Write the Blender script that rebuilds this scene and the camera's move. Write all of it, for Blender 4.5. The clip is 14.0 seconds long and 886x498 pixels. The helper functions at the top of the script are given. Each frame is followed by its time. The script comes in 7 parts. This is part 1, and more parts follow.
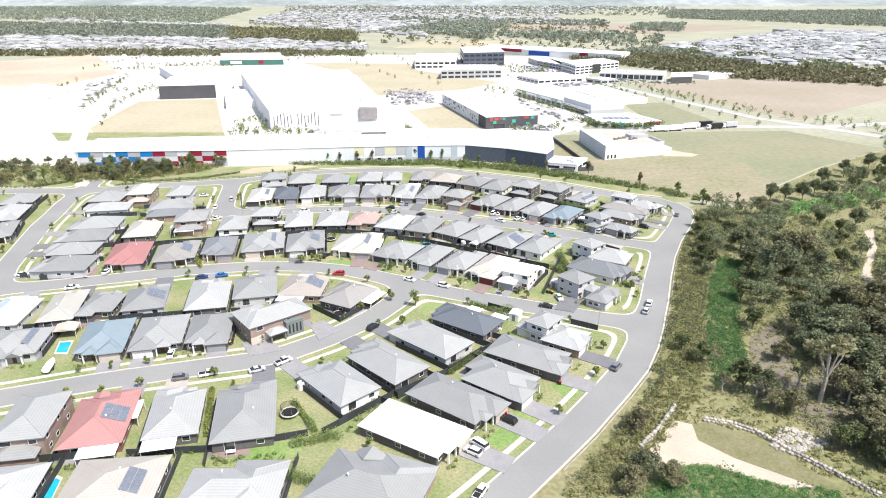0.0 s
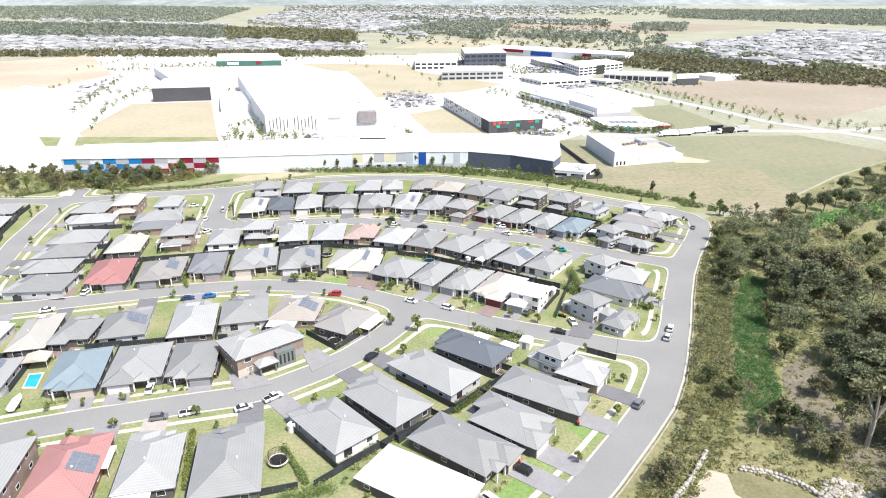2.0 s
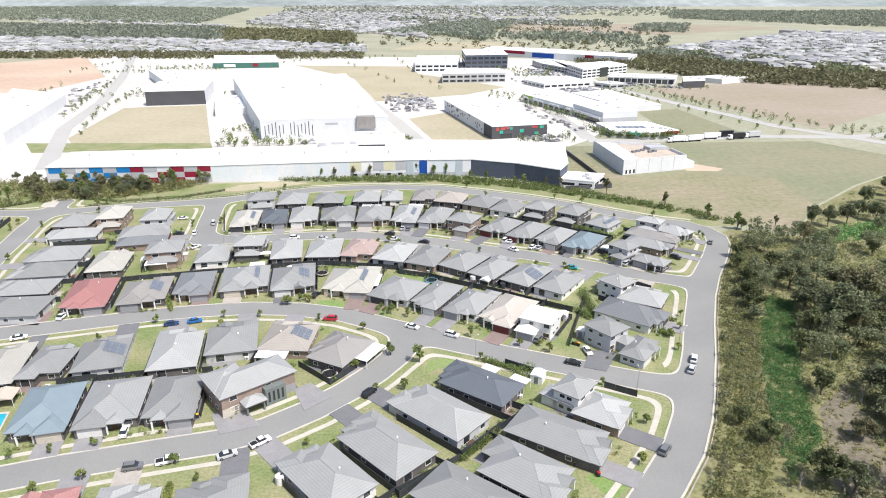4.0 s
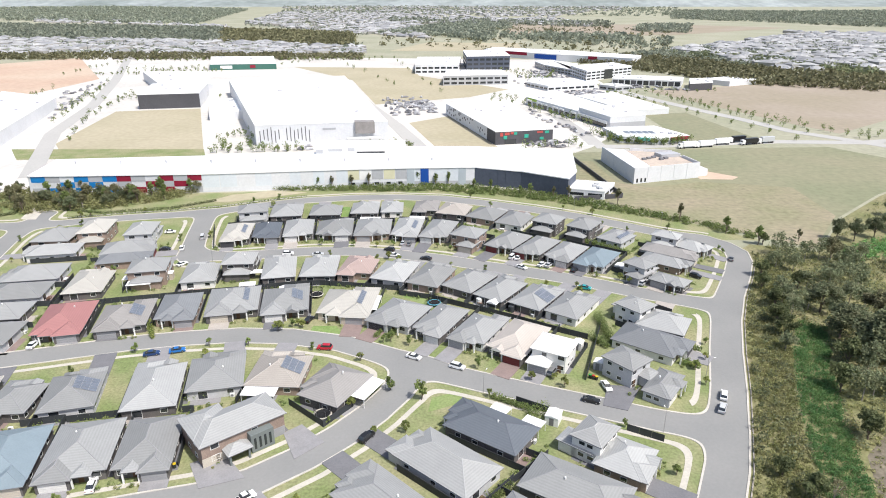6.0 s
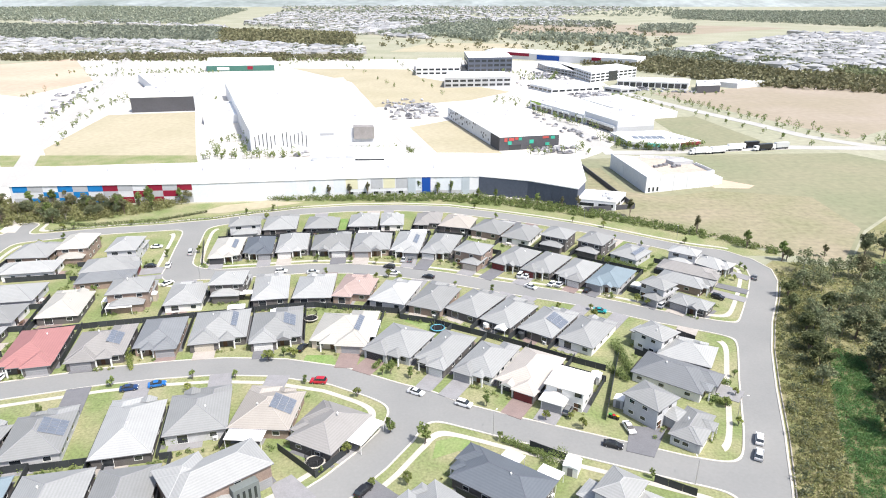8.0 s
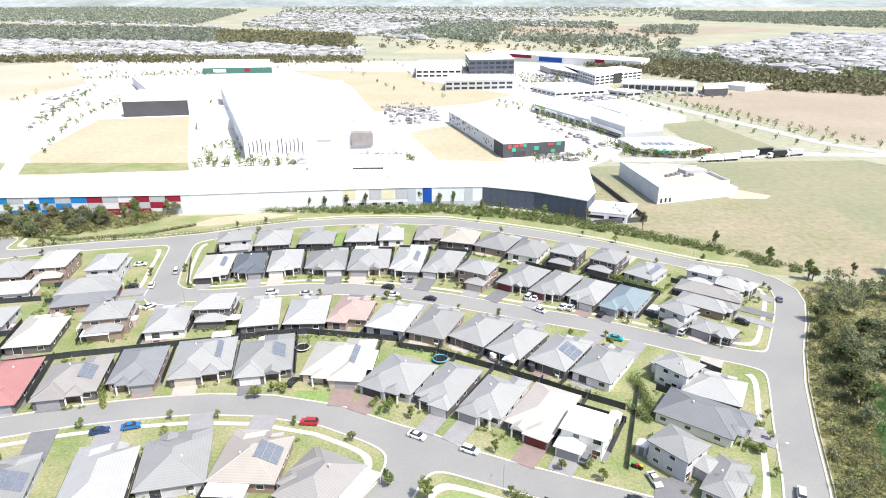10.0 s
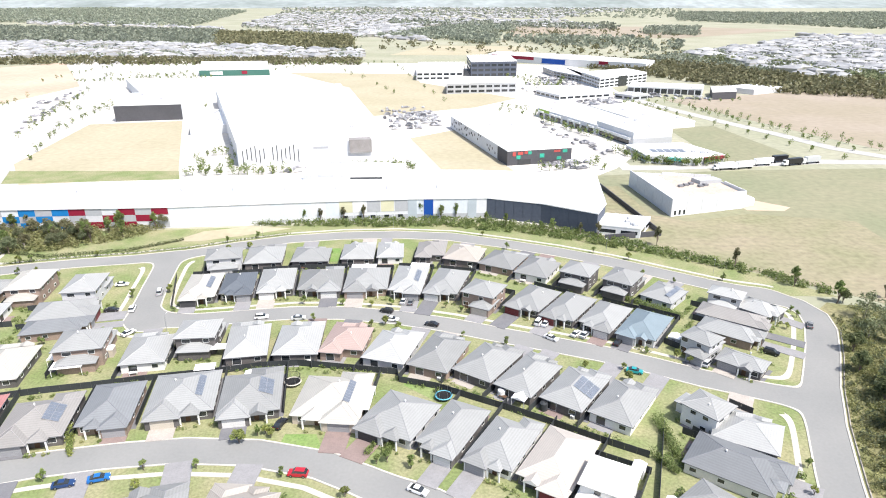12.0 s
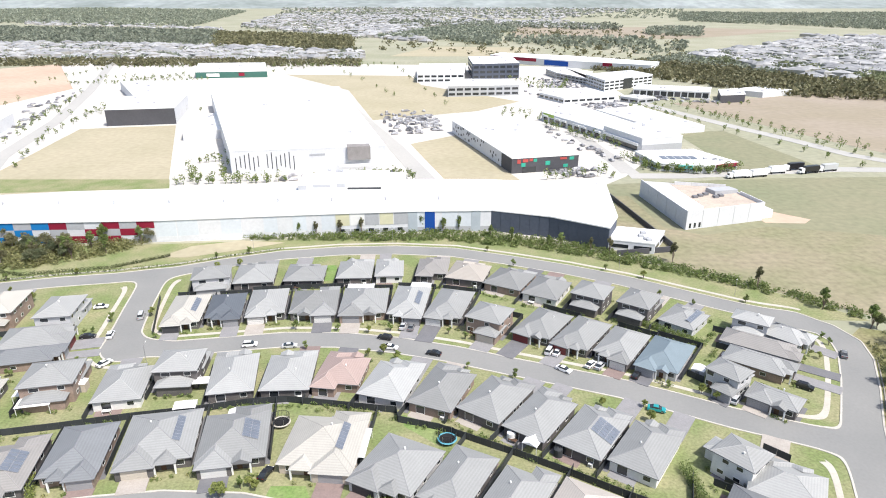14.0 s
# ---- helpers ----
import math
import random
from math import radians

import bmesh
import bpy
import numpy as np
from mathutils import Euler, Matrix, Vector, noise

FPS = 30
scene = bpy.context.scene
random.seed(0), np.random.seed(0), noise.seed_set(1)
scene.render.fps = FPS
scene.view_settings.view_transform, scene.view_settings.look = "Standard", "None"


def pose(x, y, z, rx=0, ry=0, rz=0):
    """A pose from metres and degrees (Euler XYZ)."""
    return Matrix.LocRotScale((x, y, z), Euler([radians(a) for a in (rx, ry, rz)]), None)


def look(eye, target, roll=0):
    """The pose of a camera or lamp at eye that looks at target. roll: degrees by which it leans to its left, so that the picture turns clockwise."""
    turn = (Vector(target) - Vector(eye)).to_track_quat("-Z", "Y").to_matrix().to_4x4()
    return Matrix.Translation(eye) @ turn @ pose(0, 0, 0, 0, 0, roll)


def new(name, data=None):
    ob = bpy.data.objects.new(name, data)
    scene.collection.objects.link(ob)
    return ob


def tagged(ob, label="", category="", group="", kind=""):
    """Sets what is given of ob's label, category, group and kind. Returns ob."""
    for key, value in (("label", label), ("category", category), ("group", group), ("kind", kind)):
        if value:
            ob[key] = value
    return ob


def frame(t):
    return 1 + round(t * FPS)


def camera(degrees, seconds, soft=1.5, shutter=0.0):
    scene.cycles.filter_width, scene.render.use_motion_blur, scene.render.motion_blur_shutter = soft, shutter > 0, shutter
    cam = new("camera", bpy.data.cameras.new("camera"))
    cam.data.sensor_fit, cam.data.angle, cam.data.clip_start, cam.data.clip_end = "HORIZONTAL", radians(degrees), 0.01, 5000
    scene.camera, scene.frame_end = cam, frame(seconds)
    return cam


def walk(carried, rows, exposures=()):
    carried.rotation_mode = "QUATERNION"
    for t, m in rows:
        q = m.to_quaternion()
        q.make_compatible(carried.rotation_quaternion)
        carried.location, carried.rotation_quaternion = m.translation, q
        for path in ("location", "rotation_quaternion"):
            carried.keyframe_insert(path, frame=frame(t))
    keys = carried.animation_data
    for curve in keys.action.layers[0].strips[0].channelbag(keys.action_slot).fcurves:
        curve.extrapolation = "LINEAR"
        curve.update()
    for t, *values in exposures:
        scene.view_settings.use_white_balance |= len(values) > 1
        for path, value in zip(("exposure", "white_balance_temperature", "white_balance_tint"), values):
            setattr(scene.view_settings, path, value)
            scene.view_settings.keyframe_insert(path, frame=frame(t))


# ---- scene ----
cam = camera(68.57, 14.0, soft=1.0)
PATH = [
    (0.0, pose(0.00, 0.00, 88.32, 68.340, 0.00, 0.049)),
    (0.5, pose(-0.34, 3.98, 88.31, 68.320, 0.00, 0.034)),
    (1.0, pose(-0.66, 7.96, 88.30, 68.319, 0.00, 0.039)),
    (1.5, pose(-0.96, 11.84, 88.27, 68.333, 0.00, 0.038)),
    (2.0, pose(-1.28, 15.99, 88.36, 68.303, 0.00, 0.021)),
    (2.5, pose(-1.60, 19.89, 88.42, 68.309, 0.00, 0.017)),
    (3.0, pose(-1.91, 23.91, 88.53, 68.315, 0.00, -0.005)),
    (5.5, pose(-3.35, 43.47, 88.63, 68.377, 0.00, -0.034)),
    (6.0, pose(-3.67, 47.93, 88.62, 68.347, 0.00, -0.039)),
    (6.5, pose(-3.98, 52.24, 88.57, 68.307, 0.00, -0.052)),
    (7.0, pose(-4.23, 55.99, 88.58, 68.348, 0.00, -0.046)),
    (7.5, pose(-4.53, 59.79, 88.62, 68.341, 0.00, -0.043)),
    (8.0, pose(-4.83, 63.82, 88.66, 68.343, 0.00, -0.037)),
    (10.5, pose(-5.79, 83.68, 88.84, 68.413, 0.00, -0.023)),
    (11.0, pose(-6.03, 87.74, 88.88, 68.429, 0.00, -0.025)),
    (11.5, pose(-6.18, 91.69, 88.92, 68.412, 0.00, -0.012)),
    (12.0, pose(-6.32, 95.70, 88.96, 68.440, 0.00, 0.008)),
    (12.5, pose(-6.50, 99.54, 88.98, 68.445, 0.00, 0.014)),
    (13.0, pose(-6.70, 103.45, 89.06, 68.450, 0.00, 0.021)),
    (13.5, pose(-6.81, 107.31, 89.13, 68.432, 0.00, 0.042)),
    (14.0, pose(-7.01, 111.29, 89.19, 68.454, 0.00, 0.043)),
]
EXPOSURES = [(0.0, 0.93), (1.5, 0.97), (3.0, 0.73), (6.0, 0.6), (6.5, 0.68), (7.0, 0.76), (8.0, 0.91), (11.0, 1.01), (12.5, 0.93), (14.0, 0.73)]
walk(cam, PATH, EXPOSURES)

# ---- light ----
world = bpy.data.worlds.new("sky")
scene.world = world
world.use_nodes = True
wn = world.node_tree.nodes
sky = wn.new("ShaderNodeTexSky")
sky.sky_type, sky.sun_disc = "NISHITA", False
sky.sun_elevation, sky.sun_rotation = radians(58), radians(132)
sky.air_density, sky.dust_density = 1.0, 3.0
world.node_tree.links.new(sky.outputs["Color"], wn["Background"].inputs["Color"])
wn["Background"].inputs["Strength"].default_value = 0.115
sun = new("sun", bpy.data.lights.new("sun", "SUN"))
sun.data.energy, sun.data.angle, sun.data.color = 3.15, radians(1.5), (1.0, 0.97, 0.93)
SUN_AZ, SUN_EL = radians(132), radians(58)
sun.matrix_world = look((math.sin(SUN_AZ) * math.cos(SUN_EL), math.cos(SUN_AZ) * math.cos(SUN_EL), math.sin(SUN_EL)), (0, 0, 0))


# ---- materials ----
def surf(name, col, rough=0.85, var=0.18, scale=0.25, fine=4.0, bump=0.0, metal=0.0, rnd=0.0, second=None, courses=0.0, spec=0.3):
    """A surface with stains at a large and grain at a small scale; second: a colour mixed in by patches;
    courses: height of a roof's tile rows; rnd: variation from object to object."""
    m = bpy.data.materials.new(name)
    m.use_nodes = True
    nt = m.node_tree
    n, link = nt.nodes, nt.links.new
    b = n["Principled BSDF"]
    b.inputs["Roughness"].default_value, b.inputs["Metallic"].default_value = rough, metal
    b.inputs["Specular IOR Level"].default_value = spec
    geo = n.new("ShaderNodeNewGeometry")
    big, small = n.new("ShaderNodeTexNoise"), n.new("ShaderNodeTexNoise")
    for node, s, d in ((big, scale, 5.0), (small, fine, 3.0)):
        node.inputs["Scale"].default_value, node.inputs["Detail"].default_value = s, d
        link(geo.outputs["Position"], node.inputs["Vector"])
    base = n.new("ShaderNodeMix")
    base.data_type = "RGBA"
    base.inputs[6].default_value = (*col, 1)
    base.inputs[7].default_value = (*(second or [c * (1 - var) for c in col]), 1)
    ramp = n.new("ShaderNodeMapRange")
    ramp.inputs[1].default_value, ramp.inputs[2].default_value = 0.36, 0.64
    link(big.outputs["Fac"], ramp.inputs[0])
    link(ramp.outputs[0], base.inputs[0])
    value = n.new("ShaderNodeMapRange")
    value.inputs[1].default_value, value.inputs[2].default_value = 0.25, 0.75
    value.inputs[3].default_value, value.inputs[4].default_value = 1 - var, 1 + var
    link(small.outputs["Fac"], value.inputs[0])
    hsv = n.new("ShaderNodeHueSaturation")
    link(base.outputs[2], hsv.inputs["Color"])
    last = value.outputs[0]
    if rnd:
        info, span = n.new("ShaderNodeObjectInfo"), n.new("ShaderNodeMapRange")
        span.inputs[3].default_value, span.inputs[4].default_value = 1 - rnd, 1 + rnd
        link(info.outputs["Random"], span.inputs[0])
        mul = n.new("ShaderNodeMath")
        mul.operation = "MULTIPLY"
        link(last, mul.inputs[0]), link(span.outputs[0], mul.inputs[1])
        last = mul.outputs[0]
    if courses:
        sep, saw, span = n.new("ShaderNodeSeparateXYZ"), n.new("ShaderNodeMath"), n.new("ShaderNodeMapRange")
        saw.operation, saw.inputs[1].default_value = "PINGPONG", courses
        link(geo.outputs["Position"], sep.inputs[0]), link(sep.outputs[2], saw.inputs[0])
        span.inputs[1].default_value, span.inputs[2].default_value = 0, courses
        span.inputs[3].default_value, span.inputs[4].default_value = 0.9, 1.03
        link(saw.outputs[0], span.inputs[0])
        mul = n.new("ShaderNodeMath")
        mul.operation = "MULTIPLY"
        link(last, mul.inputs[0]), link(span.outputs[0], mul.inputs[1])
        last = mul.outputs[0]
    link(last, hsv.inputs["Value"])
    link(hsv.outputs[0], b.inputs["Base Color"])
    if bump:
        bm_node = n.new("ShaderNodeBump")
        bm_node.inputs["Strength"].default_value, bm_node.inputs["Distance"].default_value = bump, 0.1
        link(small.outputs["Fac"], bm_node.inputs["Height"])
        link(bm_node.outputs[0], b.inputs["Normal"])
    return m


def leaf(name, a, b, rough=0.75):
    """Foliage: colour from leaf to leaf and from plant to plant, with light let through."""
    m = surf(name, a, rough, 0.2, 0.4, 1.2, rnd=0.22, second=b)
    nt = m.node_tree
    n, link = nt.nodes, nt.links.new
    hsv = next(q for q in n if q.type == "HUE_SAT")
    geo, span, mul = n.new("ShaderNodeNewGeometry"), n.new("ShaderNodeMapRange"), n.new("ShaderNodeMath")
    span.inputs[3].default_value, span.inputs[4].default_value = 0.7, 1.35
    mul.operation = "MULTIPLY"
    link(geo.outputs["Random Per Island"], span.inputs[0])
    link(hsv.inputs["Value"].links[0].from_socket, mul.inputs[0]), link(span.outputs[0], mul.inputs[1])
    link(mul.outputs[0], hsv.inputs["Value"])
    thin, mix = n.new("ShaderNodeBsdfTranslucent"), n.new("ShaderNodeMixShader")
    mix.inputs[0].default_value = 0.4
    link(hsv.outputs[0], thin.inputs["Color"])
    link(n["Principled BSDF"].outputs[0], mix.inputs[1]), link(thin.outputs[0], mix.inputs[2])
    link(mix.outputs[0], n["Material Output"].inputs["Surface"])
    return m


ROOF = {
    "g": surf("roof_grey", (0.27, 0.275, 0.272), 0.75, 0.06, 0.3, 3, rnd=0.16, courses=0.11),
    "l": surf("roof_light_grey", (0.345, 0.35, 0.345), 0.75, 0.06, 0.3, 3, rnd=0.14, courses=0.11),
    "d": surf("roof_slate", (0.115, 0.13, 0.15), 0.7, 0.06, 0.3, 3, rnd=0.08, courses=0.11),
    "d2": surf("roof_dark_grey", (0.195, 0.205, 0.215), 0.7, 0.06, 0.3, 3, rnd=0.1, courses=0.11),
    "t": surf("roof_tan", (0.38, 0.35, 0.315), 0.8, 0.06, 0.3, 3, rnd=0.1, courses=0.11),
    "t2": surf("roof_brown_grey", (0.26, 0.25, 0.24), 0.8, 0.06, 0.3, 3, rnd=0.1, courses=0.11),
    "w": surf("roof_white", (0.82, 0.80, 0.76), 0.6, 0.06, 0.3, 3),
    "c": surf("roof_cream", (0.41, 0.395, 0.36), 0.75, 0.06, 0.3, 3, rnd=0.1, courses=0.11),
    "c2": surf("roof_beige", (0.46, 0.42, 0.38), 0.75, 0.06, 0.3, 3, courses=0.11),
    "b": surf("roof_blue", (0.2, 0.25, 0.28), 0.55, 0.06, 0.3, 3, rnd=0.06),
    "lb": surf("roof_pale_blue", (0.42, 0.47, 0.51), 0.6, 0.06, 0.3, 3),
    "r": surf("roof_red", (0.38, 0.2, 0.19), 0.75, 0.06, 0.3, 3, courses=0.11),
    "r2": surf("roof_faded_red", (0.34, 0.165, 0.16), 0.75, 0.06, 0.3, 3, courses=0.11),
    "p": surf("roof_terracotta", (0.37, 0.285, 0.26), 0.8, 0.06, 0.3, 3, courses=0.11),
}
CAP = {k: surf("ridge_" + k, tuple(0.9 * q for q in c), 0.75, 0.05) for k, c in
       {"g": (0.30, 0.30, 0.31), "l": (0.44, 0.44, 0.44), "d": (0.14, 0.15, 0.18), "d2": (0.22, 0.225, 0.245), "t": (0.46, 0.42, 0.39),
        "t2": (0.33, 0.315, 0.31), "w": (0.82, 0.8, 0.77), "c": (0.45, 0.43, 0.4), "c2": (0.56, 0.51, 0.47), "b": (0.23, 0.28, 0.32),
        "lb": (0.48, 0.53, 0.6), "r": (0.42, 0.2, 0.19), "r2": (0.39, 0.2, 0.19), "p": (0.48, 0.38, 0.35)}.items()}
WALL = {
    "tan": surf("brick_tan", (0.31, 0.235, 0.195), 0.9, 0.2, 0.5, 6, bump=0.2),
    "grey": surf("brick_grey", (0.135, 0.125, 0.122), 0.9, 0.2, 0.5, 6, bump=0.2),
    "red": surf("brick_red", (0.28, 0.13, 0.10), 0.9, 0.25, 0.5, 6, bump=0.2),
    "white": surf("render_white", (0.72, 0.71, 0.69), 0.85, 0.06, 0.4, 3),
    "beige": surf("render_beige", (0.50, 0.43, 0.36), 0.85, 0.08, 0.4, 3),
    "pale": surf("render_pale_grey", (0.50, 0.50, 0.51), 0.85, 0.08, 0.4, 3),
}
GUTTER = surf("gutter_grey", (0.2, 0.2, 0.21), 0.5, 0.08)
GUTTER_W = surf("gutter_white", (0.70, 0.69, 0.66), 0.5, 0.05)
WHITE = surf("white_paint", (0.78, 0.78, 0.76), 0.5, 0.05)
GLASS = surf("window_glass", (0.03, 0.035, 0.04), 0.08, 0.1, spec=0.8)
DOORS = [surf("garage_door_" + k, c, 0.5, 0.06) for k, c in (("white", (0.66, 0.65, 0.63)), ("grey", (0.30, 0.30, 0.31)), ("charcoal", (0.06, 0.06, 0.065)),
                                                             ("maroon", (0.16, 0.035, 0.035)), ("cream", (0.52, 0.47, 0.40)))]
DARK_BAY = surf("render_green_grey", (0.16, 0.18, 0.175), 0.85, 0.08, 0.4, 3)
TIMBER = surf("timber_dark", (0.12, 0.07, 0.045), 0.7, 0.2, 0.5, 8)
SOLAR = surf("solar_cell", (0.16, 0.18, 0.215), 0.3, 0.12, 0.5, 5, spec=0.6)
SOLAR_F = surf("solar_frame", (0.5, 0.5, 0.52), 0.4, 0.05, metal=0.6)
FENCE = surf("fence_charcoal", (0.045, 0.05, 0.055), 0.6, 0.12, 0.5, 3, rnd=0.15)
FENCE_T = surf("fence_taupe", (0.16, 0.14, 0.12), 0.7, 0.12, 0.5, 3, rnd=0.15)
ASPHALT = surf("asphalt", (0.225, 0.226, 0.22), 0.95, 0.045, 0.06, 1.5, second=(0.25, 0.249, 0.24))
# lighter copy of asphalt with the washed-out sunlight put into its base colour
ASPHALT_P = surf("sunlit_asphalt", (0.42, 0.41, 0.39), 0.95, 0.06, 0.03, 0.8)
CONCRETE = surf("kerb_concrete", (0.52, 0.49, 0.44), 0.9, 0.10, 0.3, 2)
FOOTPATH = surf("path_concrete", (0.5, 0.47, 0.41), 0.9, 0.10, 0.3, 2)
DRIVE = [surf("drive_" + k, c, 0.9, 0.10, 0.4, 3) for k, c in (("grey", (0.27, 0.265, 0.27)), ("pale", (0.4, 0.365, 0.33)), ("dark", (0.17, 0.17, 0.18)), ("rose", (0.25, 0.19, 0.175)))]
LAWN = surf("lawn", (0.175, 0.215, 0.085), 0.95, 0.28, 0.09, 1.6, second=(0.275, 0.265, 0.15))
LAWN_G = surf("lawn_green", (0.155, 0.25, 0.07), 0.95, 0.25, 0.12, 1.6, second=(0.22, 0.27, 0.11))
DRY = surf("dry_grass", (0.34, 0.33, 0.25), 0.95, 0.14, 0.012, 0.25, second=(0.28, 0.285, 0.2))
BUSH_G = surf("bush_floor", (0.24, 0.22, 0.12), 0.95, 0.3, 0.07, 0.9, second=(0.175, 0.18, 0.08))
LITTER = surf("leaf_litter", (0.15, 0.132, 0.1), 0.95, 0.30, 0.2, 1.2, second=(0.2, 0.175, 0.13))
YARD = surf("industrial_yard", (0.62, 0.59, 0.54), 0.9, 0.10, 0.02, 0.3, second=(0.50, 0.48, 0.45))
FIELD = surf("field_tan", (0.4, 0.355, 0.255), 0.95, 0.10, 0.02, 0.3, second=(0.36, 0.325, 0.225))
FIELD_G = surf("field_green", (0.2, 0.215, 0.13), 0.95, 0.14, 0.012, 0.3, second=(0.255, 0.24, 0.16))
FIELD_D = surf("field_straw", (0.29, 0.25, 0.175), 0.95, 0.2, 0.03, 0.4, second=(0.225, 0.22, 0.13))
FIELD_B = surf("field_brown", (0.33, 0.28, 0.225), 0.95, 0.10, 0.012, 0.2, second=(0.29, 0.25, 0.185))
EARTH = surf("bare_earth", (0.46, 0.33, 0.25), 0.95, 0.10, 0.01, 0.2, second=(0.5, 0.4, 0.31))
SAND = surf("gravel_sand", (0.46, 0.4, 0.32), 0.95, 0.10, 0.15, 2.0)
STONE = surf("sandstone", (0.42, 0.385, 0.34), 0.9, 0.22, 0.5, 3, rnd=0.25)
METAL_W = surf("roof_sheet_white", (0.84, 0.84, 0.83), 0.5, 0.04, 0.03, 0.6)
PANEL_W = surf("precast_white", (0.66, 0.67, 0.69), 0.8, 0.06, 0.1, 1)
PANEL_L = surf("precast_pale_blue", (0.62, 0.66, 0.7), 0.7, 0.05, 0.1, 1)
PANEL_G = surf("precast_grey", (0.42, 0.43, 0.45), 0.8, 0.06, 0.1, 1)
PANEL_B = surf("panel_blue", (0.015, 0.20, 0.50), 0.6, 0.06)
PANEL_DB = surf("panel_deep_blue", (0.01, 0.07, 0.33), 0.6, 0.06)
PANEL_R = surf("panel_red", (0.26, 0.015, 0.04), 0.6, 0.06)
PANEL_Y = surf("panel_pale_yellow", (0.62, 0.60, 0.42), 0.7, 0.06)
NAVY = surf("panel_navy", (0.085, 0.1, 0.135), 0.7, 0.10, 0.1, 1)
DARK = surf("panel_dark_grey", (0.085, 0.085, 0.095), 0.7, 0.10, 0.1, 1)
TEAL = surf("panel_green", (0.06, 0.16, 0.13), 0.6, 0.08)
WATER = surf("pool_water", (0.02, 0.38, 0.55), 0.05, 0.08, 0.6, 3, spec=0.6)
RUBBER = surf("rubber", (0.02, 0.02, 0.022), 0.8, 0.1)
RIM = surf("rim_metal", (0.4, 0.4, 0.42), 0.35, 0.05, metal=0.8)
LAMP_R = surf("tail_light", (0.35, 0.01, 0.01), 0.3, 0.05)
BARK = surf("bark", (0.20, 0.16, 0.13), 0.95, 0.3, 0.6, 5)
BARK_W = surf("bark_pale", (0.42, 0.38, 0.33), 0.9, 0.3, 0.6, 5)
EUC = leaf("eucalypt_leaves", (0.15, 0.18, 0.1), (0.2, 0.21, 0.12))
EUC2 = leaf("olive_leaves", (0.19, 0.195, 0.105), (0.235, 0.215, 0.125))
DARKLEAF = leaf("dark_leaves", (0.115, 0.14, 0.065), (0.155, 0.175, 0.08))
STREET = leaf("street_tree_leaves", (0.19, 0.26, 0.085), (0.26, 0.31, 0.11))
LIME = leaf("lime_leaves", (0.3, 0.32, 0.1), (0.22, 0.27, 0.09))
SHRUB = leaf("shrub_leaves", (0.235, 0.25, 0.1), (0.28, 0.27, 0.13))
REED = leaf("reed_leaves", (0.13, 0.27, 0.1), (0.19, 0.31, 0.11))
HEDGE = leaf("hedge_leaves", (0.17, 0.235, 0.08), (0.235, 0.28, 0.1))
# distance haze is put into this leaf colour, paler than near foliage
HAZED_FOREST = leaf("hazed_forest_leaves", (0.215, 0.24, 0.19), (0.26, 0.28, 0.215))
FAR_ROOF = surf("far_roofs", (0.24, 0.245, 0.255), 0.8, 0.35, 0.02, 0.06, second=(0.38, 0.38, 0.38))
FAR_WALL = surf("far_walls", (0.36, 0.35, 0.33), 0.9, 0.2, 0.02, 0.1)


# ---- mesh helpers ----
def mesh(name, verts, faces, *mats):
    me = bpy.data.meshes.new(name)
    me.from_pydata([tuple(v) for v in verts], [], faces)
    for m in mats:
        me.materials.append(m)
    me.update()
    return me


def part(name, me, parent, label="", m=None):
    ob = new(name, me)
    ob.parent = parent
    if m is not None:
        ob.matrix_basis = m
    return tagged(ob, label)


def empty(name, m, label, category, group="", kind=""):
    ob = new(name)
    ob.empty_display_size = 0.5
    ob.matrix_world = m
    return tagged(ob, label, category, group, kind)


BOXF = [(0, 3, 2, 1), (4, 5, 6, 7), (0, 1, 5, 4), (1, 2, 6, 5), (2, 3, 7, 6), (3, 0, 4, 7)]


def box_vf(x0, x1, y0, y1, z0, z1, chamfer=0.0):
    """Corners and faces of a box, its upper edges drawn in by the chamfer."""
    v = [(x0, y0, z0), (x1, y0, z0), (x1, y1, z0), (x0, y1, z0)]
    if not chamfer:
        return v + [(x0, y0, z1), (x1, y0, z1), (x1, y1, z1), (x0, y1, z1)], BOXF
    c = chamfer
    v += [(x0, y0, z1 - c), (x1, y0, z1 - c), (x1, y1, z1 - c), (x0, y1, z1 - c)]
    v += [(x0 + c, y0 + c, z1), (x1 - c, y0 + c, z1), (x1 - c, y1 - c, z1), (x0 + c, y1 - c, z1)]
    f = [BOXF[0], (8, 9, 10, 11)] + BOXF[2:] + [(4, 5, 9, 8), (5, 6, 10, 9), (6, 7, 11, 10), (7, 4, 8, 11)]
    return v, f


def join(*pieces):
    v, f = [], []
    for pv, pf in pieces:
        k = len(v)
        v += list(pv)
        f += [tuple(i + k for i in q) for q in pf]
    return v, f


def moved(vf, m):
    return [tuple(m @ Vector(p)) for p in vf[0]], vf[1]


def box(name, parent, mat, dims, label="", chamfer=0.0, m=None):
    return part(name, mesh(name, *box_vf(*dims, chamfer), mat), parent, label, m)


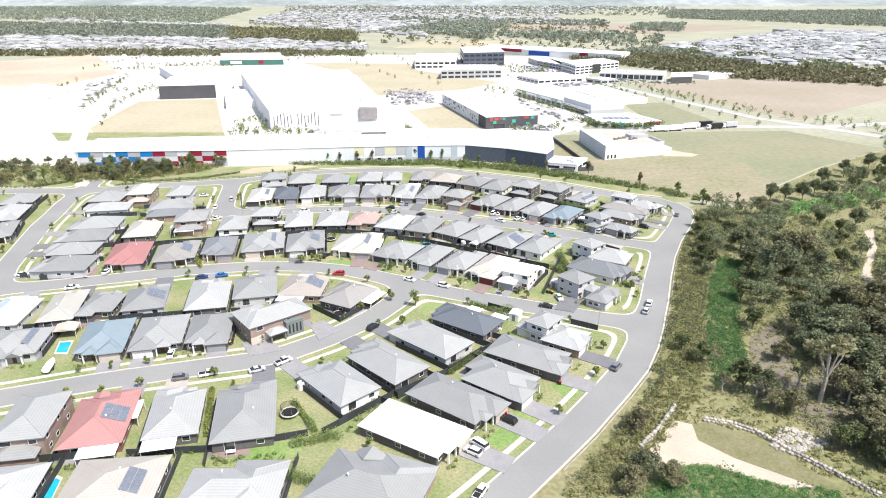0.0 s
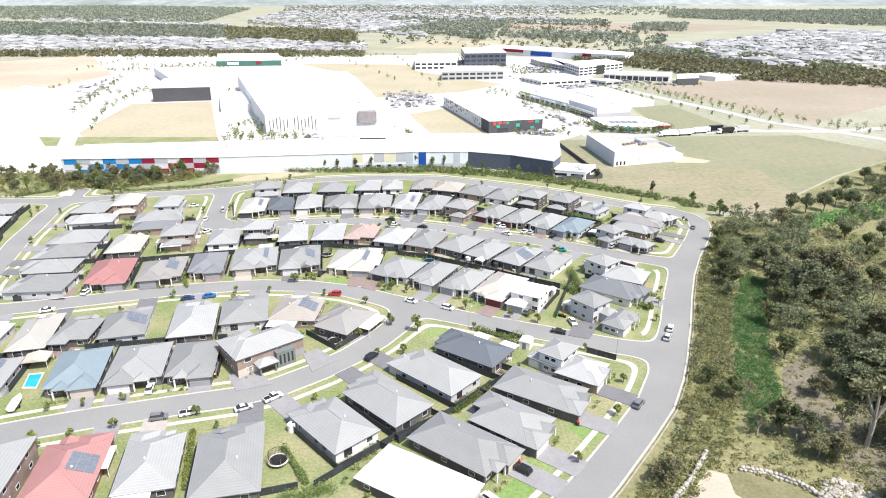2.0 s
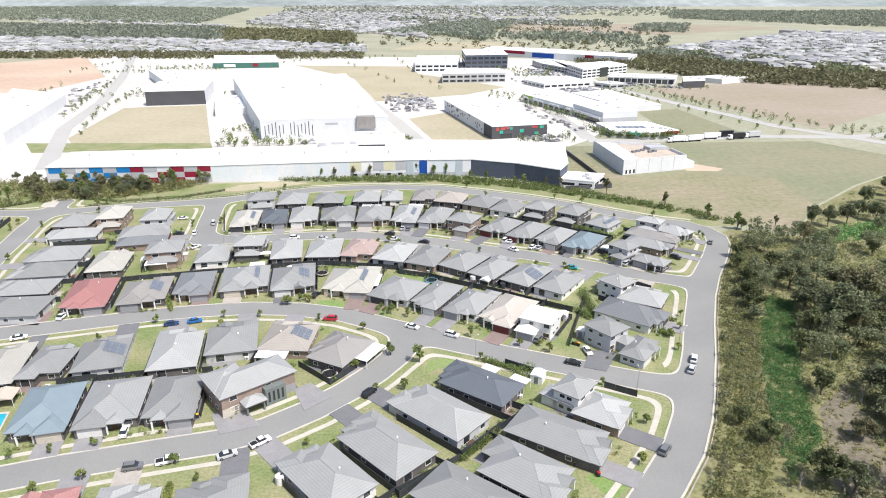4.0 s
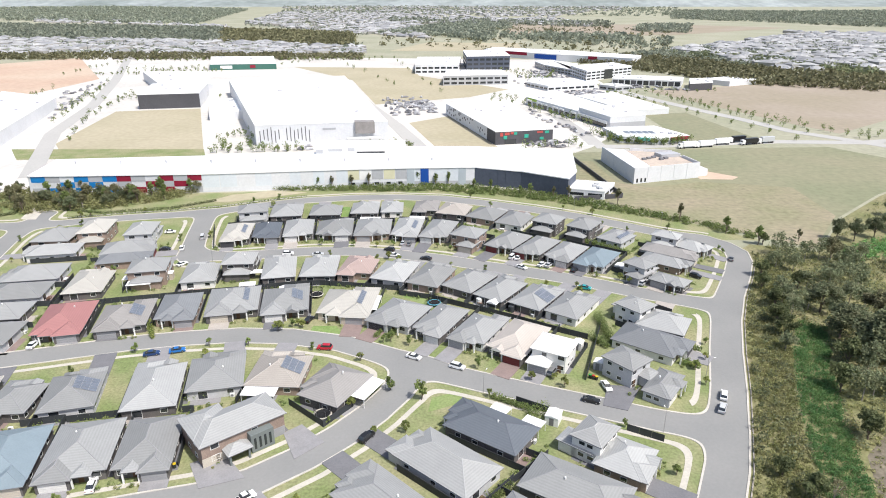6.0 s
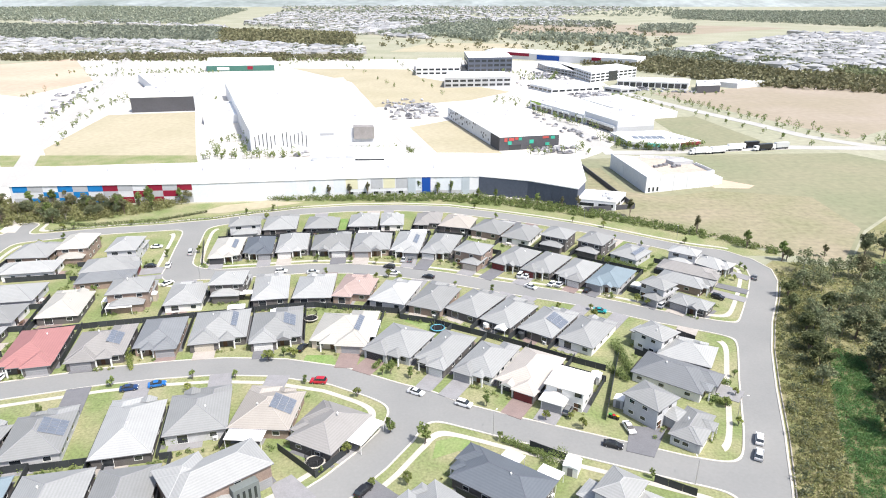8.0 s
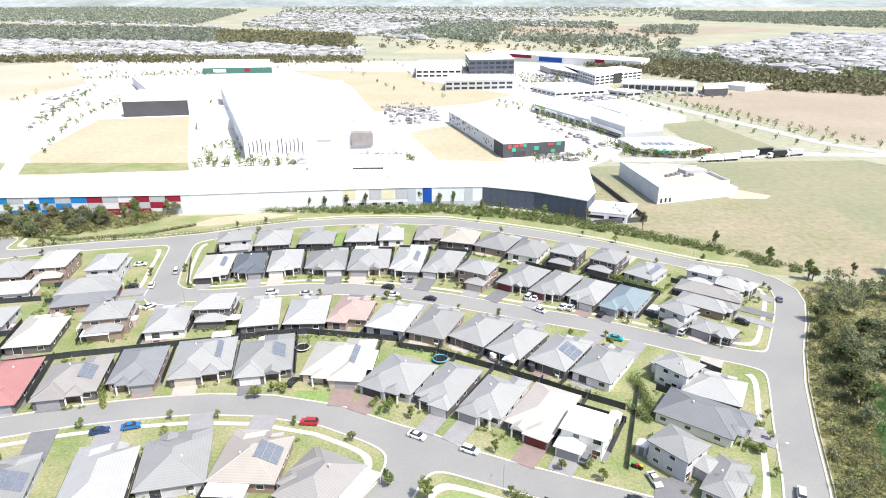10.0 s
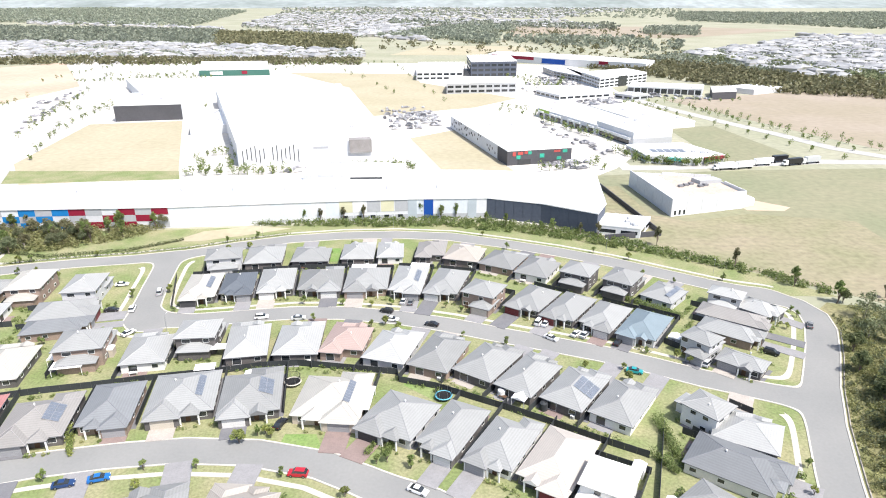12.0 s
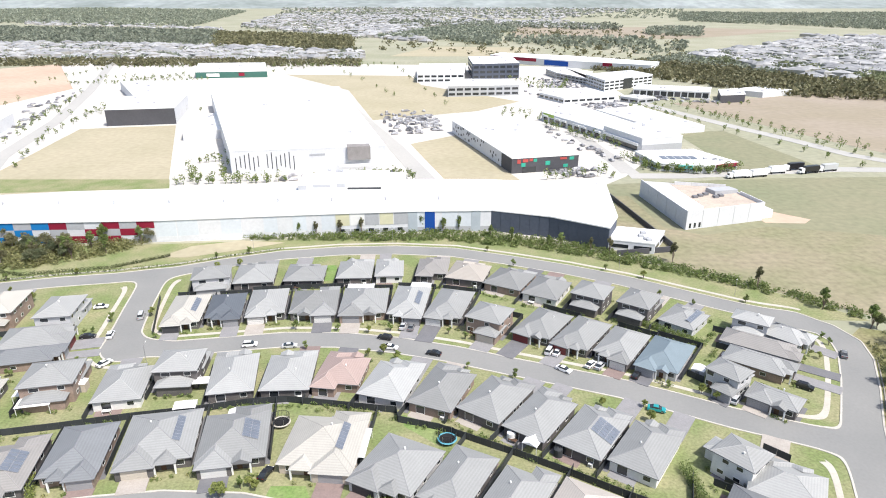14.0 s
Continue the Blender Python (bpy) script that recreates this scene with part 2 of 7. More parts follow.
def beam(a, b, half, up=0.06):
    """A bar from a to b, half wide on either side."""
    a, b = Vector(a), Vector(b)
    d = (b - a).normalized()
    s = d.cross(Vector((0, 0, 1)))
    s = s.normalized() * half if s.length > 1e-4 else Vector((half, 0, 0))
    u = s.cross(d).normalized() * up
    v = [a - s - u, b - s - u, b + s - u, a + s - u, a - s * 0.6 + u, b - s * 0.6 + u, b + s * 0.6 + u, a + s * 0.6 + u]
    return [tuple(p) for p in v], [(0, 3, 2, 1), (4, 5, 6, 7), (0, 1, 5, 4), (1, 2, 6, 5), (2, 3, 7, 6), (3, 0, 4, 7)]


def tube(a, b, ra, rb, n=8):
    a, b = Vector(a), Vector(b)
    q = (b - a).to_track_quat("Z", "Y")
    v = []
    for p, r in ((a, ra), (b, rb)):
        v += [tuple(p + q @ Vector((r * math.cos(2 * math.pi * i / n), r * math.sin(2 * math.pi * i / n), 0))) for i in range(n)]
    f = [(i, (i + 1) % n, n + (i + 1) % n, n + i) for i in range(n)] + [tuple(range(n))[::-1], tuple(range(n, 2 * n))]
    return v, f


def sheet(name, pts, z, mat, label, category="ground"):
    """A flat piece of ground with a thin edge."""
    n = len(pts)
    v = [(x, y, z) for x, y in pts] + [(x, y, -0.2) for x, y in pts]
    f = [tuple(range(n))] + [(i, i + n, (i + 1) % n + n, (i + 1) % n) for i in range(n)]
    area = sum(pts[i][0] * pts[(i + 1) % n][1] - pts[(i + 1) % n][0] * pts[i][1] for i in range(n))
    if area < 0:
        f = [q[::-1] for q in f]
    return tagged(new(name, mesh(name, v, f, mat)), label, category, kind="structure")


# ---- ground ----
NORTH = [(-250, 296), (-205, 296), (-172, 296), (-159.8, 299.6), (-151, 302.6), (-135, 307), (-117.8, 310.3), (-100.7, 315), (-84, 323.5), (-65.7, 330.9), (-45.7, 334.9), (-24.8, 336),
         (-3.8, 333.8), (16.3, 326.2), (35.1, 318), (52.3, 308.6), (67.5, 298.1), (81.5, 288.6), (94.9, 280.9)]
EAST = [(94.9, 280.9), (101.5, 275), (103.5, 268), (101.5, 260), (95, 247), (86.5, 232), (79, 216.5), (71.5, 198), (64.8, 180), (59, 166), (53.5, 153),
        (47.7, 142), (40.5, 132), (29, 117), (20, 106.5), (10, 95), (0, 84), (-8, 75)]
ROAD_A = [(-125, 121), (-107, 126.5), (-92, 132), (-80, 136), (-61.5, 141.2), (-50, 144.2), (-41, 148.4), (-32, 155.6), (-25, 163), (-19.4, 170.6), (-14.8, 178.5), (-11, 190)]
ROAD_B = [(-150, 184.5), (-141, 187), (-125, 191), (-107.8, 196), (-88, 201.9), (-74.8, 204.6), (-61, 206.3), (-46, 205.7), (-30.8, 201.9), (-21.7, 197.2), (-10.3, 190.8),
          (0.2, 185.6), (10.3, 181.3), (22, 176.7), (33.3, 172.3), (43.8, 168.1), (53, 165.2)]
ROAD_C = [(-94, 264.8), (-80.7, 263.9), (-66.2, 266.3), (-51.4, 268.8), (-35.8, 268.8), (-20, 266), (-4.7, 261.3), (9.7, 255.4), (23.3, 250.2), (36, 245.2), (47.6, 239.3),
          (58.2, 233.5), (68.7, 228.8), (75, 226)]
ROAD_D = [(-104.1, 311), (-99.8, 288), (-96.4, 272), (-92, 262)]
ROAD_E = [(-143, 187), (-150, 204.3), (-155.3, 222.7), (-162.5, 247), (-165.6, 261.8), (-169.4, 277.6), (-172, 297), (-173, 312)]
STREETS = [(NORTH, "L"), (EAST, "R"), (ROAD_A, "LR"), (ROAD_B, "R"), (ROAD_C, "L"), (ROAD_D, "LR"), (ROAD_E, "R")]
HALF = 3.9

sheet("ground", [(-4800, -300), (4800, -300), (4800, 4900), (-4800, 4900)], 0.0, DRY, "dry yellow-green grassland reaching to the horizon")
sheet("residential_lawn", [(-260, 50), (-260, 294), *NORTH[1:], *EAST[1:], (-8, 50)], 0.03, LAWN, "patchy green and straw-coloured lawns between the houses")
sheet("bush_floor", [*EAST[2:], (-7.99, 50), (420, 50), (420, 450), (265, 384), (200, 338), (163, 305), (134, 268), (112, 276)], 0.03, BUSH_G,
      "olive and straw bushland floor beside the road")
sheet("reserve_verge", [*NORTH, (118, 280), (101, 298), (80, 313), (56, 330), (30, 346), (0, 351), (-40, 349), (-118, 342), (-195, 337), (-262, 352), (-262, 297)], 0.025, LAWN,
      "grass reserve between road and warehouse")
sheet("industrial_yard", [(-420, 360), (-196, 342), (-117, 344), (12, 357), (55, 338), (70, 420), (88, 440), (160, 560), (165, 980), (-520, 1050)], 0.03, YARD,
      "pale sunlit concrete yards and car parks")
sheet("tan_field", [(-245, 449), (-217, 407), (-143, 421), (-200, 580), (-262, 566)], 0.06, FIELD, "dry tan vacant paddock beside the grey warehouse")
sheet("tan_plot", [(-28, 518), (-5.5, 430), (33, 430), (1, 545)], 0.06, FIELD, "small dry vacant plot beside the dark store")
sheet("vacant_field", [(73, 425), (60, 360), (70, 322), (84, 312), (103, 297), (120, 283), (135, 270), (163, 307), (200, 340), (266, 386), (232, 440), (155, 436)], 0.04, FIELD_G,
      "broad mown field of fading green and straw grass")
sheet("mown_field", [(151, 554), (150, 455), (200, 461), (187, 560)], 0.05, FIELD_G, "mown grass plot beside the service road")
sheet("brown_field", [(190, 680), (245, 520), (262, 480), (440, 620), (470, 760), (330, 730)], 0.05, FIELD_B, "brown bare paddock beyond the tree-lined road")
sheet("bare_earth", [(-620, 880), (-520, 1010), (-375, 770), (-385, 640), (-560, 700)], 0.05, EARTH, "reddish bare earth at a cleared site")
sheet("sand_field", [(-100, 760), (-60, 600), (20, 640), (60, 690), (-30, 800), (-45, 880), (-190, 890)], 0.055, FIELD, "pale dry grass plot among the warehouses")
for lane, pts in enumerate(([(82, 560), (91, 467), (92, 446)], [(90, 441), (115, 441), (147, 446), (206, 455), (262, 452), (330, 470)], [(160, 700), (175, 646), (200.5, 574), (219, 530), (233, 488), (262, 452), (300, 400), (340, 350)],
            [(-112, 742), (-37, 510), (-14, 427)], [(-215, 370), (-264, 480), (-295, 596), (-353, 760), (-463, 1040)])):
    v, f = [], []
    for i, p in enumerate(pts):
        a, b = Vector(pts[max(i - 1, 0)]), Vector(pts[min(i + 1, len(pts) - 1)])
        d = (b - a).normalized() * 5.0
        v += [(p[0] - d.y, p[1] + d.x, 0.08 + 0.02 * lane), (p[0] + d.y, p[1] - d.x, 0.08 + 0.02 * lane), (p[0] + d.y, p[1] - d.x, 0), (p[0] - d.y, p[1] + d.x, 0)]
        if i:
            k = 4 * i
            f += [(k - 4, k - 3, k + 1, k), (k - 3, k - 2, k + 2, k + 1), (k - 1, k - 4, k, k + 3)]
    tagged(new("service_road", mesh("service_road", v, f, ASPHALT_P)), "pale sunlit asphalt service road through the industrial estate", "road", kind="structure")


def to_street(x, y):
    """Smooth distance from the nearest street's edge, the index of that street and the side (1: left)."""
    x, y = np.asarray(x, float), np.asarray(y, float)
    total, best, which, side = np.zeros_like(x), np.full_like(x, 1e9), np.zeros(x.shape, int), np.zeros_like(x)
    for k, (pts, _) in enumerate(STREETS):
        near, s = np.full_like(x, 1e9), np.zeros_like(x)
        for (ax, ay), (bx, by) in zip(pts, pts[1:]):
            dx, dy = bx - ax, by - ay
            t = np.clip(((x - ax) * dx + (y - ay) * dy) / (dx * dx + dy * dy), 0, 1)
            d = np.hypot(x - ax - t * dx, y - ay - t * dy)
            s = np.where(d < near, np.sign(dx * (y - ay) - dy * (x - ax)), s)
            near = np.minimum(near, d)
        which, side = np.where(near < best, k, which), np.where(near < best, s, side)
        best = np.minimum(best, near)
        total += np.exp(-np.maximum(near - HALF, -HALF) / 2.2)
    return -2.2 * np.log(total), which, side


STEP = 0.8
GX, GY = np.arange(-248, 126, STEP), np.arange(70, 346, STEP)
MX, MY = np.meshgrid(GX, GY, indexing="ij")
DIST, NEAR, SIDE = to_street(MX, MY)


def street_d(x, y):
    i, j = int(round((x + 248) / STEP)), int(round((y - 70) / STEP))
    return float(DIST[min(max(i, 0), len(GX) - 1), min(max(j, 0), len(GY) - 1)])


def band(lo, hi, z, skirt, want=None):
    """The ground whose distance from the street edge lies between lo and hi, cut along smooth lines, with a raised edge."""
    low, high = np.minimum.reduce([DIST[:-1, :-1], DIST[1:, :-1], DIST[1:, 1:], DIST[:-1, 1:]]), np.maximum.reduce([DIST[:-1, :-1], DIST[1:, :-1], DIST[1:, 1:], DIST[:-1, 1:]])
    v, f, found = [], [], {}

    def corner(p, zz):
        key = (round(p[0], 3), round(p[1], 3), zz)
        if key not in found:
            found[key] = len(v)
            v.append((p[0], p[1], zz))
        return found[key]

    for i, j in zip(*np.nonzero((high > lo) & (low < hi))):
        if want is not None and not want[i, j]:
            continue
        poly = [(GX[a], GY[b], DIST[a, b]) for a, b in ((i, j), (i + 1, j), (i + 1, j + 1), (i, j + 1))]
        for level, sign in ((lo, 1), (hi, -1)):
            cut = []
            for p, q in zip(poly, poly[1:] + poly[:1]):
                dp, dq = sign * (p[2] - level), sign * (q[2] - level)
                if dp >= 0:
                    cut.append(p)
                if dp * dq < 0:
                    t = dp / (dp - dq)
                    cut.append((p[0] + t * (q[0] - p[0]), p[1] + t * (q[1] - p[1]), level))
            poly = cut
            if len(poly) < 3:
                break
        if len(poly) < 3:
            continue
        ids = [corner(p, z) for p in poly]
        if len(set(ids)) < 3:
            continue
        f.append(tuple(dict.fromkeys(ids)))
        for p, q in zip(poly, poly[1:] + poly[:1]):
            if skirt and p[2] == q[2] and p[2] in (lo, hi):
                a, b, c, d = corner(p, z), corner(q, z), corner(q, z - skirt), corner(p, z - skirt)
                if len({a, b, c, d}) == 4:
                    f.append((b, a, d, c))
    return v, f


tagged(new("road", mesh("road", *band(-9, 0.02, 0.05, 0), ASPHALT)), "worn grey asphalt of the curving estate streets", "road", kind="structure")
tagged(new("kerb", mesh("kerb", *band(0, 0.42, 0.17, 0.15), CONCRETE)), "pale concrete kerb along the streets", "kerb", kind="structure")
FOOT = np.zeros(NEAR.shape, bool)
for k, (_, sides) in enumerate(STREETS):
    FOOT |= (NEAR == k) & (((SIDE > 0) & ("L" in sides)) | ((SIDE < 0) & ("R" in sides)))
tagged(new("pavement", mesh("pavement", *band(2.4, 3.65, 0.08, 0.06, FOOT), FOOTPATH)), "pale concrete footpath behind a grass verge", "pavement", kind="structure")


# ---- houses ----
def hip(w, l, z0, pitch=0.42, edge=0.18):
    """A hipped roof over w by l with its eave at z0: vertices, roof faces, edge faces, and the ridge and hip lines."""
    a, b = w / 2, l / 2
    if l >= w:
        r = [(0, -b + a, z0 + a * pitch), (0, b - a, z0 + a * pitch)]
    else:
        r = [(-a + b, 0, z0 + b * pitch), (a - b, 0, z0 + b * pitch)]
    v = [(-a, -b, z0), (a, -b, z0), (a, b, z0), (-a, b, z0), *r, (-a, -b, z0 - edge), (a, -b, z0 - edge), (a, b, z0 - edge), (-a, b, z0 - edge)]
    if l >= w:
        f = [(0, 1, 4), (1, 2, 5, 4), (2, 3, 5), (3, 0, 4, 5)]
        lines = [(0, 4), (1, 4), (2, 5), (3, 5), (4, 5)]
    else:
        f = [(0, 1, 5, 4), (1, 2, 5), (2, 3, 4, 5), (3, 0, 4)]
        lines = [(0, 4), (3, 4), (1, 5), (2, 5), (4, 5)]
    g = [(6, 7, 1, 0), (7, 8, 2, 1), (8, 9, 3, 2), (9, 6, 0, 3), (9, 8, 7, 6)]
    return v, f, g, [(v[p], v[q]) for p, q in lines if (Vector(v[p]) - Vector(v[q])).length > 0.3]


def shift(vf, dx, dy):
    return [(x + dx, y + dy, z) for x, y, z in vf[0]], vf[1]


def wing_roof(ww, y0, y1, z0, cx, pitch=0.42, gable=False, edge=0.18):
    """A wing that runs out from the main roof to y0 and dies into it from y1 on."""
    a = ww / 2
    top = z0 + a * pitch
    v = [(cx - a, y0, z0), (cx + a, y0, z0), (cx + a, y1, z0), (cx - a, y1, z0), (cx, y0 if gable else y0 + a, top), (cx, y1 + a, top),
         (cx - a, y0, z0 - edge), (cx + a, y0, z0 - edge), (cx + a, y1, z0 - edge), (cx - a, y1, z0 - edge)]
    f = [(1, 2, 5, 4), (3, 0, 4, 5), (0, 1, 4)]
    g = [(6, 7, 1, 0), (7, 8, 2, 1), (9, 6, 0, 3), (9, 8, 7, 6)]
    return v, f, g, [(v[4], v[5])] + ([] if gable else [(v[0], v[4]), (v[1], v[4])])


PANE = {}


def window(parent, m, w, h):
    """A window: frame and pane, facing -y, with a sill."""
    key = (round(w, 1), round(h, 1))
    if key not in PANE:
        w, h = key
        a, c = w / 2, 0.08
        v = [(-a, 0.02, 0), (a, 0.02, 0), (a, 0.02, h), (-a, 0.02, h), (-a, -0.07, 0), (a, -0.07, 0), (a, -0.07, h), (-a, -0.07, h),
             (-a + c, -0.07, c), (a - c, -0.07, c), (a - c, -0.07, h - c), (-a + c, -0.07, h - c), (-a + c, -0.03, c), (a - c, -0.03, c), (a - c, -0.03, h - c), (-a + c, -0.03, h - c)]
        f = [(0, 1, 5, 4), (1, 2, 6, 5), (2, 3, 7, 6), (3, 0, 4, 7)]
        f += [(4 + q, 4 + (q + 1) % 4, 8 + (q + 1) % 4, 8 + q) for q in range(4)] + [(8 + q, 8 + (q + 1) % 4, 12 + (q + 1) % 4, 12 + q) for q in range(4)] + [(12, 13, 14, 15)]
        me = mesh("window", v, f, WHITE, GLASS)
        me.polygons.foreach_set("material_index", [0] * 12 + [1])
        PANE[key] = me
    return part("window", PANE[key], parent, m=m)


SOLAR_ME = (mesh("solar_panel", *box_vf(-0.5, 0.5, -0.82, 0.82, 0, 0.04), SOLAR_F), mesh("cell_sheet", *box_vf(-0.47, 0.47, -0.79, 0.79, 0.038, 0.05), SOLAR))
ROOF_WORD = {"g": "grey tiled", "l": "light grey tiled", "d": "dark slate-blue tiled", "d2": "dark grey tiled", "t": "tan tiled", "t2": "brown-grey tiled", "w": "white metal",
             "c": "cream tiled", "c2": "beige tiled", "b": "blue metal", "lb": "pale blue metal", "r": "red tiled", "r2": "faded red tiled", "p": "terracotta tiled"}
WALL_WORD = {"tan": "tan brick", "grey": "grey brick", "red": "red brick", "white": "white rendered", "beige": "beige rendered", "pale": "pale grey rendered"}
LOTS = []


def build_house(x, y, rz, w, l, roof, storeys=1, solar=0, rear=0.0, flip=0, patio=0, wall="", drive=True, fence=True, twin=False):
    """A suburban house whose eaves measure w by l, its front towards local -y."""
    rng = random.Random(int(x * 31 + y * 17))
    wall = wall or rng.choice(["tan", "grey", "grey", "pale", "grey", "white"])
    ww = "two-storey " if storeys == 2 else ""
    h = empty("house", pose(x, y, 0, 0, 0, rz), f"{ww}{WALL_WORD[wall]} house with {ROOF_WORD[roof]} roof" + (" and solar panels" if solar else ""), "house", "houses of the estate")
    eave = 5.3 if storeys == 2 else 2.7
    pitch = 0.40 + 0.05 * rng.random()
    s = -1 if flip else 1
    gut = GUTTER_W if roof in ("c", "w", "c2", "lb") else GUTTER
    rec = 0.0 if storeys == 2 else min(2.0, l * 0.11)
    rec2 = 2.4 if storeys == 1 and l > 14.5 and rng.random() < 0.22 else 0.0
    ml = l - rec - rec2
    cy = (rec - rec2) / 2
    o = 0.5
    # walls
    box("wall", h, WALL[wall], (-w / 2 + o, w / 2 - o, -ml / 2 + cy + o, ml / 2 + cy - o, 0, eave - 0.1))
    v, f, g, lines = hip(w, ml, eave, pitch)
    v = [(p, q + cy, r) for p, q, r in v]
    lines = [tuple((p, q + cy, r) for p, q, r in ln) for ln in lines]
    rf = part("roof", mesh("roof", v[:6], f, ROOF[roof]), h, ROOF_WORD[roof] + " hipped roof")
    part("gutter", mesh("gutter", v, g, gut), h)
    caps = [beam(p, q, 0.1, 0.045) for p, q in lines]
    gx = s * w * 0.22
    gw = w * 0.54
    yf = -l / 2
    if storeys == 1:
        v2, f2, g2, ln2 = wing_roof(gw, yf, -ml / 2 + cy, eave + 0.012, gx, pitch)
        part("garage_roof", mesh("garage_roof", v2[:6], f2, ROOF[roof]), h)
        part("garage_gutter", mesh("garage_gutter", v2, g2, gut), h)
        box("garage_wall", h, WALL[wall], (gx - gw / 2 + o, gx + gw / 2 - o, yf + o, -ml / 2 + cy + o - 0.01, 0, eave - 0.1))
        caps += [beam(p, q, 0.1, 0.045) for p, q in ln2]
        if rec2:
            bw = w * rng.uniform(0.45, 0.58)
            bx = rng.choice((-1, 1)) * (w - bw) / 2
            turn = lambda pts: [(-p, -q, r) for p, q, r in pts]
            v5, f5, g5, ln5 = wing_roof(bw, yf, -ml / 2 - cy, eave + 0.016, bx, pitch)
            part("rear_roof", mesh("rear_roof", turn(v5[:6]), f5, ROOF[roof]), h)
            part("rear_gutter", mesh("rear_gutter", turn(v5), g5, gut), h)
            part("rear_wall", mesh("rear_wall", *box_vf(-bx - bw / 2 + o, -bx + bw / 2 - o, ml / 2 + cy - o + 0.01, l / 2 - o, 0, eave - 0.1), WALL[wall]), h)
            caps += [beam(*turn(ln), 0.1, 0.045) for ln in ln5]
            window(h, pose(-bx, l / 2 - o, 0.2, 0, 0, 180), 2.2, 2.1)
        # a small roof over the porch
        gabled = rng.random() < 0.3
        pw = w * 0.30
        px = -s * w * 0.16
        v3, f3, g3, ln3 = wing_roof(pw, -ml / 2 + cy - 1.3, -ml / 2 + cy, eave + 0.02, px, pitch + 0.06, gable=gabled)
        part("porch_roof", mesh("porch_roof", v3[:6], f3[:2] if gabled else f3, ROOF[roof]), h)
        part("porch_fascia", mesh("porch_fascia", v3, ([f3[2]] if gabled else []) + g3, gut), h)
        for k in (-1, 1):
            part("post", mesh("post", *box_vf(-0.16, 0.16, -0.16, 0.16, 0, eave - 0.16), WHITE), h, m=pose(px + k * (pw / 2 - 0.3), -ml / 2 + cy - 1.05, 0))
    elif twin:
        # garages at both ends, a grey central bay and a hipped porch
        gx, gw, yf = w * 0.34, 7.0, -l / 2
        bay = box("bay", h, DARK_BAY, (0.6, 5.6, -l / 2 - 1.3, -l / 2 + o + 0.05, 0, 4.3), "dark green-grey rendered bay", chamfer=0.05)
        for k in range(4):
            part("slot_window", mesh("slot_window", *box_vf(1.2 + 1.1 * k, 1.7 + 1.1 * k, -l / 2 - 1.36, -l / 2 - 1.2, 0.8, 3.4), GLASS), bay)
        v2, f2, g2, ln2 = hip(5.4, 4.6, 2.75, 0.42)
        sh = lambda pts: [(p - 2.2, q - l / 2 - 0.4, r) for p, q, r in pts]
        part("porch_roof", mesh("porch_roof", sh(v2[:6]), f2, ROOF[roof]), h)
        part("porch_gutter", mesh("porch_gutter", sh(v2), g2, gut), h)
        for k in (-4.3, -0.3):
            part("post", mesh("post", *box_vf(-0.2, 0.2, -0.2, 0.2, 0, 2.6), DARK_BAY), h, m=pose(k, -l / 2 - 2.1, 0))
        door = join(*[box_vf(-2.6, 2.6, -0.05, 0.03, 0.02 + 0.55 * k, 0.53 + 0.55 * k) for k in range(4)])
        part("garage_door", mesh("garage_door", *door, DOORS[4]), h, m=pose(-w * 0.34, yf + o, 0))
        v4, f4, g4, ln4 = hip(9.0, 9.5, eave + 0.015, pitch)
        back = lambda pts: [(p - w * 0.26, q + l / 2 - 2.2, r) for p, q, r in pts]
        part("rear_roof", mesh("rear_roof", back(v4[:6]), f4, ROOF[roof]), h)
        part("rear_gutter", mesh("rear_gutter", back(v4), g4, gut), h)
        box("rear_wall", h, WALL[wall], (-w * 0.26 - 4, -w * 0.26 + 4, l / 2 - 0.6, l / 2 + 2.0, 0, eave - 0.1))
        caps += [beam(*back(ln), 0.1, 0.045) for ln in ln4]
    else:
        # lower garage block in front of the upper floor
        lw, ll = w * 0.62, 4.2
        lx = s * (w / 2 - lw / 2)
        v2, f2, g2, ln2 = hip(lw, ll * 2, 2.75, 0.38)
        sh = lambda pts: [(p + lx, q - l / 2 + 1.2, r) for p, q, r in pts]
        part("lower_roof", mesh("lower_roof", sh(v2[:6]), f2, ROOF[roof]), h)
        part("lower_gutter", mesh("lower_gutter", sh(v2), g2, gut), h)
        box("lower_wall", h, WALL[wall], (lx - lw / 2 + o, lx + lw / 2 - o, -l / 2 + 1.2 - ll + o, -l / 2 + 1.5, 0, 2.6))
        gx, gw, yf = lx, lw, -l / 2 + 1.2 - ll
        rw = w * 0.8
        v4, f4, g4, ln4 = hip(rw, 6.4, 2.75, 0.36)
        if patio or rng.random() < 0.5:
            up = lambda pts: [(p, q + l / 2 - 0.4, r) for p, q, r in pts]
            part("rear_roof", mesh("rear_roof", up(v4[:6]), f4, ROOF[roof]), h)
            part("rear_gutter", mesh("rear_gutter", up(v4), g4, gut), h)
            box("rear_wall", h, WALL[wall], (-rw / 2 + o, rw / 2 - o, l / 2 - 0.8, l / 2 + 2.3, 0, 2.6))
    for cap in caps:
        part("ridge_cap", mesh("ridge_cap", *cap, CAP[roof]), rf)
    # garage door and front door
    dw = min(4.9, gw - 1.5)
    door = join(*[box_vf(-dw / 2, dw / 2, -0.05, 0.03, 0.02 + 0.55 * k, 0.53 + 0.55 * k) for k in range(4)])
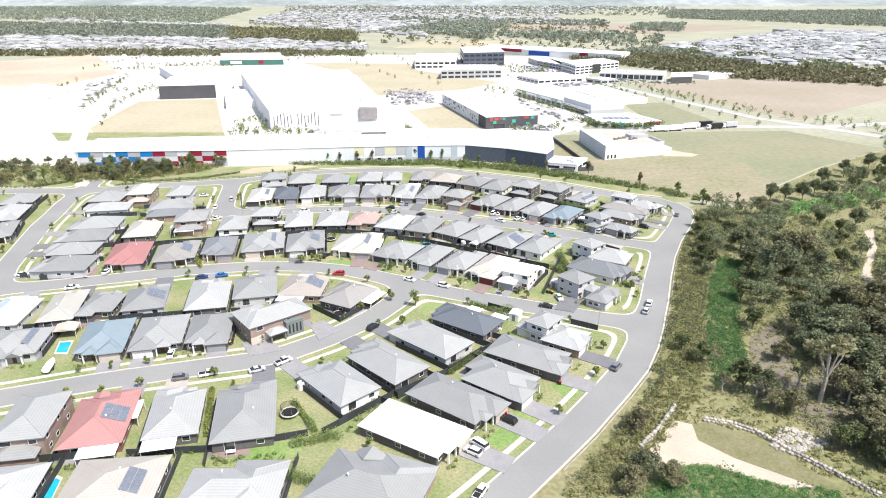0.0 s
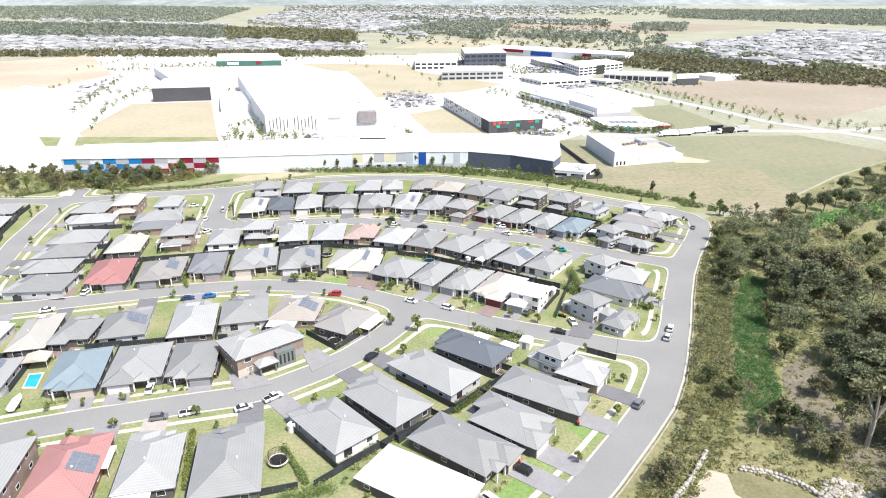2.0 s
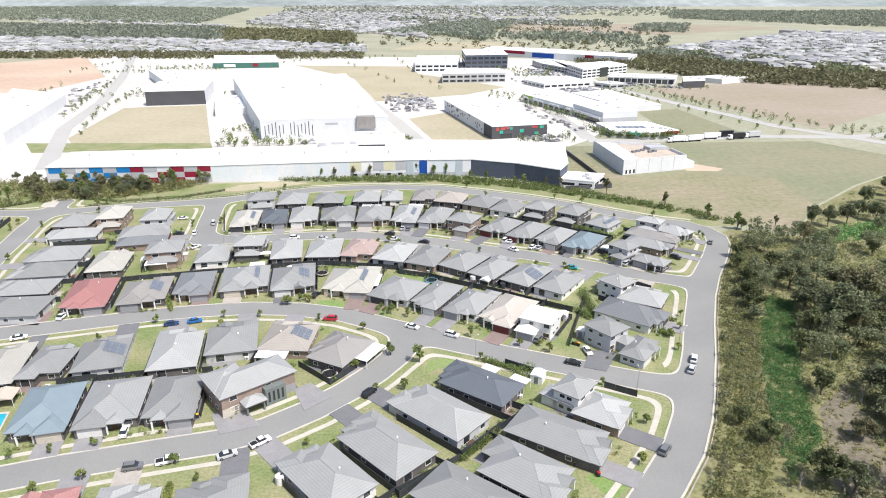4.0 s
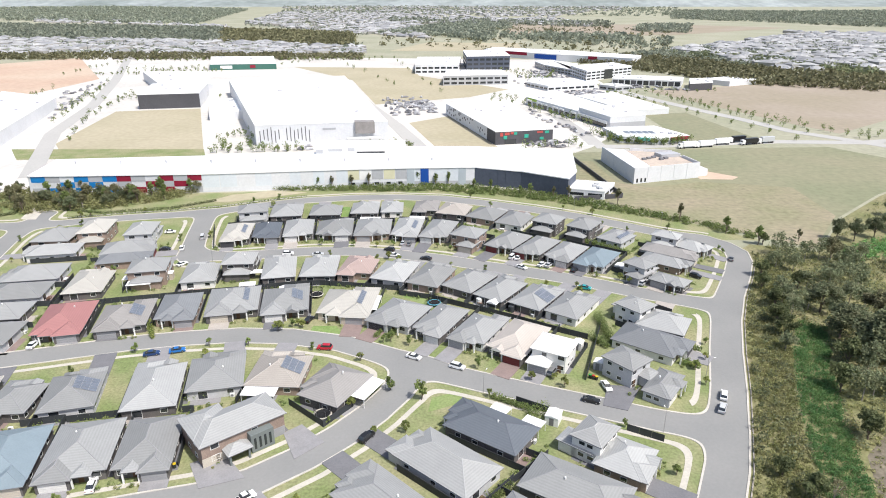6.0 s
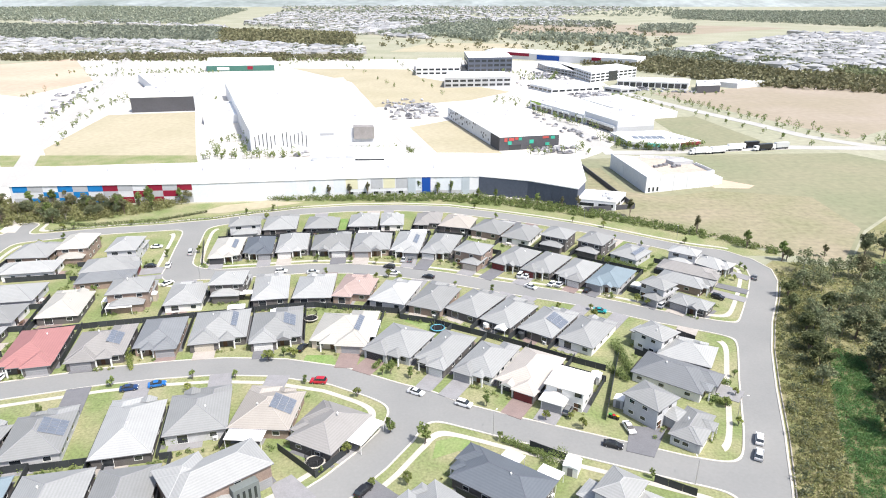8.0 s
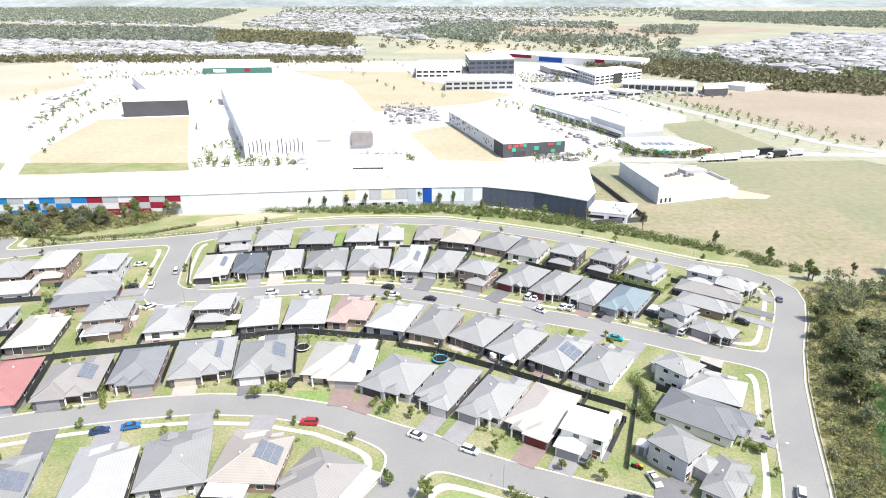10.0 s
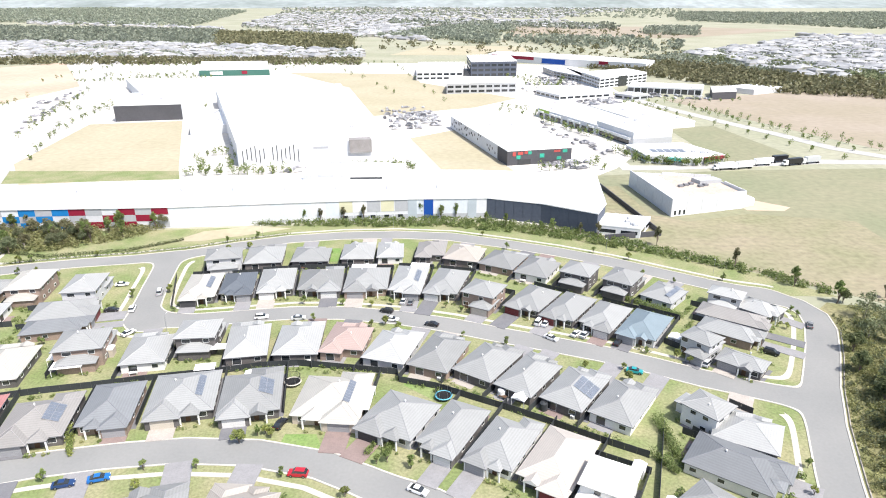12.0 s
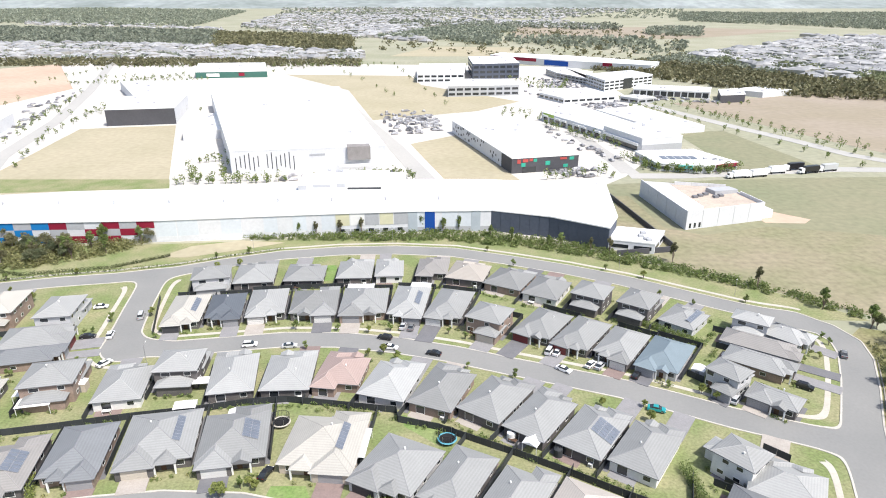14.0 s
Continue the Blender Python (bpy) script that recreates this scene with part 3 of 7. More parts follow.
    part("garage_door", mesh("garage_door", *door, DOORS[rng.choice([0, 0, 1, 2, 3, 4, 1])]), h, m=pose(gx, yf + o, 0))
    fy = (-ml / 2 + cy + o) if storeys == 1 else -l / 2 + o
    part("front_door", mesh("front_door", *box_vf(-0.5, 0.5, -0.05, 0.03, 0, 2.1), TIMBER), h, m=pose(-s * w * (0.12 if storeys == 1 else 0.3), fy, 0))
    # windows
    for fl in range(storeys):
        z = 0.9 + fl * 2.75
        window(h, pose(-s * w * 0.33, fy, z), 1.8, 1.3)
        if fl:
            window(h, pose(s * w * 0.12, fy, z), 1.4, 1.1)
        n = 3 if l > 14 else 2
        for k in range(n):
            t = (k + 0.5) / n + rng.uniform(-0.08, 0.08)
            yy = -ml / 2 + cy + 1.2 + t * (ml - 2.4)
            window(h, pose(w / 2 - o, yy, z, 0, 0, 90), 1.4, 1.0)
            window(h, pose(-w / 2 + o, yy + 0.6, z, 0, 0, -90), 1.4, 1.0)
        for k in (-0.27, 0.2):
            window(h, pose(w * k, ml / 2 + cy - o, 0.15 if (fl == 0 and k > 0) else z, 0, 0, 180), 2.2 if k > 0 else 1.6, 2.1 if (fl == 0 and k > 0) else 1.2)
    if rng.random() < 0.6:
        vx = w * rng.uniform(-0.2, 0.2)
        vz = eave + (w / 2 - abs(vx)) * pitch - 0.02
        part("roof_vent", mesh("roof_vent", *join(tube((0, 0, -0.1), (0, 0, 0.25), 0.12, 0.12), tube((0, 0, 0.25), (0, 0, 0.5), 0.22, 0.16)), WHITE), h, m=pose(vx, cy + ml * 0.1, vz))
    if patio:
        pw, pl = w * 0.6, 3.6
        px = w * 0.16 * patio
        yb = ml / 2 + cy
        pat = part("patio_roof", mesh("patio_roof", *box_vf(px - pw / 2, px + pw / 2, yb - 0.3, yb + pl, eave * 0 + 2.45, 2.55, 0.03), METAL_W), h, "white metal patio cover")
        for k in (-1, 1):
            part("patio_post", mesh("patio_post", *box_vf(-0.06, 0.06, -0.06, 0.06, 0, 2.45), WHITE), pat, m=pose(px + k * (pw / 2 - 0.2), yb + pl - 0.25, 0))
    if solar:
        arr = part("solar_mount", mesh("solar_mount", *box_vf(-0.7, 0.7, -2.2, -2.12, 0, 0.05), SOLAR_F), h, "grey-blue solar panels on rails")
        part("rail", mesh("rail", *box_vf(-0.7, 0.7, 1.4, 1.48, 0, 0.05), SOLAR_F), arr)
        a = math.atan(pitch)
        side = 1 if math.cos(radians(rz)) > 0 else -1
        sx = side * (w / 4 + 0.1)
        arr.matrix_basis = Matrix.Translation((sx, cy + ml * 0.02, eave + (w / 2 - abs(sx)) * pitch + 0.06)) @ Euler((0, side * a, 0)).to_matrix().to_4x4()
        cols, rows = {1: (1, 8), 2: (2, 6), 3: (3, 5)}[solar]
        for i in range(cols):
            for j in range(rows):
                p = part("solar_panel", SOLAR_ME[0], arr, m=pose(1.7 * (i - (cols - 1) / 2), 1.04 * (j - rows / 2), 0.05, 0, 0, 90))
                part("cell_sheet", SOLAR_ME[1], p)
    # driveway
    m = h.matrix_world.copy()
    d = Vector((math.sin(radians(rz)), -math.cos(radians(rz)), 0))
    p0 = pose(x, y, 0, 0, 0, rz) @ Vector((gx, yf + o, 0))
    if drive:
        far = 1.0
        while far < 13 and street_d(p0.x + d.x * far, p0.y + d.y * far) > 0.3:
            far += 0.5
        if far < 13:
            dk = rng.choice([0, 0, 1, 0, 2, 0, 3, 0, 2, 0])
            slab = new("driveway", mesh("driveway", *box_vf(gx - dw / 2 - 0.3, gx + dw / 2 + 0.3, yf + o - far, yf + o, 0, 0.176 + 0.018 * rng.random(), 0.01), DRIVE[dk]))
            slab.matrix_world = pose(x, y, 0, 0, 0, rz)
            tagged(slab, "concrete driveway from the garage to the street", "driveway", kind="structure")
    # side path in a dark colour that carries the shade of the narrow gap
    lane = new("side_path", mesh("side_path", *box_vf(w / 2 - o, w / 2 + 0.5, -ml / 2 + cy + 1, l / 2 + 0.5, 0, 0.05), DRIVE[2]))
    lane.matrix_world = pose(x, y, 0, 0, 0, rz)
    tagged(lane, "gravel side path with painted shade between house and fence", "path", kind="structure")
    yard = new("paving", mesh("paving", *box_vf(-w * 0.1, w * 0.42, l / 2 - rec2 - o, l / 2 + 1.6, 0, 0.06 + 0.01 * rng.random()), DRIVE[rng.choice((0, 1, 3))]))
    yard.matrix_world = pose(x, y, 0, 0, 0, rz)
    tagged(yard, "paved terrace behind the house", "paving", kind="structure")
    LOTS.append((x, y, rz, w, l, rear, s, fence))
    return h


PLOTS = []


def house(x, y, rz, w, l, *rest, **more):
    PLOTS.append([x, y, rz, w, l, rest, more])


def keep_gaps(gap=0.7):
    """Narrow the houses of a row until their eaves stand a side path apart."""
    cuts = [[0.0, 0.0] for _ in PLOTS]
    for i, a in enumerate(PLOTS):
        c, s = math.cos(radians(a[2])), math.sin(radians(a[2]))
        for j, b in enumerate(PLOTS):
            turn = abs((a[2] - b[2] + 90) % 180 - 90)
            if i == j or turn > 32:
                continue
            dx, dy = b[0] - a[0], b[1] - a[1]
            u, v = abs(dx * c + dy * s), abs(-dx * s + dy * c)
            wide, deep = u - (a[3] + b[3]) / 2 - gap, v - (a[4] + b[4]) / 2 - 2.0
            if wide < 0 and deep < 0:
                k = 0 if wide > deep else 1
                cuts[i][k] = max(cuts[i][k], -max(wide, deep) / 2)
    for p, (cw, cl) in zip(PLOTS, cuts):
        p[3], p[4] = max(p[3] - min(2 * cw, 2.6), 7.0), max(p[4] - min(2 * cl, 3.0), 6.5)


house(-86.7, 114.2, -170.3, 10.8, 16.9, "g", 2, wall="tan")
house(-73.9, 117.1, -168.4, 12.7, 19.9, "r", solar=3, flip=1, wall="red", patio=-1)
house(-58.7, 119.5, -167.4, 11.3, 18.8, "l", patio=1)
house(-43.6, 119.9, -167.9, 13.2, 21.6, "g", flip=1)
house(-25.0, 131.5, -136.9, 11.6, 18.8, "g", rear=1.8)
house(-14.6, 140.7, -134.4, 11.7, 20.6, "g", rear=1.8, flip=1)
house(-3.6, 152.1, -131.3, 11.6, 21.3, "l", rear=1.8)
house(-5.9, 113.5, 58.6, 11.6, 22.1, "w")
house(3.2, 124.3, 53.1, 11.6, 21.5, "g")
house(13.4, 132.6, 52.6, 12.0, 19.5, "g", flip=1)
house(22.2, 143.7, 57.9, 11.3, 21.4, "g", flip=1)
house(-61.6, 94.4, 5.8, 17.5, 19.4, "t", solar=2, flip=1, wall="grey")
house(-39.1, 95.4, -0.1, 18.3, 15.8, "l")
house(-13.7, 96.6, 159.4, 21.2, 18.1, "g", flip=1)
house(-83.5, 95.2, 9.1, 16.2, 12.6, "l")
house(-90.2, 152.3, 14.0, 12.3, 19.6, "b", rear=4.5)
house(-76.6, 155.0, 11.8, 13.8, 19.0, "g", rear=4.5, flip=1)
house(-63.7, 156.7, 11.0, 12.1, 18.2, "g", rear=4.5)
house(-47.3, 161.4, 39.5, 19.8, 10.1, "l", 2, rear=4.5, wall="tan", drive=False, twin=True)
house(-112.0, 148.8, 10.5, 14.1, 16.2, "g", solar=1, rear=4.5, flip=1)
house(-124.8, 167.7, -173.9, 11.7, 19.1, "lb")
house(-111.3, 171.1, -166.3, 10.6, 20.1, "c", flip=1)
house(-100.8, 172.2, -175.7, 10.9, 16.2, "g")
house(-89.4, 176.4, -165.1, 12.2, 17.1, "g", solar=3, flip=1)
house(-71.3, 178.7, -167.6, 12.1, 20.8, "l")
house(-58.7, 184.4, -167.1, 13.2, 17.1, "g", flip=1)
house(-43.4, 185.3, 176.6, 13.4, 16.1, "t", solar=3, patio=1, wall="tan")
house(-29.4, 178.5, -116.9, 15.0, 12.8, "t2", flip=1, fence=False, patio=-1, wall="grey")
house(5.9, 162.9, -125.0, 11.1, 19.7, "d", flip=1, wall="grey")
house(27.5, 157.4, -129.0, 8.8, 10.2, "l", 2, fence=False, wall="white")
house(33.2, 152.3, 56.6, 11.1, 14.2, "l", flip=1)
house(41.5, 185.8, 39.7, 8.5, 11.0, "g", 2, fence=False, wall="pale")
house(48.8, 178.6, 52.7, 12.3, 8.8, "g", flip=1, fence=False, drive=False, wall="pale")
house(52.1, 199.0, 53.7, 12.1, 19.0, "d2")
house(51.7, 215.2, -139.8, 10.0, 9.0, "l", 2, flip=1, wall="white")
house(58.5, 209.9, 150.1, 13.3, 12.7, "l")
house(-31.6, 222.3, -5.0, 15.8, 20.4, "c", solar=1, rear=-4, patio=0, wall="beige")
house(-16.2, 214.5, -26.8, 14.6, 16.3, "g", rear=-8.5, flip=1)
house(-4.4, 210.4, -27.8, 11.0, 18.8, "g", rear=-8)
house(6.4, 205.9, -30.0, 10.8, 19.4, "g", rear=-5.5, flip=1)
house(16.4, 200.2, -31.0, 11.6, 19.6, "c2", rear=-5)
house(24.8, 192.4, -28.7, 10.3, 9.4, "w", 2, rear=6, flip=1, wall="white")
house(-50.8, 224.0, 9.5, 13.8, 20.4, "g", solar=2, rear=-4, flip=1)
house(-66.1, 222.8, 10.8, 15.0, 18.9, "g", solar=1, rear=-4, flip=1)
house(-80.9, 218.6, 10.4, 11.4, 18.4, "d2", rear=-4)
house(-94.3, 213.7, 11.4, 13.9, 19.0, "t2", solar=2, rear=-4, flip=1)
house(-110.4, 211.2, 13.3, 13.3, 21.2, "r2", rear=-4)
house(-71.7, 249.5, -175.0, 10.8, 10.5, "l", 2, flip=1, wall="grey")
house(-58.4, 248.9, -170.0, 11.0, 19.4, "l")
house(-44.8, 249.4, -177.3, 11.9, 18.1, "l", flip=1)
house(-31.9, 249.2, 171.8, 11.4, 16.8, "p", wall="tan")
house(-19.2, 245.6, 163.0, 11.8, 17.2, "l", flip=1)
house(-6.8, 242.4, 157.5, 11.0, 18.8, "g")
house(5.4, 238.1, 145.5, 11.6, 18.0, "g", flip=1)
house(15.0, 231.9, 144.6, 10.6, 18.7, "g")
house(25.2, 226.2, 144.6, 11.2, 18.2, "g", solar=3, flip=1)
house(35.0, 220.6, 144.6, 11.0, 17.9, "g", flip=1)
house(-83.2, 244.2, -170.0, 11.2, 16.6, "l")
house(-99.8, 243.7, -168.0, 12.3, 11.6, "g", 2, flip=1, wall="tan", patio=1)
house(-116.3, 237.3, -169.5, 11.9, 18.5, "c")
house(-116.6, 266.4, 103.6, 15.1, 18.4, "g", flip=1)
house(-113.8, 256.4, 103.5, 11.2, 17.7, "d2")
house(-143.3, 263.8, -79.6, 10.6, 18.8, "l", flip=1)
house(-137.9, 243.6, -80.0, 13.5, 19.0, "g")
house(-149.8, 279.3, -175.2, 14.1, 15.1, "g", flip=1)
house(-135.5, 281.6, -170.5, 10.7, 15.1, "c", 2, wall="tan")
house(-117.2, 279.0, -171.2, 10.3, 14.1, "l", 2, flip=1, wall="pale")
house(-128.2, 202.4, -85.0, 13.6, 18.3, "g")
house(-132.8, 215.8, -83.0, 11.8, 18.0, "g", flip=1)
house(-135.2, 229.4, -81.0, 12.4, 18.6, "g")
house(-186.8, 275.0, 11.0, 13.2, 14.2, "g", flip=1)
house(-180.6, 255.9, 14.8, 12.3, 21.6, "l")
house(-170.2, 235.3, 22.0, 9.1, 21.1, "g", flip=1)
house(-82.4, 282.0, 7.2, 12.5, 19.9, "c", solar=1, rear=4.5, flip=1)
house(-71.4, 284.0, 8.9, 12.2, 17.6, "d", rear=4.5)
house(-59.7, 286.7, 7.2, 12.2, 18.8, "l", rear=4.5, flip=1)
house(-45.7, 287.8, 4.4, 13.8, 19.8, "g", rear=4.5)
house(-30.8, 287.4, 0.6, 13.9, 19.0, "g", rear=4.5, flip=1, patio=-1)
house(-17.3, 287.4, -6.7, 10.7, 21.6, "l", solar=1, rear=4.5, patio=1)
house(-5.1, 285.6, -15.6, 10.9, 20.6, "g", rear=4.5, flip=1)
house(6.1, 275.1, -27.6, 11.0, 11.0, "g", 2, rear=4.5, wall="tan")
house(20.8, 273.2, -34.0, 11.6, 18.2, "g", rear=4.5, flip=1)
house(30.6, 267.6, -35.0, 10.8, 19.4, "g", flip=1)
house(40.0, 261.8, -34.5, 10.6, 18.4, "g", rear=4.5)
house(49.8, 256.3, -34.5, 11.0, 18.4, "b", rear=4.5, flip=1)
house(61.5, 245.4, -49.3, 9.3, 7.6, "g", 2, fence=False, wall="pale")
house(69.2, 237.7, -41.6, 12.0, 8.0, "g", flip=1, fence=False)
house(73.0, 253.6, 52.4, 10.6, 16.8, "g")
house(77.3, 262.2, 54.7, 10.6, 19.8, "t2", flip=1)
house(87.0, 267.4, 43.3, 9.3, 12.2, "l", solar=1, fence=False)
house(78.8, 272.1, 144.5, 10.0, 6.9, "l", 2, flip=1, fence=False, wall="pale")
house(-81.7, 303.2, -167.1, 12.1, 10.4, "g", 2)
house(-69.2, 309.4, -173.0, 13.3, 17.3, "g", flip=1)
house(-52.7, 309.3, -177.4, 13.0, 14.0, "g")
house(-36.5, 312.4, -178.3, 12.8, 15.9, "l", flip=1)
house(-25.2, 313.4, -177.6, 10.6, 14.9, "l")
house(-10.5, 314.2, 175.2, 11.2, 16.7, "t2", flip=1)
house(1.6, 310.7, 163.8, 13.3, 15.2, "t")
house(15.0, 305.0, 151.4, 13.5, 16.1, "g", flip=1)
house(26.0, 298.0, 151.9, 12.3, 16.6, "g")
house(38.2, 290.2, 149.2, 10.5, 11.0, "g", 2, wall="grey")
house(50.8, 284.2, 144.4, 9.9, 11.7, "g", 2, flip=1, wall="grey")
house(62.3, 277.8, 138.1, 10.6, 13.7, "g", solar=1)
keep_gaps()
for px, py, prz, pw_, pl_, rest, more in PLOTS:
    build_house(px, py, prz, pw_, pl_, *rest, **more)


# ---- fences ----
PANEL_ME = mesh("fence_panel", *join(box_vf(-1.17, 1.17, -0.025, 0.025, 0.05, 1.72), box_vf(-1.2, 1.2, -0.045, 0.045, 1.72, 1.8), box_vf(1.14, 1.2, -0.04, 0.04, 0, 1.72)), FENCE)
PANEL_MT = mesh("fence_panel_taupe", *join(box_vf(-1.17, 1.17, -0.025, 0.025, 0.05, 1.72), box_vf(-1.2, 1.2, -0.045, 0.045, 1.72, 1.8), box_vf(1.14, 1.2, -0.04, 0.04, 0, 1.72)), FENCE_T)


def inside(x, y, lot, grow=0.1):
    cx, cy, rz, w, l = lot[:5]
    c, s = math.cos(radians(rz)), math.sin(radians(rz))
    u, v = (x - cx) * c + (y - cy) * s, -(x - cx) * s + (y - cy) * c
    return abs(u) < w / 2 - 0.5 + grow and abs(v) < l / 2 - 0.5 + grow


def fence(a, b, taupe=False):
    """A run of steel fence panels from a to b, left out where a house or street stands."""
    a, b = Vector((*a, 0)), Vector((*b, 0))
    n = max(1, round((b - a).length / 2.4))
    ang = math.degrees(math.atan2(b.y - a.y, b.x - a.x))
    k = (b - a).length / n / 2.4
    spots = [a.lerp(b, (i + 0.5) / n) for i in range(n)]
    spots = [p for p in spots if street_d(p.x, p.y) > 1.2 and not any(inside(p.x, p.y, q) for q in LOTS)]
    if not spots:
        return
    top = empty("fence", pose(a.x, a.y, 0, 0, 0, ang), "taupe steel panel fence between back yards" if taupe else "charcoal steel panel fence between back yards", "fence", "yard fences")
    for p in spots:
        ob = part("fence_panel", PANEL_MT if taupe else PANEL_ME, top)
        ob.matrix_basis = Matrix.Translation(((p - a).length, 0, 0)) @ Matrix.Diagonal((k, 1, 1, 1))


for lx, ly, lrz, lw, ll, lrear, ls, lf in list(LOTS):
    if not lf:
        continue
    m = pose(lx, ly, 0, 0, 0, lrz)
    end = ll / 2 + abs(lrear or 3.6)
    p, q = m @ Vector((lw / 2 + 0.55, -ll / 2 + 4.0, 0)), m @ Vector((lw / 2 + 0.55, end, 0))
    fence(p.xy, q.xy, lrz > 130 and lx < -90)
    if lrear > 0:
        p, q = m @ Vector((-lw / 2 - 0.8, end, 0)), m @ Vector((lw / 2 + 0.8, end, 0))
        fence(p.xy, q.xy)
BACK_FENCE = [(-118, 222.5), (-102.4, 227.0), (-91.2, 229.4), (-77.1, 232.9), (-62.1, 235.9), (-52.5, 238.4), (-43.6, 239.5), (-37.6, 238.6), (-17.7, 235.3), (-17.1, 231.9), (-8.0, 229.1), (3.1, 223.1), (7.9, 220.6),
              (16.3, 215.8), (27.0, 209.0), (36.0, 204.0)]
for p, q in zip(BACK_FENCE, BACK_FENCE[1:]):
    fence(p, q)
fence((-121.2, 221.4), (-126.3, 245.6))
fence((-39.1, 173.9), (-29.7, 165.5))
fence((-29.7, 165.5), (-19.9, 179.1))
fence((-26.0, 114.4), (-11.1, 129.2))
fence((-11.1, 128.8), (1.0, 138.3))
fence((1.1, 139.1), (17.9, 156.0))
fence((-47.1, 109.0), (-28.9, 114.2))
fence((-64.6, 107.6), (-47.1, 109.0))
fence((-88.7, 104.7), (-74.0, 106.9))
fence((-124.9, 197.6), (-140.0, 196.1))
fence((7.5, 178.3), (21.0, 170.1))
fence((42.2, 214.3), (31.4, 183.9))
fence((53.8, 251.0), (58.3, 246.0))
fence((-83.8, 257.5), (-95.3, 294.3))
fence((36.2, 164.4), (43.1, 160.5))
fence((59.8, 222.6), (63.7, 218.7))


# ---- plants ----
def ragged(rng, centres, radius, leaves, size):
    """Many small leaf faces round the centres of clumps."""
    v, f = [], []
    for c in centres:
        r = radius * rng.uniform(0.7, 1.3)
        for _ in range(leaves):
            d = Vector((rng.gauss(0, 1), rng.gauss(0, 1), rng.gauss(0, 0.8)))
            p = Vector(c) + d.normalized() * r * rng.uniform(0.45, 1.0)
            t = Vector((rng.gauss(0, 1), rng.gauss(0, 1), rng.gauss(0, 0.6))).normalized()
            u = t.cross(Vector((rng.gauss(0, 1), rng.gauss(0, 1), rng.gauss(0, 1)))).normalized()
            s = size * rng.uniform(0.6, 1.3)
            k = len(v)
            v += [tuple(p - t * s), tuple(p + u * s * 0.6), tuple(p + t * s), tuple(p - u * s * 0.6)]
            f.append((k, k + 1, k + 2, k + 3))
    return v, f


def make_tree(seed, h, spread, base, clumps, leaves, size, mat, bark, flat=0.75):
    """Trunk and crown meshes of a tree h high."""
    rng = random.Random(seed)
    cz = (h + base * h) / 2
    heads, limbs = [], []
    for i in range(5):
        a = i * 2 * math.pi / 5 + rng.uniform(-0.4, 0.4)
        r = spread * rng.uniform(0.3, 0.62)
        heads.append(Vector((math.cos(a) * r, math.sin(a) * r, cz + (h - cz) * rng.uniform(-0.5, 0.45))))
    heads.append(Vector((rng.uniform(-0.3, 0.3), rng.uniform(-0.3, 0.3), cz + (h - cz) * 0.55)))
    fork = Vector((rng.uniform(-0.2, 0.2), rng.uniform(-0.2, 0.2), h * base * 0.8))
    w = 0.022 * h
    pieces = [tube((0, 0, -0.05), fork, w * 1.3, w)]
    for hd in heads:
        mid = fork.lerp(hd, 0.55) + Vector((rng.uniform(-0.2, 0.2), rng.uniform(-0.2, 0.2), 0.1 * h * rng.random()))
        pieces += [tube(fork, mid, w * 0.7, w * 0.45, 6), tube(mid, hd, w * 0.45, w * 0.15, 5)]
    centres = []
    for i in range(clumps):
        hd = heads[i % len(heads)]
        d = Vector((rng.gauss(0, 1), rng.gauss(0, 1), rng.gauss(0, 1))).normalized() * rng.uniform(0.35, 1.0)
        centres.append(hd + Vector((d.x * spread * 0.42, d.y * spread * 0.42, d.z * (h - cz) * 0.5 * flat)))
    return mesh("trunk", *join(*pieces), bark), mesh("crown", *ragged(rng, centres, spread * 0.25, leaves, size), mat)


KINDS = {
    "euc": ([make_tree(k, 9.0, 4.0, 0.30, 70, 52, 0.27, (EUC, EUC2)[k % 2], (BARK, BARK_W)[k % 2]) for k in range(4)], 9.0, "grey-green eucalypt with pale trunk in the bushland", "bushland trees"),
    "sparse": ([make_tree(40 + k, 9.0, 3.2, 0.45, 26, 16, 0.30, EUC2, BARK_W) for k in range(2)], 9.0, "thin eucalypt with bare pale limbs", "bushland trees"),
    "dark": ([make_tree(10 + k, 7.0, 3.0, 0.18, 60, 46, 0.25, DARKLEAF, BARK) for k in range(2)], 7.0, "dense dark green tree in the reserve", "reserve trees"),
    "she": ([make_tree(20 + k, 8.0, 2.0, 0.15, 40, 30, 0.28, HEDGE if k else EUC2, BARK, 1.1) for k in range(2)], 8.0, "tall slender airy green tree beside the warehouse", "reserve trees"),
    "street": ([make_tree(30 + k, 4.2, 1.35, 0.26, 30, 36, 0.17, STREET, BARK) for k in range(3)], 4.2, "small round green street tree on the verge", "street trees"),
    "lime": ([make_tree(36 + k, 3.6, 1.35, 0.24, 30, 36, 0.17, LIME, BARK) for k in range(2)], 3.6, "small yellow-green garden tree", "garden trees"),
}
PLANT = random.Random(5)


def tree(x, y, h, kind="euc", wide=1.0):
    sets, size, label, group = KINDS[kind]
    trunk, crown = PLANT.choice(sets)
    s = h / size
    top = empty("tree", Matrix.LocRotScale((x, y, 0.02), Euler((0, 0, PLANT.uniform(0, 6.28))), (s * wide, s * wide, s)), label, "tree", group)
    part("trunk", trunk, top)
    part("crown", crown, top)
    return top


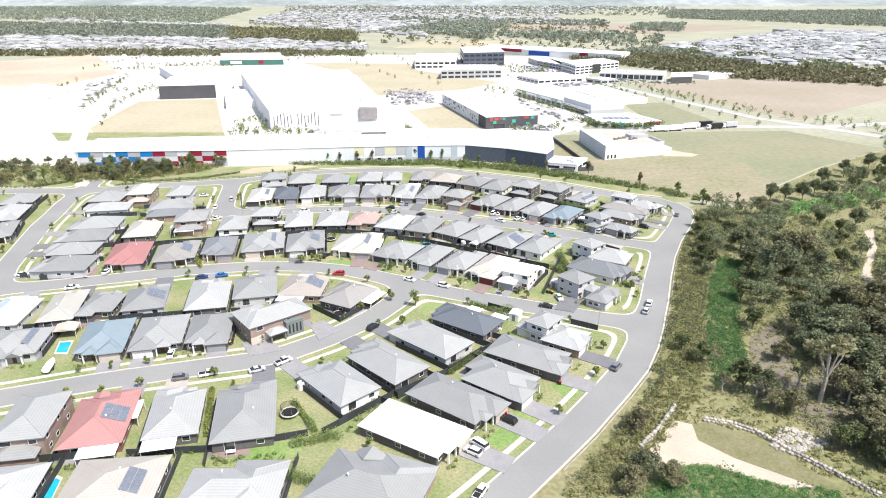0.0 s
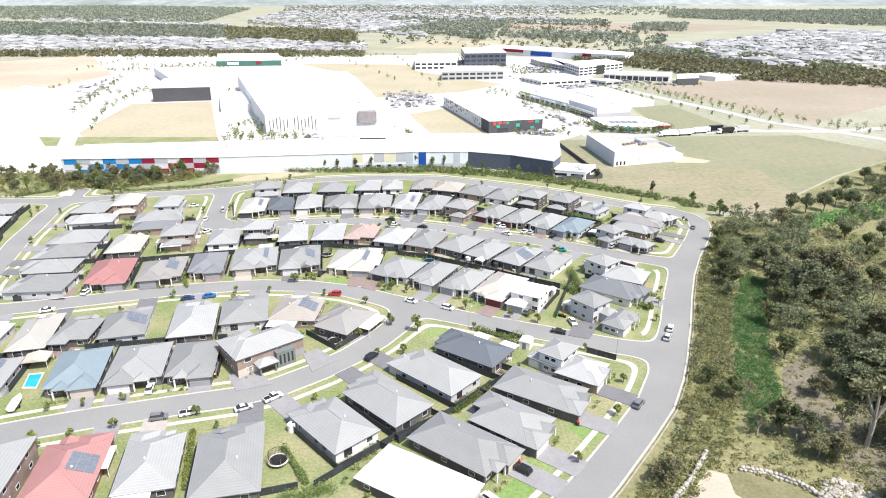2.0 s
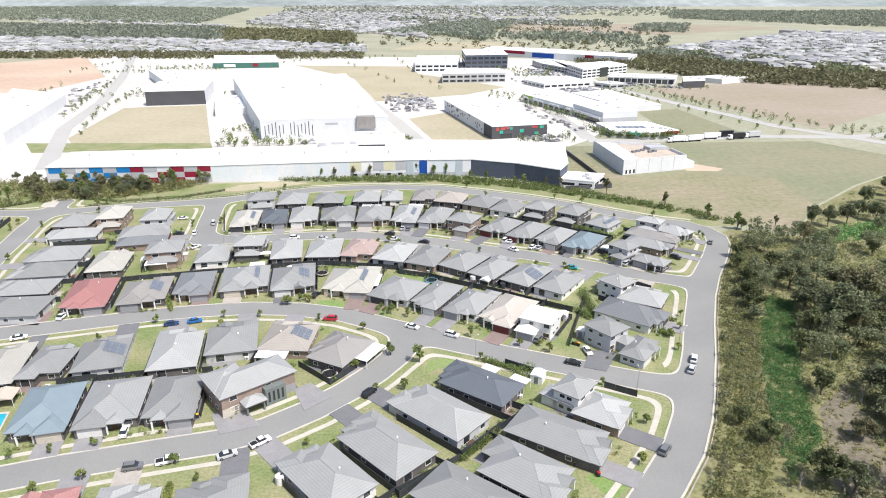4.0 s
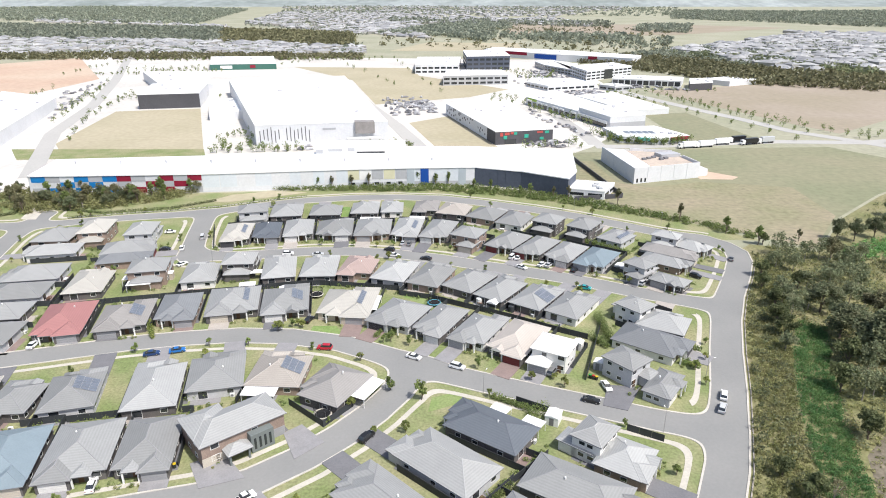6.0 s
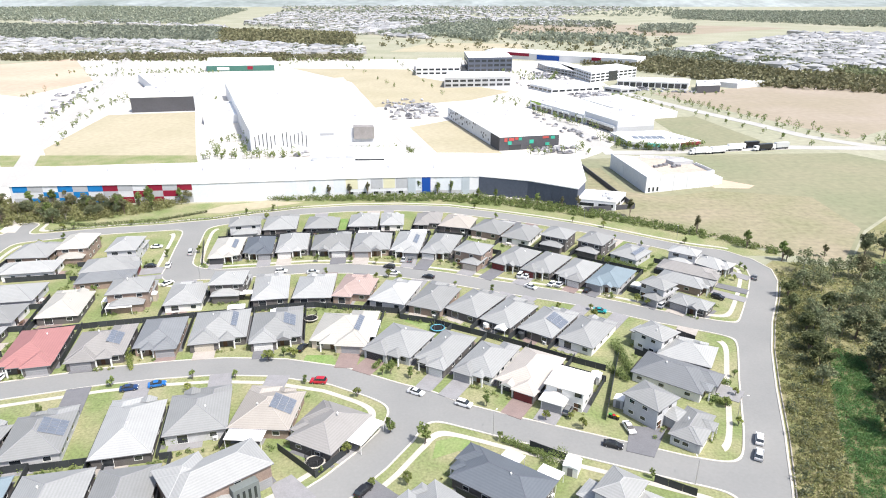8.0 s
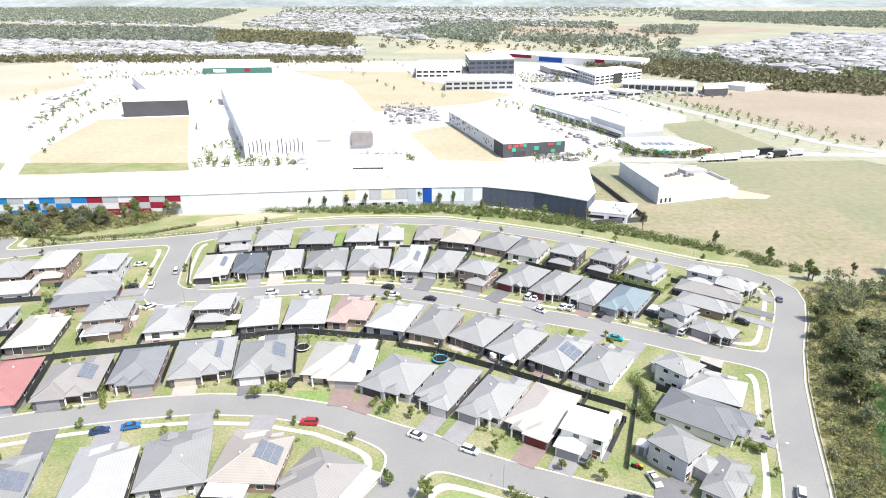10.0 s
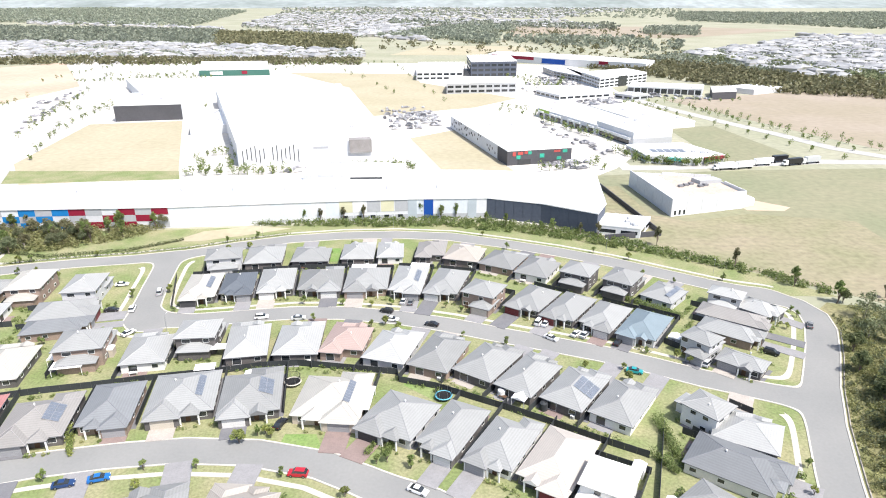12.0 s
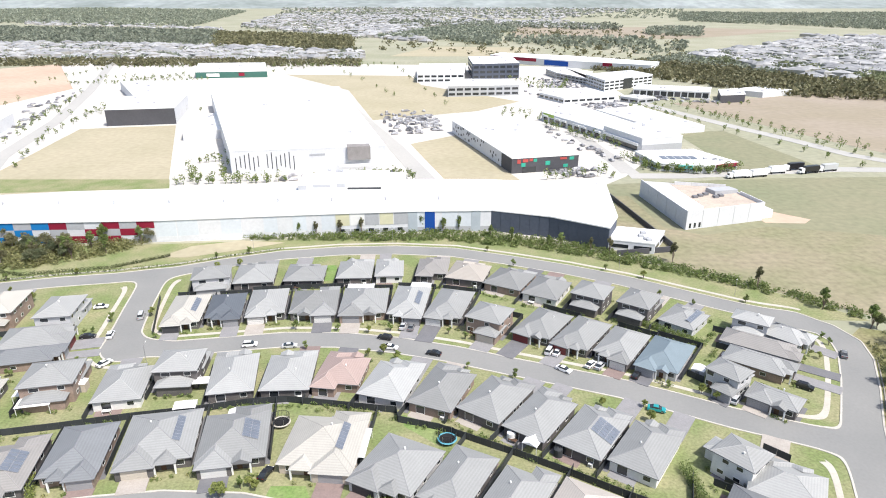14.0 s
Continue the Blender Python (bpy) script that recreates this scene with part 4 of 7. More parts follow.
def stuff(name, spots, radius, leaves, size, mat, label, category="shrubs", tall=1.0):
    """Low plants at many spots, joined."""
    rng = random.Random(len(spots))
    v, f = [], []
    for x, y, r in spots:
        pv, pf = ragged(rng, [(0, 0, radius * r * 0.7)], radius * r, leaves, size * (0.7 + 0.3 * r))
        k = len(v)
        v += [(p[0] + x, p[1] + y, max(0.02, p[2] * tall)) for p in pv]
        f += [tuple(i + k for i in q) for q in pf]
    return tagged(new(name, mesh(name, v, f, mat)), label, category, kind="stuff")


def in_poly(x, y, poly):
    hit = False
    for (ax, ay), (bx, by) in zip(poly, poly[1:] + poly[:1]):
        if (ay > y) != (by > y) and x < (bx - ax) * (y - ay) / (by - ay) + ax:
            hit = not hit
    return hit


def scatter(poly, n, seed, lo=0.6, hi=1.3, avoid=()):
    rng = random.Random(seed)
    xs, ys = [p[0] for p in poly], [p[1] for p in poly]
    out = []
    for _ in range(n * 20):
        x, y = rng.uniform(min(xs), max(xs)), rng.uniform(min(ys), max(ys))
        if in_poly(x, y, poly) and not any(in_poly(x, y, a) for a in avoid):
            out.append((x, y, rng.uniform(lo, hi)))
            if len(out) == n:
                break
    return out


# bushland beside the road
SAND_P = [(38.4, 103.2), (42.8, 110.0), (51.3, 119.6), (54.5, 118.2), (53.8, 112.8), (59.2, 107.1), (71.0, 99.0), (66.3, 98.4), (52.8, 105.4), (43.4, 104.3)]
CLEAR_P = [(54.5, 118.2), (57.9, 119.0), (66.7, 113.7), (70.8, 107.4), (76.6, 97.5), (71.0, 99.0), (59.2, 107.1), (54.2, 112.4)]
LITTER_P = [(83.4, 156.0), (95.0, 165.8), (89.2, 144.4), (86.9, 131.7), (75.9, 122.7), (73.4, 131.6)]
LITTER_Q = [(95.0, 144.4), (115.9, 150.0), (99.9, 116.6), (83.3, 109.2), (78.6, 120.6)]
REED_P = [(67.1, 141.6), (76.5, 169.3), (88.9, 197.6), (99.0, 214.9), (104.2, 209.7), (85.9, 169.3), (77.9, 144.4), (65.3, 131.6)]
REED_Q = [(39.6, 98.9), (45.8, 104.8), (53.4, 104.0), (66.2, 98.1), (75.0, 98.4), (71.9, 89.3), (33.7, 89.3)]
TRACK_P = [(166.4, 241.4), (171.8, 244.7), (160.0, 223.2), (144.8, 202.3), (136.3, 182.6), (134.6, 169.4), (130.1, 162.5), (132.4, 180.6), (140.5, 200.0), (154.8, 220.4)]
sheet("sand_track", SAND_P, 0.06, SAND, "pale gravel turning area below the bushland", "track")
sheet("gravel_path", TRACK_P, 0.06, SAND, "pale curving gravel path through the bush", "path")
sheet("grass_bank", CLEAR_P, 0.05, surf("bank_grass", (0.2, 0.185, 0.105), 0.95, 0.2, 0.2, 1.5, second=(0.16, 0.155, 0.075)), "mown olive grass bank beside the gravel")
sheet("leaf_litter", LITTER_P, 0.05, LITTER, "bare brown leaf litter under the trees")
sheet("leaf_litter", LITTER_Q, 0.045, LITTER, "bare brown leaf litter under the trees")
BUSH_P = [(18, 92), (36, 114), (48, 130), (58, 146), (66, 165), (74, 184), (84, 208), (94, 228), (104, 246), (112, 262), (118, 276), (134, 268), (163, 303), (200, 335), (262, 380), (330, 330), (190, 100), (100, 70)]
GRASSY_P = [(20, 94), (38, 112), (50, 128), (60, 146), (66, 158), (64, 132), (72, 124), (80, 118), (84, 104), (78, 96), (58, 104), (40, 100)]
DEEP_P = [(76, 160), (88, 205), (104, 243), (117, 268), (150, 262), (172, 235), (150, 180), (125, 136), (96, 120), (92, 142), (90, 158)]
OPEN = [SAND_P, CLEAR_P, LITTER_P, REED_P, REED_Q, TRACK_P]
NEAR_P = [(18, 92), (36, 114), (48, 130), (58, 146), (66, 165), (74, 184), (84, 208), (94, 228), (104, 246), (112, 262), (118, 274), (150, 262), (172, 235), (150, 180), (125, 130), (100, 85)]
stuff("bush_shrubs", scatter(NEAR_P, 3900, 1, 0.3, 1.2, OPEN + [GRASSY_P]) + scatter(GRASSY_P, 420, 7, 0.25, 0.8, OPEN) + scatter(LITTER_P, 150, 17, 0.2, 0.9) + scatter(BUSH_P, 2200, 8, 0.5, 1.5, OPEN), 0.95, 20, 0.24, SHRUB, "olive and straw-green low shrubs of the bushland", tall=0.8)
stuff("bush_undergrowth", scatter(NEAR_P, 1500, 2, 0.5, 1.4, OPEN + [GRASSY_P]) + scatter(BUSH_P, 900, 9, 0.6, 1.6, OPEN), 1.2, 22, 0.28, EUC, "grey-green scrub between the trees", tall=0.9)
stuff("roadside_scrub", scatter([(22, 96), (34, 97), (60, 128), (72, 158), (80, 178), (92, 205), (108, 240), (114, 262), (108, 256), (96, 232), (86, 210), (76, 186), (68, 166), (60, 148), (48, 130)], 1500, 3, 0.4, 1.2),
      0.95, 24, 0.22, SHRUB, "yellow-green roadside scrub along the kerb")
kerbside = []
for (ax, ay), (bx, by) in zip(EAST[2:11], EAST[3:12]):
    run = Vector((bx - ax, by - ay))
    d = run.normalized()
    for _ in range(int(run.length * 9)):
        t, off = PLANT.random(), 5.3 + 8.5 * PLANT.random() ** 1.3
        kerbside.append((ax + run.x * t - d.y * off, ay + run.y * t + d.x * off, PLANT.uniform(0.35, 1.15)))
kerbside = [p for p in kerbside if not any(in_poly(p[0], p[1], q) for q in (SAND_P, CLEAR_P, REED_Q))]
stuff("kerbside_scrub", kerbside, 0.85, 22, 0.2, SHRUB, "olive-green scrub crowding the kerb of the outer road")
stuff("kerbside_saplings", kerbside[::11], 1.15, 46, 0.22, EUC, "grey-green saplings behind the kerb", tall=1.5)
stuff("reeds", scatter(REED_P, 1500, 4, 0.6, 1.2), 0.7, 44, 0.14, REED, "dense bright green reeds in a drain", "reeds", tall=1.2)
stuff("long_grass", scatter(REED_Q, 1300, 5, 0.6, 1.2), 0.7, 44, 0.13, REED, "lush green long grass below the gravel", "grass", tall=1.0)
stuff("reeds_far", scatter([(139.9, 266.1), (155.6, 278.2), (179.7, 285.0), (207.4, 300.6), (203.6, 286.8), (172.9, 268.5), (141.2, 258.6)], 350, 6, 0.6, 1.3), 1.1, 20, 0.4, REED, "green reeds beyond the trees", "reeds")
tree(116.7, 275.6, 5, "dark")
tree(131.7, 278.9, 5, "she")
for spot, hh in (((133.5, 260.1), 9), ((147.2, 280.7), 9), ((153.0, 279.0), 9), ((162.6, 282.4), 9), ((185.3, 308.3), 9), ((176.1, 285.0), 9), ((188.2, 288.5), 10), ((203.9, 321.9), 9),
                 ((226.2, 337.8), 9), ((213.1, 308.4), 10), ((164.7, 245.3), 9), ((205.1, 310.4), 9), ((231.3, 332.0), 10), ((172.6, 291.2), 8)):
    tree(*spot, hh, "dark" if hh == 10 else "euc", 0.9)
for spot, hh in (((155.0, 239.4), 6), ((151.9, 248.0), 6), ((136.5, 205.2), 7), ((147.5, 226.0), 6), ((153.0, 221.5), 5), ((98.0, 236.2), 6), ((96.2, 223.1), 7), ((91.3, 212.2), 7), ((90.3, 205.2), 7),
                 ((109.9, 236.8), 6), ((90.8, 179.0), 8), ((99.1, 190.9), 8), ((86.7, 161.4), 7), ((62.7, 149.7), 5), ((65.5, 143.5), 6), ((82.0, 109.9), 6), ((70.9, 131.2), 8), ((102.6, 246.6), 6)):
    tree(*spot, hh, "dark", 1.1)
for spot, hh in (((105.2, 204.7), 11), ((108.0, 193.1), 14), ((124.1, 207.2), 13), ((108.3, 220.3), 10), ((120.9, 212.3), 11), ((120.8, 193.1), 11), ((102.6, 142.2), 12), ((101.7, 135.5), 11), ((97.8, 123.2), 10), ((89.2, 107.6), 9),
                 ((92.2, 115.8), 9), ((91.5, 127.1), 9), ((102.5, 150.0), 13), ((99.8, 157.9), 10), ((110.4, 150.0), 12), ((77.9, 122.1), 7), ((74.9, 123.1), 6), ((75.4, 129.1), 7), ((38.5, 100.8), 7), ((125.5, 169.3), 12),
                 ((118.1, 169.3), 11), ((117.2, 176.7), 8), ((112.4, 144.4), 12), ((95.0, 144.4), 9), ((106.9, 129.4), 12), ((91.6, 105.7), 11), ((41.7, 115.6), 6), ((134.6, 169.4), 12), ((86.3, 144.4), 6)):
    tree(*spot, hh, "euc", 1.15)
for spot, hh in (((86.9, 126.6), 19), ((65.6, 130.0), 6), ((68.5, 142.2), 6), ((52.3, 133.3), 5), ((94.2, 157.9), 6), ((84.2, 131.7), 8), ((92.4, 124.9), 10)):
    tree(*spot, hh, "sparse")
far_crowns, far_stems = [], []
for x, y, r in scatter([(135, 262), (165, 296), (205, 330), (262, 376), (330, 330), (260, 220), (190, 190), (150, 230)], 95, 12, 0.7, 1.4, OPEN) + scatter(DEEP_P, 92, 14, 0.6, 1.2, OPEN) + scatter([(84, 98), (93, 136), (126, 150), (112, 96)], 26, 16, 0.6, 1.2, OPEN):
    hh = 8.0 * r
    far_crowns += [(x + PLANT.gauss(0, 0.16) * hh, y + PLANT.gauss(0, 0.16) * hh, hh * PLANT.uniform(0.45, 0.95)) for _ in range(26)]
    far_stems.append(tube((x, y, 0), (x, y, hh * 0.6), 0.16, 0.09, 6))
bush = ragged(random.Random(4), far_crowns, 1.05, 30, 0.3)
tagged(new("bush_canopy", mesh("bush_canopy", *bush, EUC)), "grey-green canopy of the bushland away from the street", "woods", kind="stuff")
tagged(new("bush_stems", mesh("bush_stems", *join(*far_stems), BARK_W)), "pale stems under the bushland canopy", "woods", kind="stuff")
for x, y, r in scatter([(95, 150), (120, 140), (190, 150), (220, 200), (150, 215), (118, 215)], 30, 13, 0.7, 1.4, OPEN):
    tree(x, y, 8.0 * r, "euc" if r < 1.15 else "sparse")

# rock walls and rock pile
ROCKS = []
for k in range(4):
    rng = random.Random(90 + k)
    bm = bmesh.new()
    bmesh.ops.create_icosphere(bm, subdivisions=1, radius=0.5)
    for q in bm.verts:
        q.co = Vector((q.co.x * rng.uniform(1.0, 1.4), q.co.y * rng.uniform(0.8, 1.1), q.co.z * rng.uniform(0.6, 0.9)))
    me = bpy.data.meshes.new("stone")
    bm.to_mesh(me)
    bm.free()
    me.materials.append(STONE)
    me.transform(Matrix.Scale(1.0, 4))
    ROCKS.append(me)


def rock_wall(pts, label, gap=0.8, rows=2):
    rng = random.Random(int(pts[0][0] * 10))
    top = empty("rock_wall", pose(pts[0][0], pts[0][1], 0), label, "rock wall")
    for (ax, ay), (bx, by) in zip(pts, pts[1:]):
        n = max(1, int(math.hypot(bx - ax, by - ay) / gap))
        for i in range(n):
            for r in range(rows):
                t = (i + 0.5 * (r % 2)) / n
                part("stone", rng.choice(ROCKS), top, m=pose(ax + (bx - ax) * t - pts[0][0] + rng.uniform(-0.15, 0.15), ay + (by - ay) * t - pts[0][1] + 0.3 * r, 0.25 + 0.42 * r, 0, 0, rng.uniform(0, 360)))


tree(84.5, 110.0, 6.5, "dark", 1.2)
tree(88.0, 104.0, 6.0, "dark", 1.2)
tree(43.5, 99.5, 5.0, "euc", 1.5)
tree(36.0, 98.0, 5.5, "euc", 1.4)
rock_wall([(57.7, 119.4), (62.6, 118.2), (67.3, 115.0), (71.5, 108.8), (77.1, 102.1), (82.1, 96.0)], "low sandstone boulder wall edging the grass bank")
rock_wall([(40.8, 110.0), (46.3, 115.6), (52.9, 124.4)], "low sandstone boulder wall beside the gravel")
pile = empty("rock_pile", pose(74.7, 112.4, 0), "spill of pale sandstone rocks under the trees", "rocks")
for x, y, r in scatter([(68.2, 110.4), (73.2, 117.6), (79.5, 115.1), (80.1, 110.6), (71.2, 108.1)], 170, 15, 0.7, 1.25):
    c = pile.matrix_world.translation
    part("stone", PLANT.choice(ROCKS), pile, m=Matrix.LocRotScale((x - c.x, y - c.y, 0.2 * r), Euler((0, 0, PLANT.uniform(0, 6))), (r, r, r)))
side = []
for (ax, ay), (bx, by) in zip(EAST[3:], EAST[4:]):
    d = Vector((bx - ax, by - ay)).normalized()
    side.append((ax - d.y * 4.9, ay + d.x * 4.9))
rail = [beam((ax, ay, 0.14), (bx, by, 0.14), 0.18, 0.14) for (ax, ay), (bx, by) in zip(side, side[1:-2])]
tagged(new("retaining_edge", mesh("retaining_edge", *join(*rail), STONE)), "low stone retaining edge along the road", "edging", kind="structure")

# reserve in front of the warehouse
VERGE_P = [(-84.7, 346.6), (-38.5, 344.8), (-3.7, 344.9), (27.8, 336.6), (56.0, 323.1), (80.5, 308.6), (101.6, 294.5), (116.0, 280.2), (118.8, 284.9), (104.1, 299.4), (75.4, 321.6), (58.5, 333.3), (39.8, 344.9), (10.0, 355.0), (-26.5, 359.6), (-87.8, 357.6)]
stuff("reserve_shrubs", scatter(VERGE_P, 1700, 21, 0.6, 1.4), 1.05, 24, 0.3, HEDGE, "mixed green shrubs along the warehouse boundary")
COPSE_Q = [(-262, 302), (-213, 304), (-197, 305), (-187, 312), (-187, 330), (-204, 345), (-262, 356)]
sheet("curved_track", [(-178.6, 304.5), (-173.4, 304.5), (-175.9, 313.0), (-180.4, 332.6), (-188, 342), (-193, 340), (-184.6, 325), (-180.6, 306)], 0.07, FOOTPATH, "pale paved track curving between two copses", "track")
COPSE_P = [(-211.6, 346.5), (-180.8, 349.7), (-157.7, 356.2), (-128.2, 356.2), (-118.4, 343.6), (-127.6, 330.9), (-149.4, 318.9), (-184.5, 310.7)]
stuff("copse_shrubs", scatter(COPSE_P, 1200, 22, 0.7, 1.6) + scatter(COPSE_Q, 500, 24, 0.7, 1.5), 1.3, 24, 0.36, SHRUB, "olive shrubs of the copse beside the road")
stuff("reserve_hedge", [(ax + (bx - ax) * i / 14 - 0.1, ay + (by - ay) * i / 14 + 6.3, PLANT.uniform(0.7, 1.0)) for (ax, ay), (bx, by) in zip(NORTH[3:9], NORTH[4:10]) for i in range(14)], 0.9, 30, 0.22, HEDGE, "clipped green hedge along the north street", "hedge")
stuff("copse_hedge", [(ax + (bx - ax) * i / 30, ay + (by - ay) * i / 30, PLANT.uniform(0.75, 1.0)) for (ax, ay), (bx, by) in (((-262, 301), (-198, 302.5)), ((-198, 302.5), (-186, 312)), ((-172, 318), (-150, 312.5)), ((-150, 312.5), (-122, 319)), ((-122, 319), (-106, 330))) for i in range(30)], 0.95, 40, 0.22, DARKLEAF, "dark clipped hedge edging the copses", "hedge")
for x, y, r in scatter(COPSE_P, 60, 23, 0.7, 1.3) + scatter(COPSE_Q, 34, 25, 0.6, 1.2):
    tree(x, y, 7.0 * r, "she" if r > 1.0 else "euc")
for spot in ((-85.9, 354.9), (-75.7, 353.0), (-63.7, 351.1), (-57.0, 351.1), (-47.6, 352.4), (-39.4, 353.0), (-7.0, 355.0), (-0.8, 356.3), (11.4, 349.9), (19.0, 343.7), (32.5, 340.1), (37.0, 339.0), (47.5, 334.9), (53.7, 332.2),
             (74.3, 324.1), (94.4, 302.0), (107.5, 287.5), (114.7, 275.4), (-34.0, 355.0), (-103.3, 349.8), (-122.2, 342.4), (-16.0, 356.3)):
    tree(*spot, PLANT.uniform(5.0, 8.5), "she", PLANT.uniform(0.65, 0.9))

# street and garden trees
for k, (pts, _) in enumerate(STREETS):
    for (ax, ay), (bx, by) in zip(pts, pts[1:]):
        d = Vector((bx - ax, by - ay))
        for s in (-1, 1):
            t = PLANT.random()
            x, y = ax + d.x * t - s * d.normalized().y * 5.3, ay + d.y * t + s * d.normalized().x * 5.3
            if PLANT.random() < 0.62 and 1.0 < street_d(x, y) < 1.9 and not (k == 1 and s == 1) and not any(inside(x, y, q, 1.0) for q in LOTS):
                tree(x, y, PLANT.uniform(2.2, 3.5), "street" if PLANT.random() < 0.5 else "lime")
tree(-8.6, 175.7, 5.2, "street")
tree(-16.2, 179.7, 4.2, "street")
garden, garden_b = [], []
for lot in LOTS:
    m = pose(lot[0], lot[1], 0, 0, 0, lot[2])
    for _ in range(18):
        u, v = PLANT.uniform(-lot[3] / 2, lot[3] / 2), -lot[4] / 2 + PLANT.uniform(-0.6, 1.6)
        p = m @ Vector((-lot[6] * abs(u), v, 0))
        if not any(inside(p.x, p.y, q, 0.4) for q in LOTS):
            (garden if PLANT.random() < 0.6 else garden_b).append((p.x, p.y, PLANT.uniform(0.4, 1.0)))
    p = m @ Vector((-lot[6] * lot[3] * 0.3, -lot[4] / 2 - 3.0, 0))
    if PLANT.random() < 0.5 and street_d(p.x, p.y) > 2 and not any(inside(p.x, p.y, q, 1.0) for q in LOTS):
        tree(p.x, p.y, PLANT.uniform(2.0, 3.4), "lime" if PLANT.random() < 0.5 else "street")
    for _ in range(12):
        p = m @ Vector((PLANT.uniform(-lot[3] / 2, lot[3] / 2), lot[4] / 2 + abs(lot[5] or 4.0) - PLANT.uniform(0.4, 1.6), 0))
        if not any(inside(p.x, p.y, q, 0.5) for q in LOTS) and street_d(p.x, p.y) > 2:
            garden.append((p.x, p.y, PLANT.uniform(0.5, 1.1)))
stuff("garden_shrubs", garden, 0.75, 26, 0.2, HEDGE, "green garden shrubs beside the houses")
stuff("garden_shrubs_pale", garden_b, 0.6, 24, 0.18, SHRUB, "olive garden shrubs beside the houses")


def hedge(a, b, mat, label, r=0.8):
    n = int(math.hypot(b[0] - a[0], b[1] - a[1]) / 0.55)
    ob = stuff("hedge", [(a[0] + (b[0] - a[0]) * i / n, a[1] + (b[1] - a[1]) * i / n, PLANT.uniform(0.85, 1.15)) for i in range(n + 1)], r, 95, 0.16, mat, label, "hedge", 1.3)


hedge((-54.9, 131.0), (-50.5, 114.1), LIME, "yellow-green clipped hedge beside a side path")
hedge((1.4, 138.3), (9.1, 146.7), HEDGE, "clipped green hedge along a back fence")
hedge((48.1, 279.5), (63.6, 265.8), HEDGE, "tall green hedge behind the back yards", 1.0)
hedge((-62.9, 175.8), (-51.1, 179.1), HEDGE, "dark green hedge behind the house", 1.0)
hedge((-89.4, 216.3), (-83.2, 204.6), LIME, "yellow-green hedge between houses")
hedge((41.4, 216.2), (42.0, 201.8), HEDGE, "tall green hedge in a back yard", 1.3)
hedge((36.9, 204.5), (40.2, 199.2), HEDGE, "green shrubs beside a charcoal fence", 1.1)
hedge((57.2, 191.7), (61.0, 189.4), HEDGE, "clipped green hedge beside the footpath", 0.7)
hedge((60.4, 200.5), (64.4, 197.9), HEDGE, "clipped green hedge before a house", 0.7)
tree(-49.5, 209.0, 3.4, "lime", 1.5)
hedge((-18.6, 204.8), (-16.6, 208.2), HEDGE, "clipped green hedge beside a driveway", 0.8)
hedge((-22.0, 205.0), (-21.0, 207.5), HEDGE, "green hedge between two driveways", 0.7)
hedge((8.0, 176.7), (16.4, 171.0), HEDGE, "green shrubs behind a charcoal fence", 0.9)
hedge((16.1, 169.2), (19.3, 171.0), HEDGE, "tall bright green shrub beside a shed", 1.5)
hedge((-31.4, 101.5), (-15.3, 96.2), HEDGE, "tall green hedge between back yards", 1.3)
hedge((-31.2, 110.8), (-22.2, 113.6), HEDGE, "green shrubs along a back fence", 1.3)
hedge((-34.4, 125.8), (-27.6, 115.5), HEDGE, "green hedge along a back fence", 0.8)


# ---- vehicles ----
PAINT = {k: surf("paint_" + k, c, 0.3, 0.03, spec=0.5) for k, c in {"white": (0.78, 0.78, 0.78), "black": (0.02, 0.02, 0.022), "grey": (0.16, 0.165, 0.17), "silver": (0.48, 0.49, 0.5), "blue": (0.02, 0.14, 0.42),
                                                                  "navy": (0.02, 0.05, 0.14), "red": (0.42, 0.02, 0.035), "teal": (0.02, 0.28, 0.30)}.items()}
WHEEL = mesh("tyre", *tube((0, -0.11, 0), (0, 0.11, 0), 0.33, 0.33, 14), RUBBER), mesh("rim", *tube((0, -0.115, 0), (0, 0.115, 0), 0.2, 0.2, 10), RIM)
BODY_ME = {}


def profile(side, half, taper):
    """A shell from a side outline (x, z), narrower towards the top."""
    top = max(z for _, z in side)
    v = []
    for s in (-1, 1):
        v += [(x, s * (half - taper * (z / top) ** 2), z) for x, z in side]
    n = len(side)
    f = [tuple(range(n)), tuple(range(2 * n - 1, n - 1, -1))] + [(i, i + n, (i + 1) % n + n, (i + 1) % n) for i in range(n)]
    return v, f


CAR_SHAPES = {
    "sedan": ([(-2.25, 0.3), (2.25, 0.3), (2.3, 0.62), (2.1, 0.78), (1.15, 0.92), (-1.75, 0.98), (-2.25, 0.92)], [(1.2, 0.91), (0.45, 1.38), (-0.95, 1.40), (-1.75, 0.97)], 0.9),
    "suv": ([(-2.2, 0.35), (2.2, 0.35), (2.25, 0.75), (2.05, 0.95), (1.15, 1.05), (-2.1, 1.10), (-2.25, 0.8)], [(1.25, 1.04), (0.6, 1.62), (-1.75, 1.66), (-2.1, 1.09)], 0.92),
    "ute": ([(-2.6, 0.4), (2.5, 0.4), (2.55, 0.8), (2.35, 0.98), (1.4, 1.08), (-2.6, 1.10)], [(1.45, 1.07), (0.85, 1.68), (-0.5, 1.70), (-0.75, 1.09)], 0.92),
    "van": ([(-2.4, 0.35), (2.3, 0.35), (2.4, 0.85), (2.2, 1.1), (1.7, 1.2), (-2.4, 1.25)], [(1.75, 1.19), (1.2, 1.85), (-2.3, 1.92), (-2.4, 1.24)], 0.93),
}


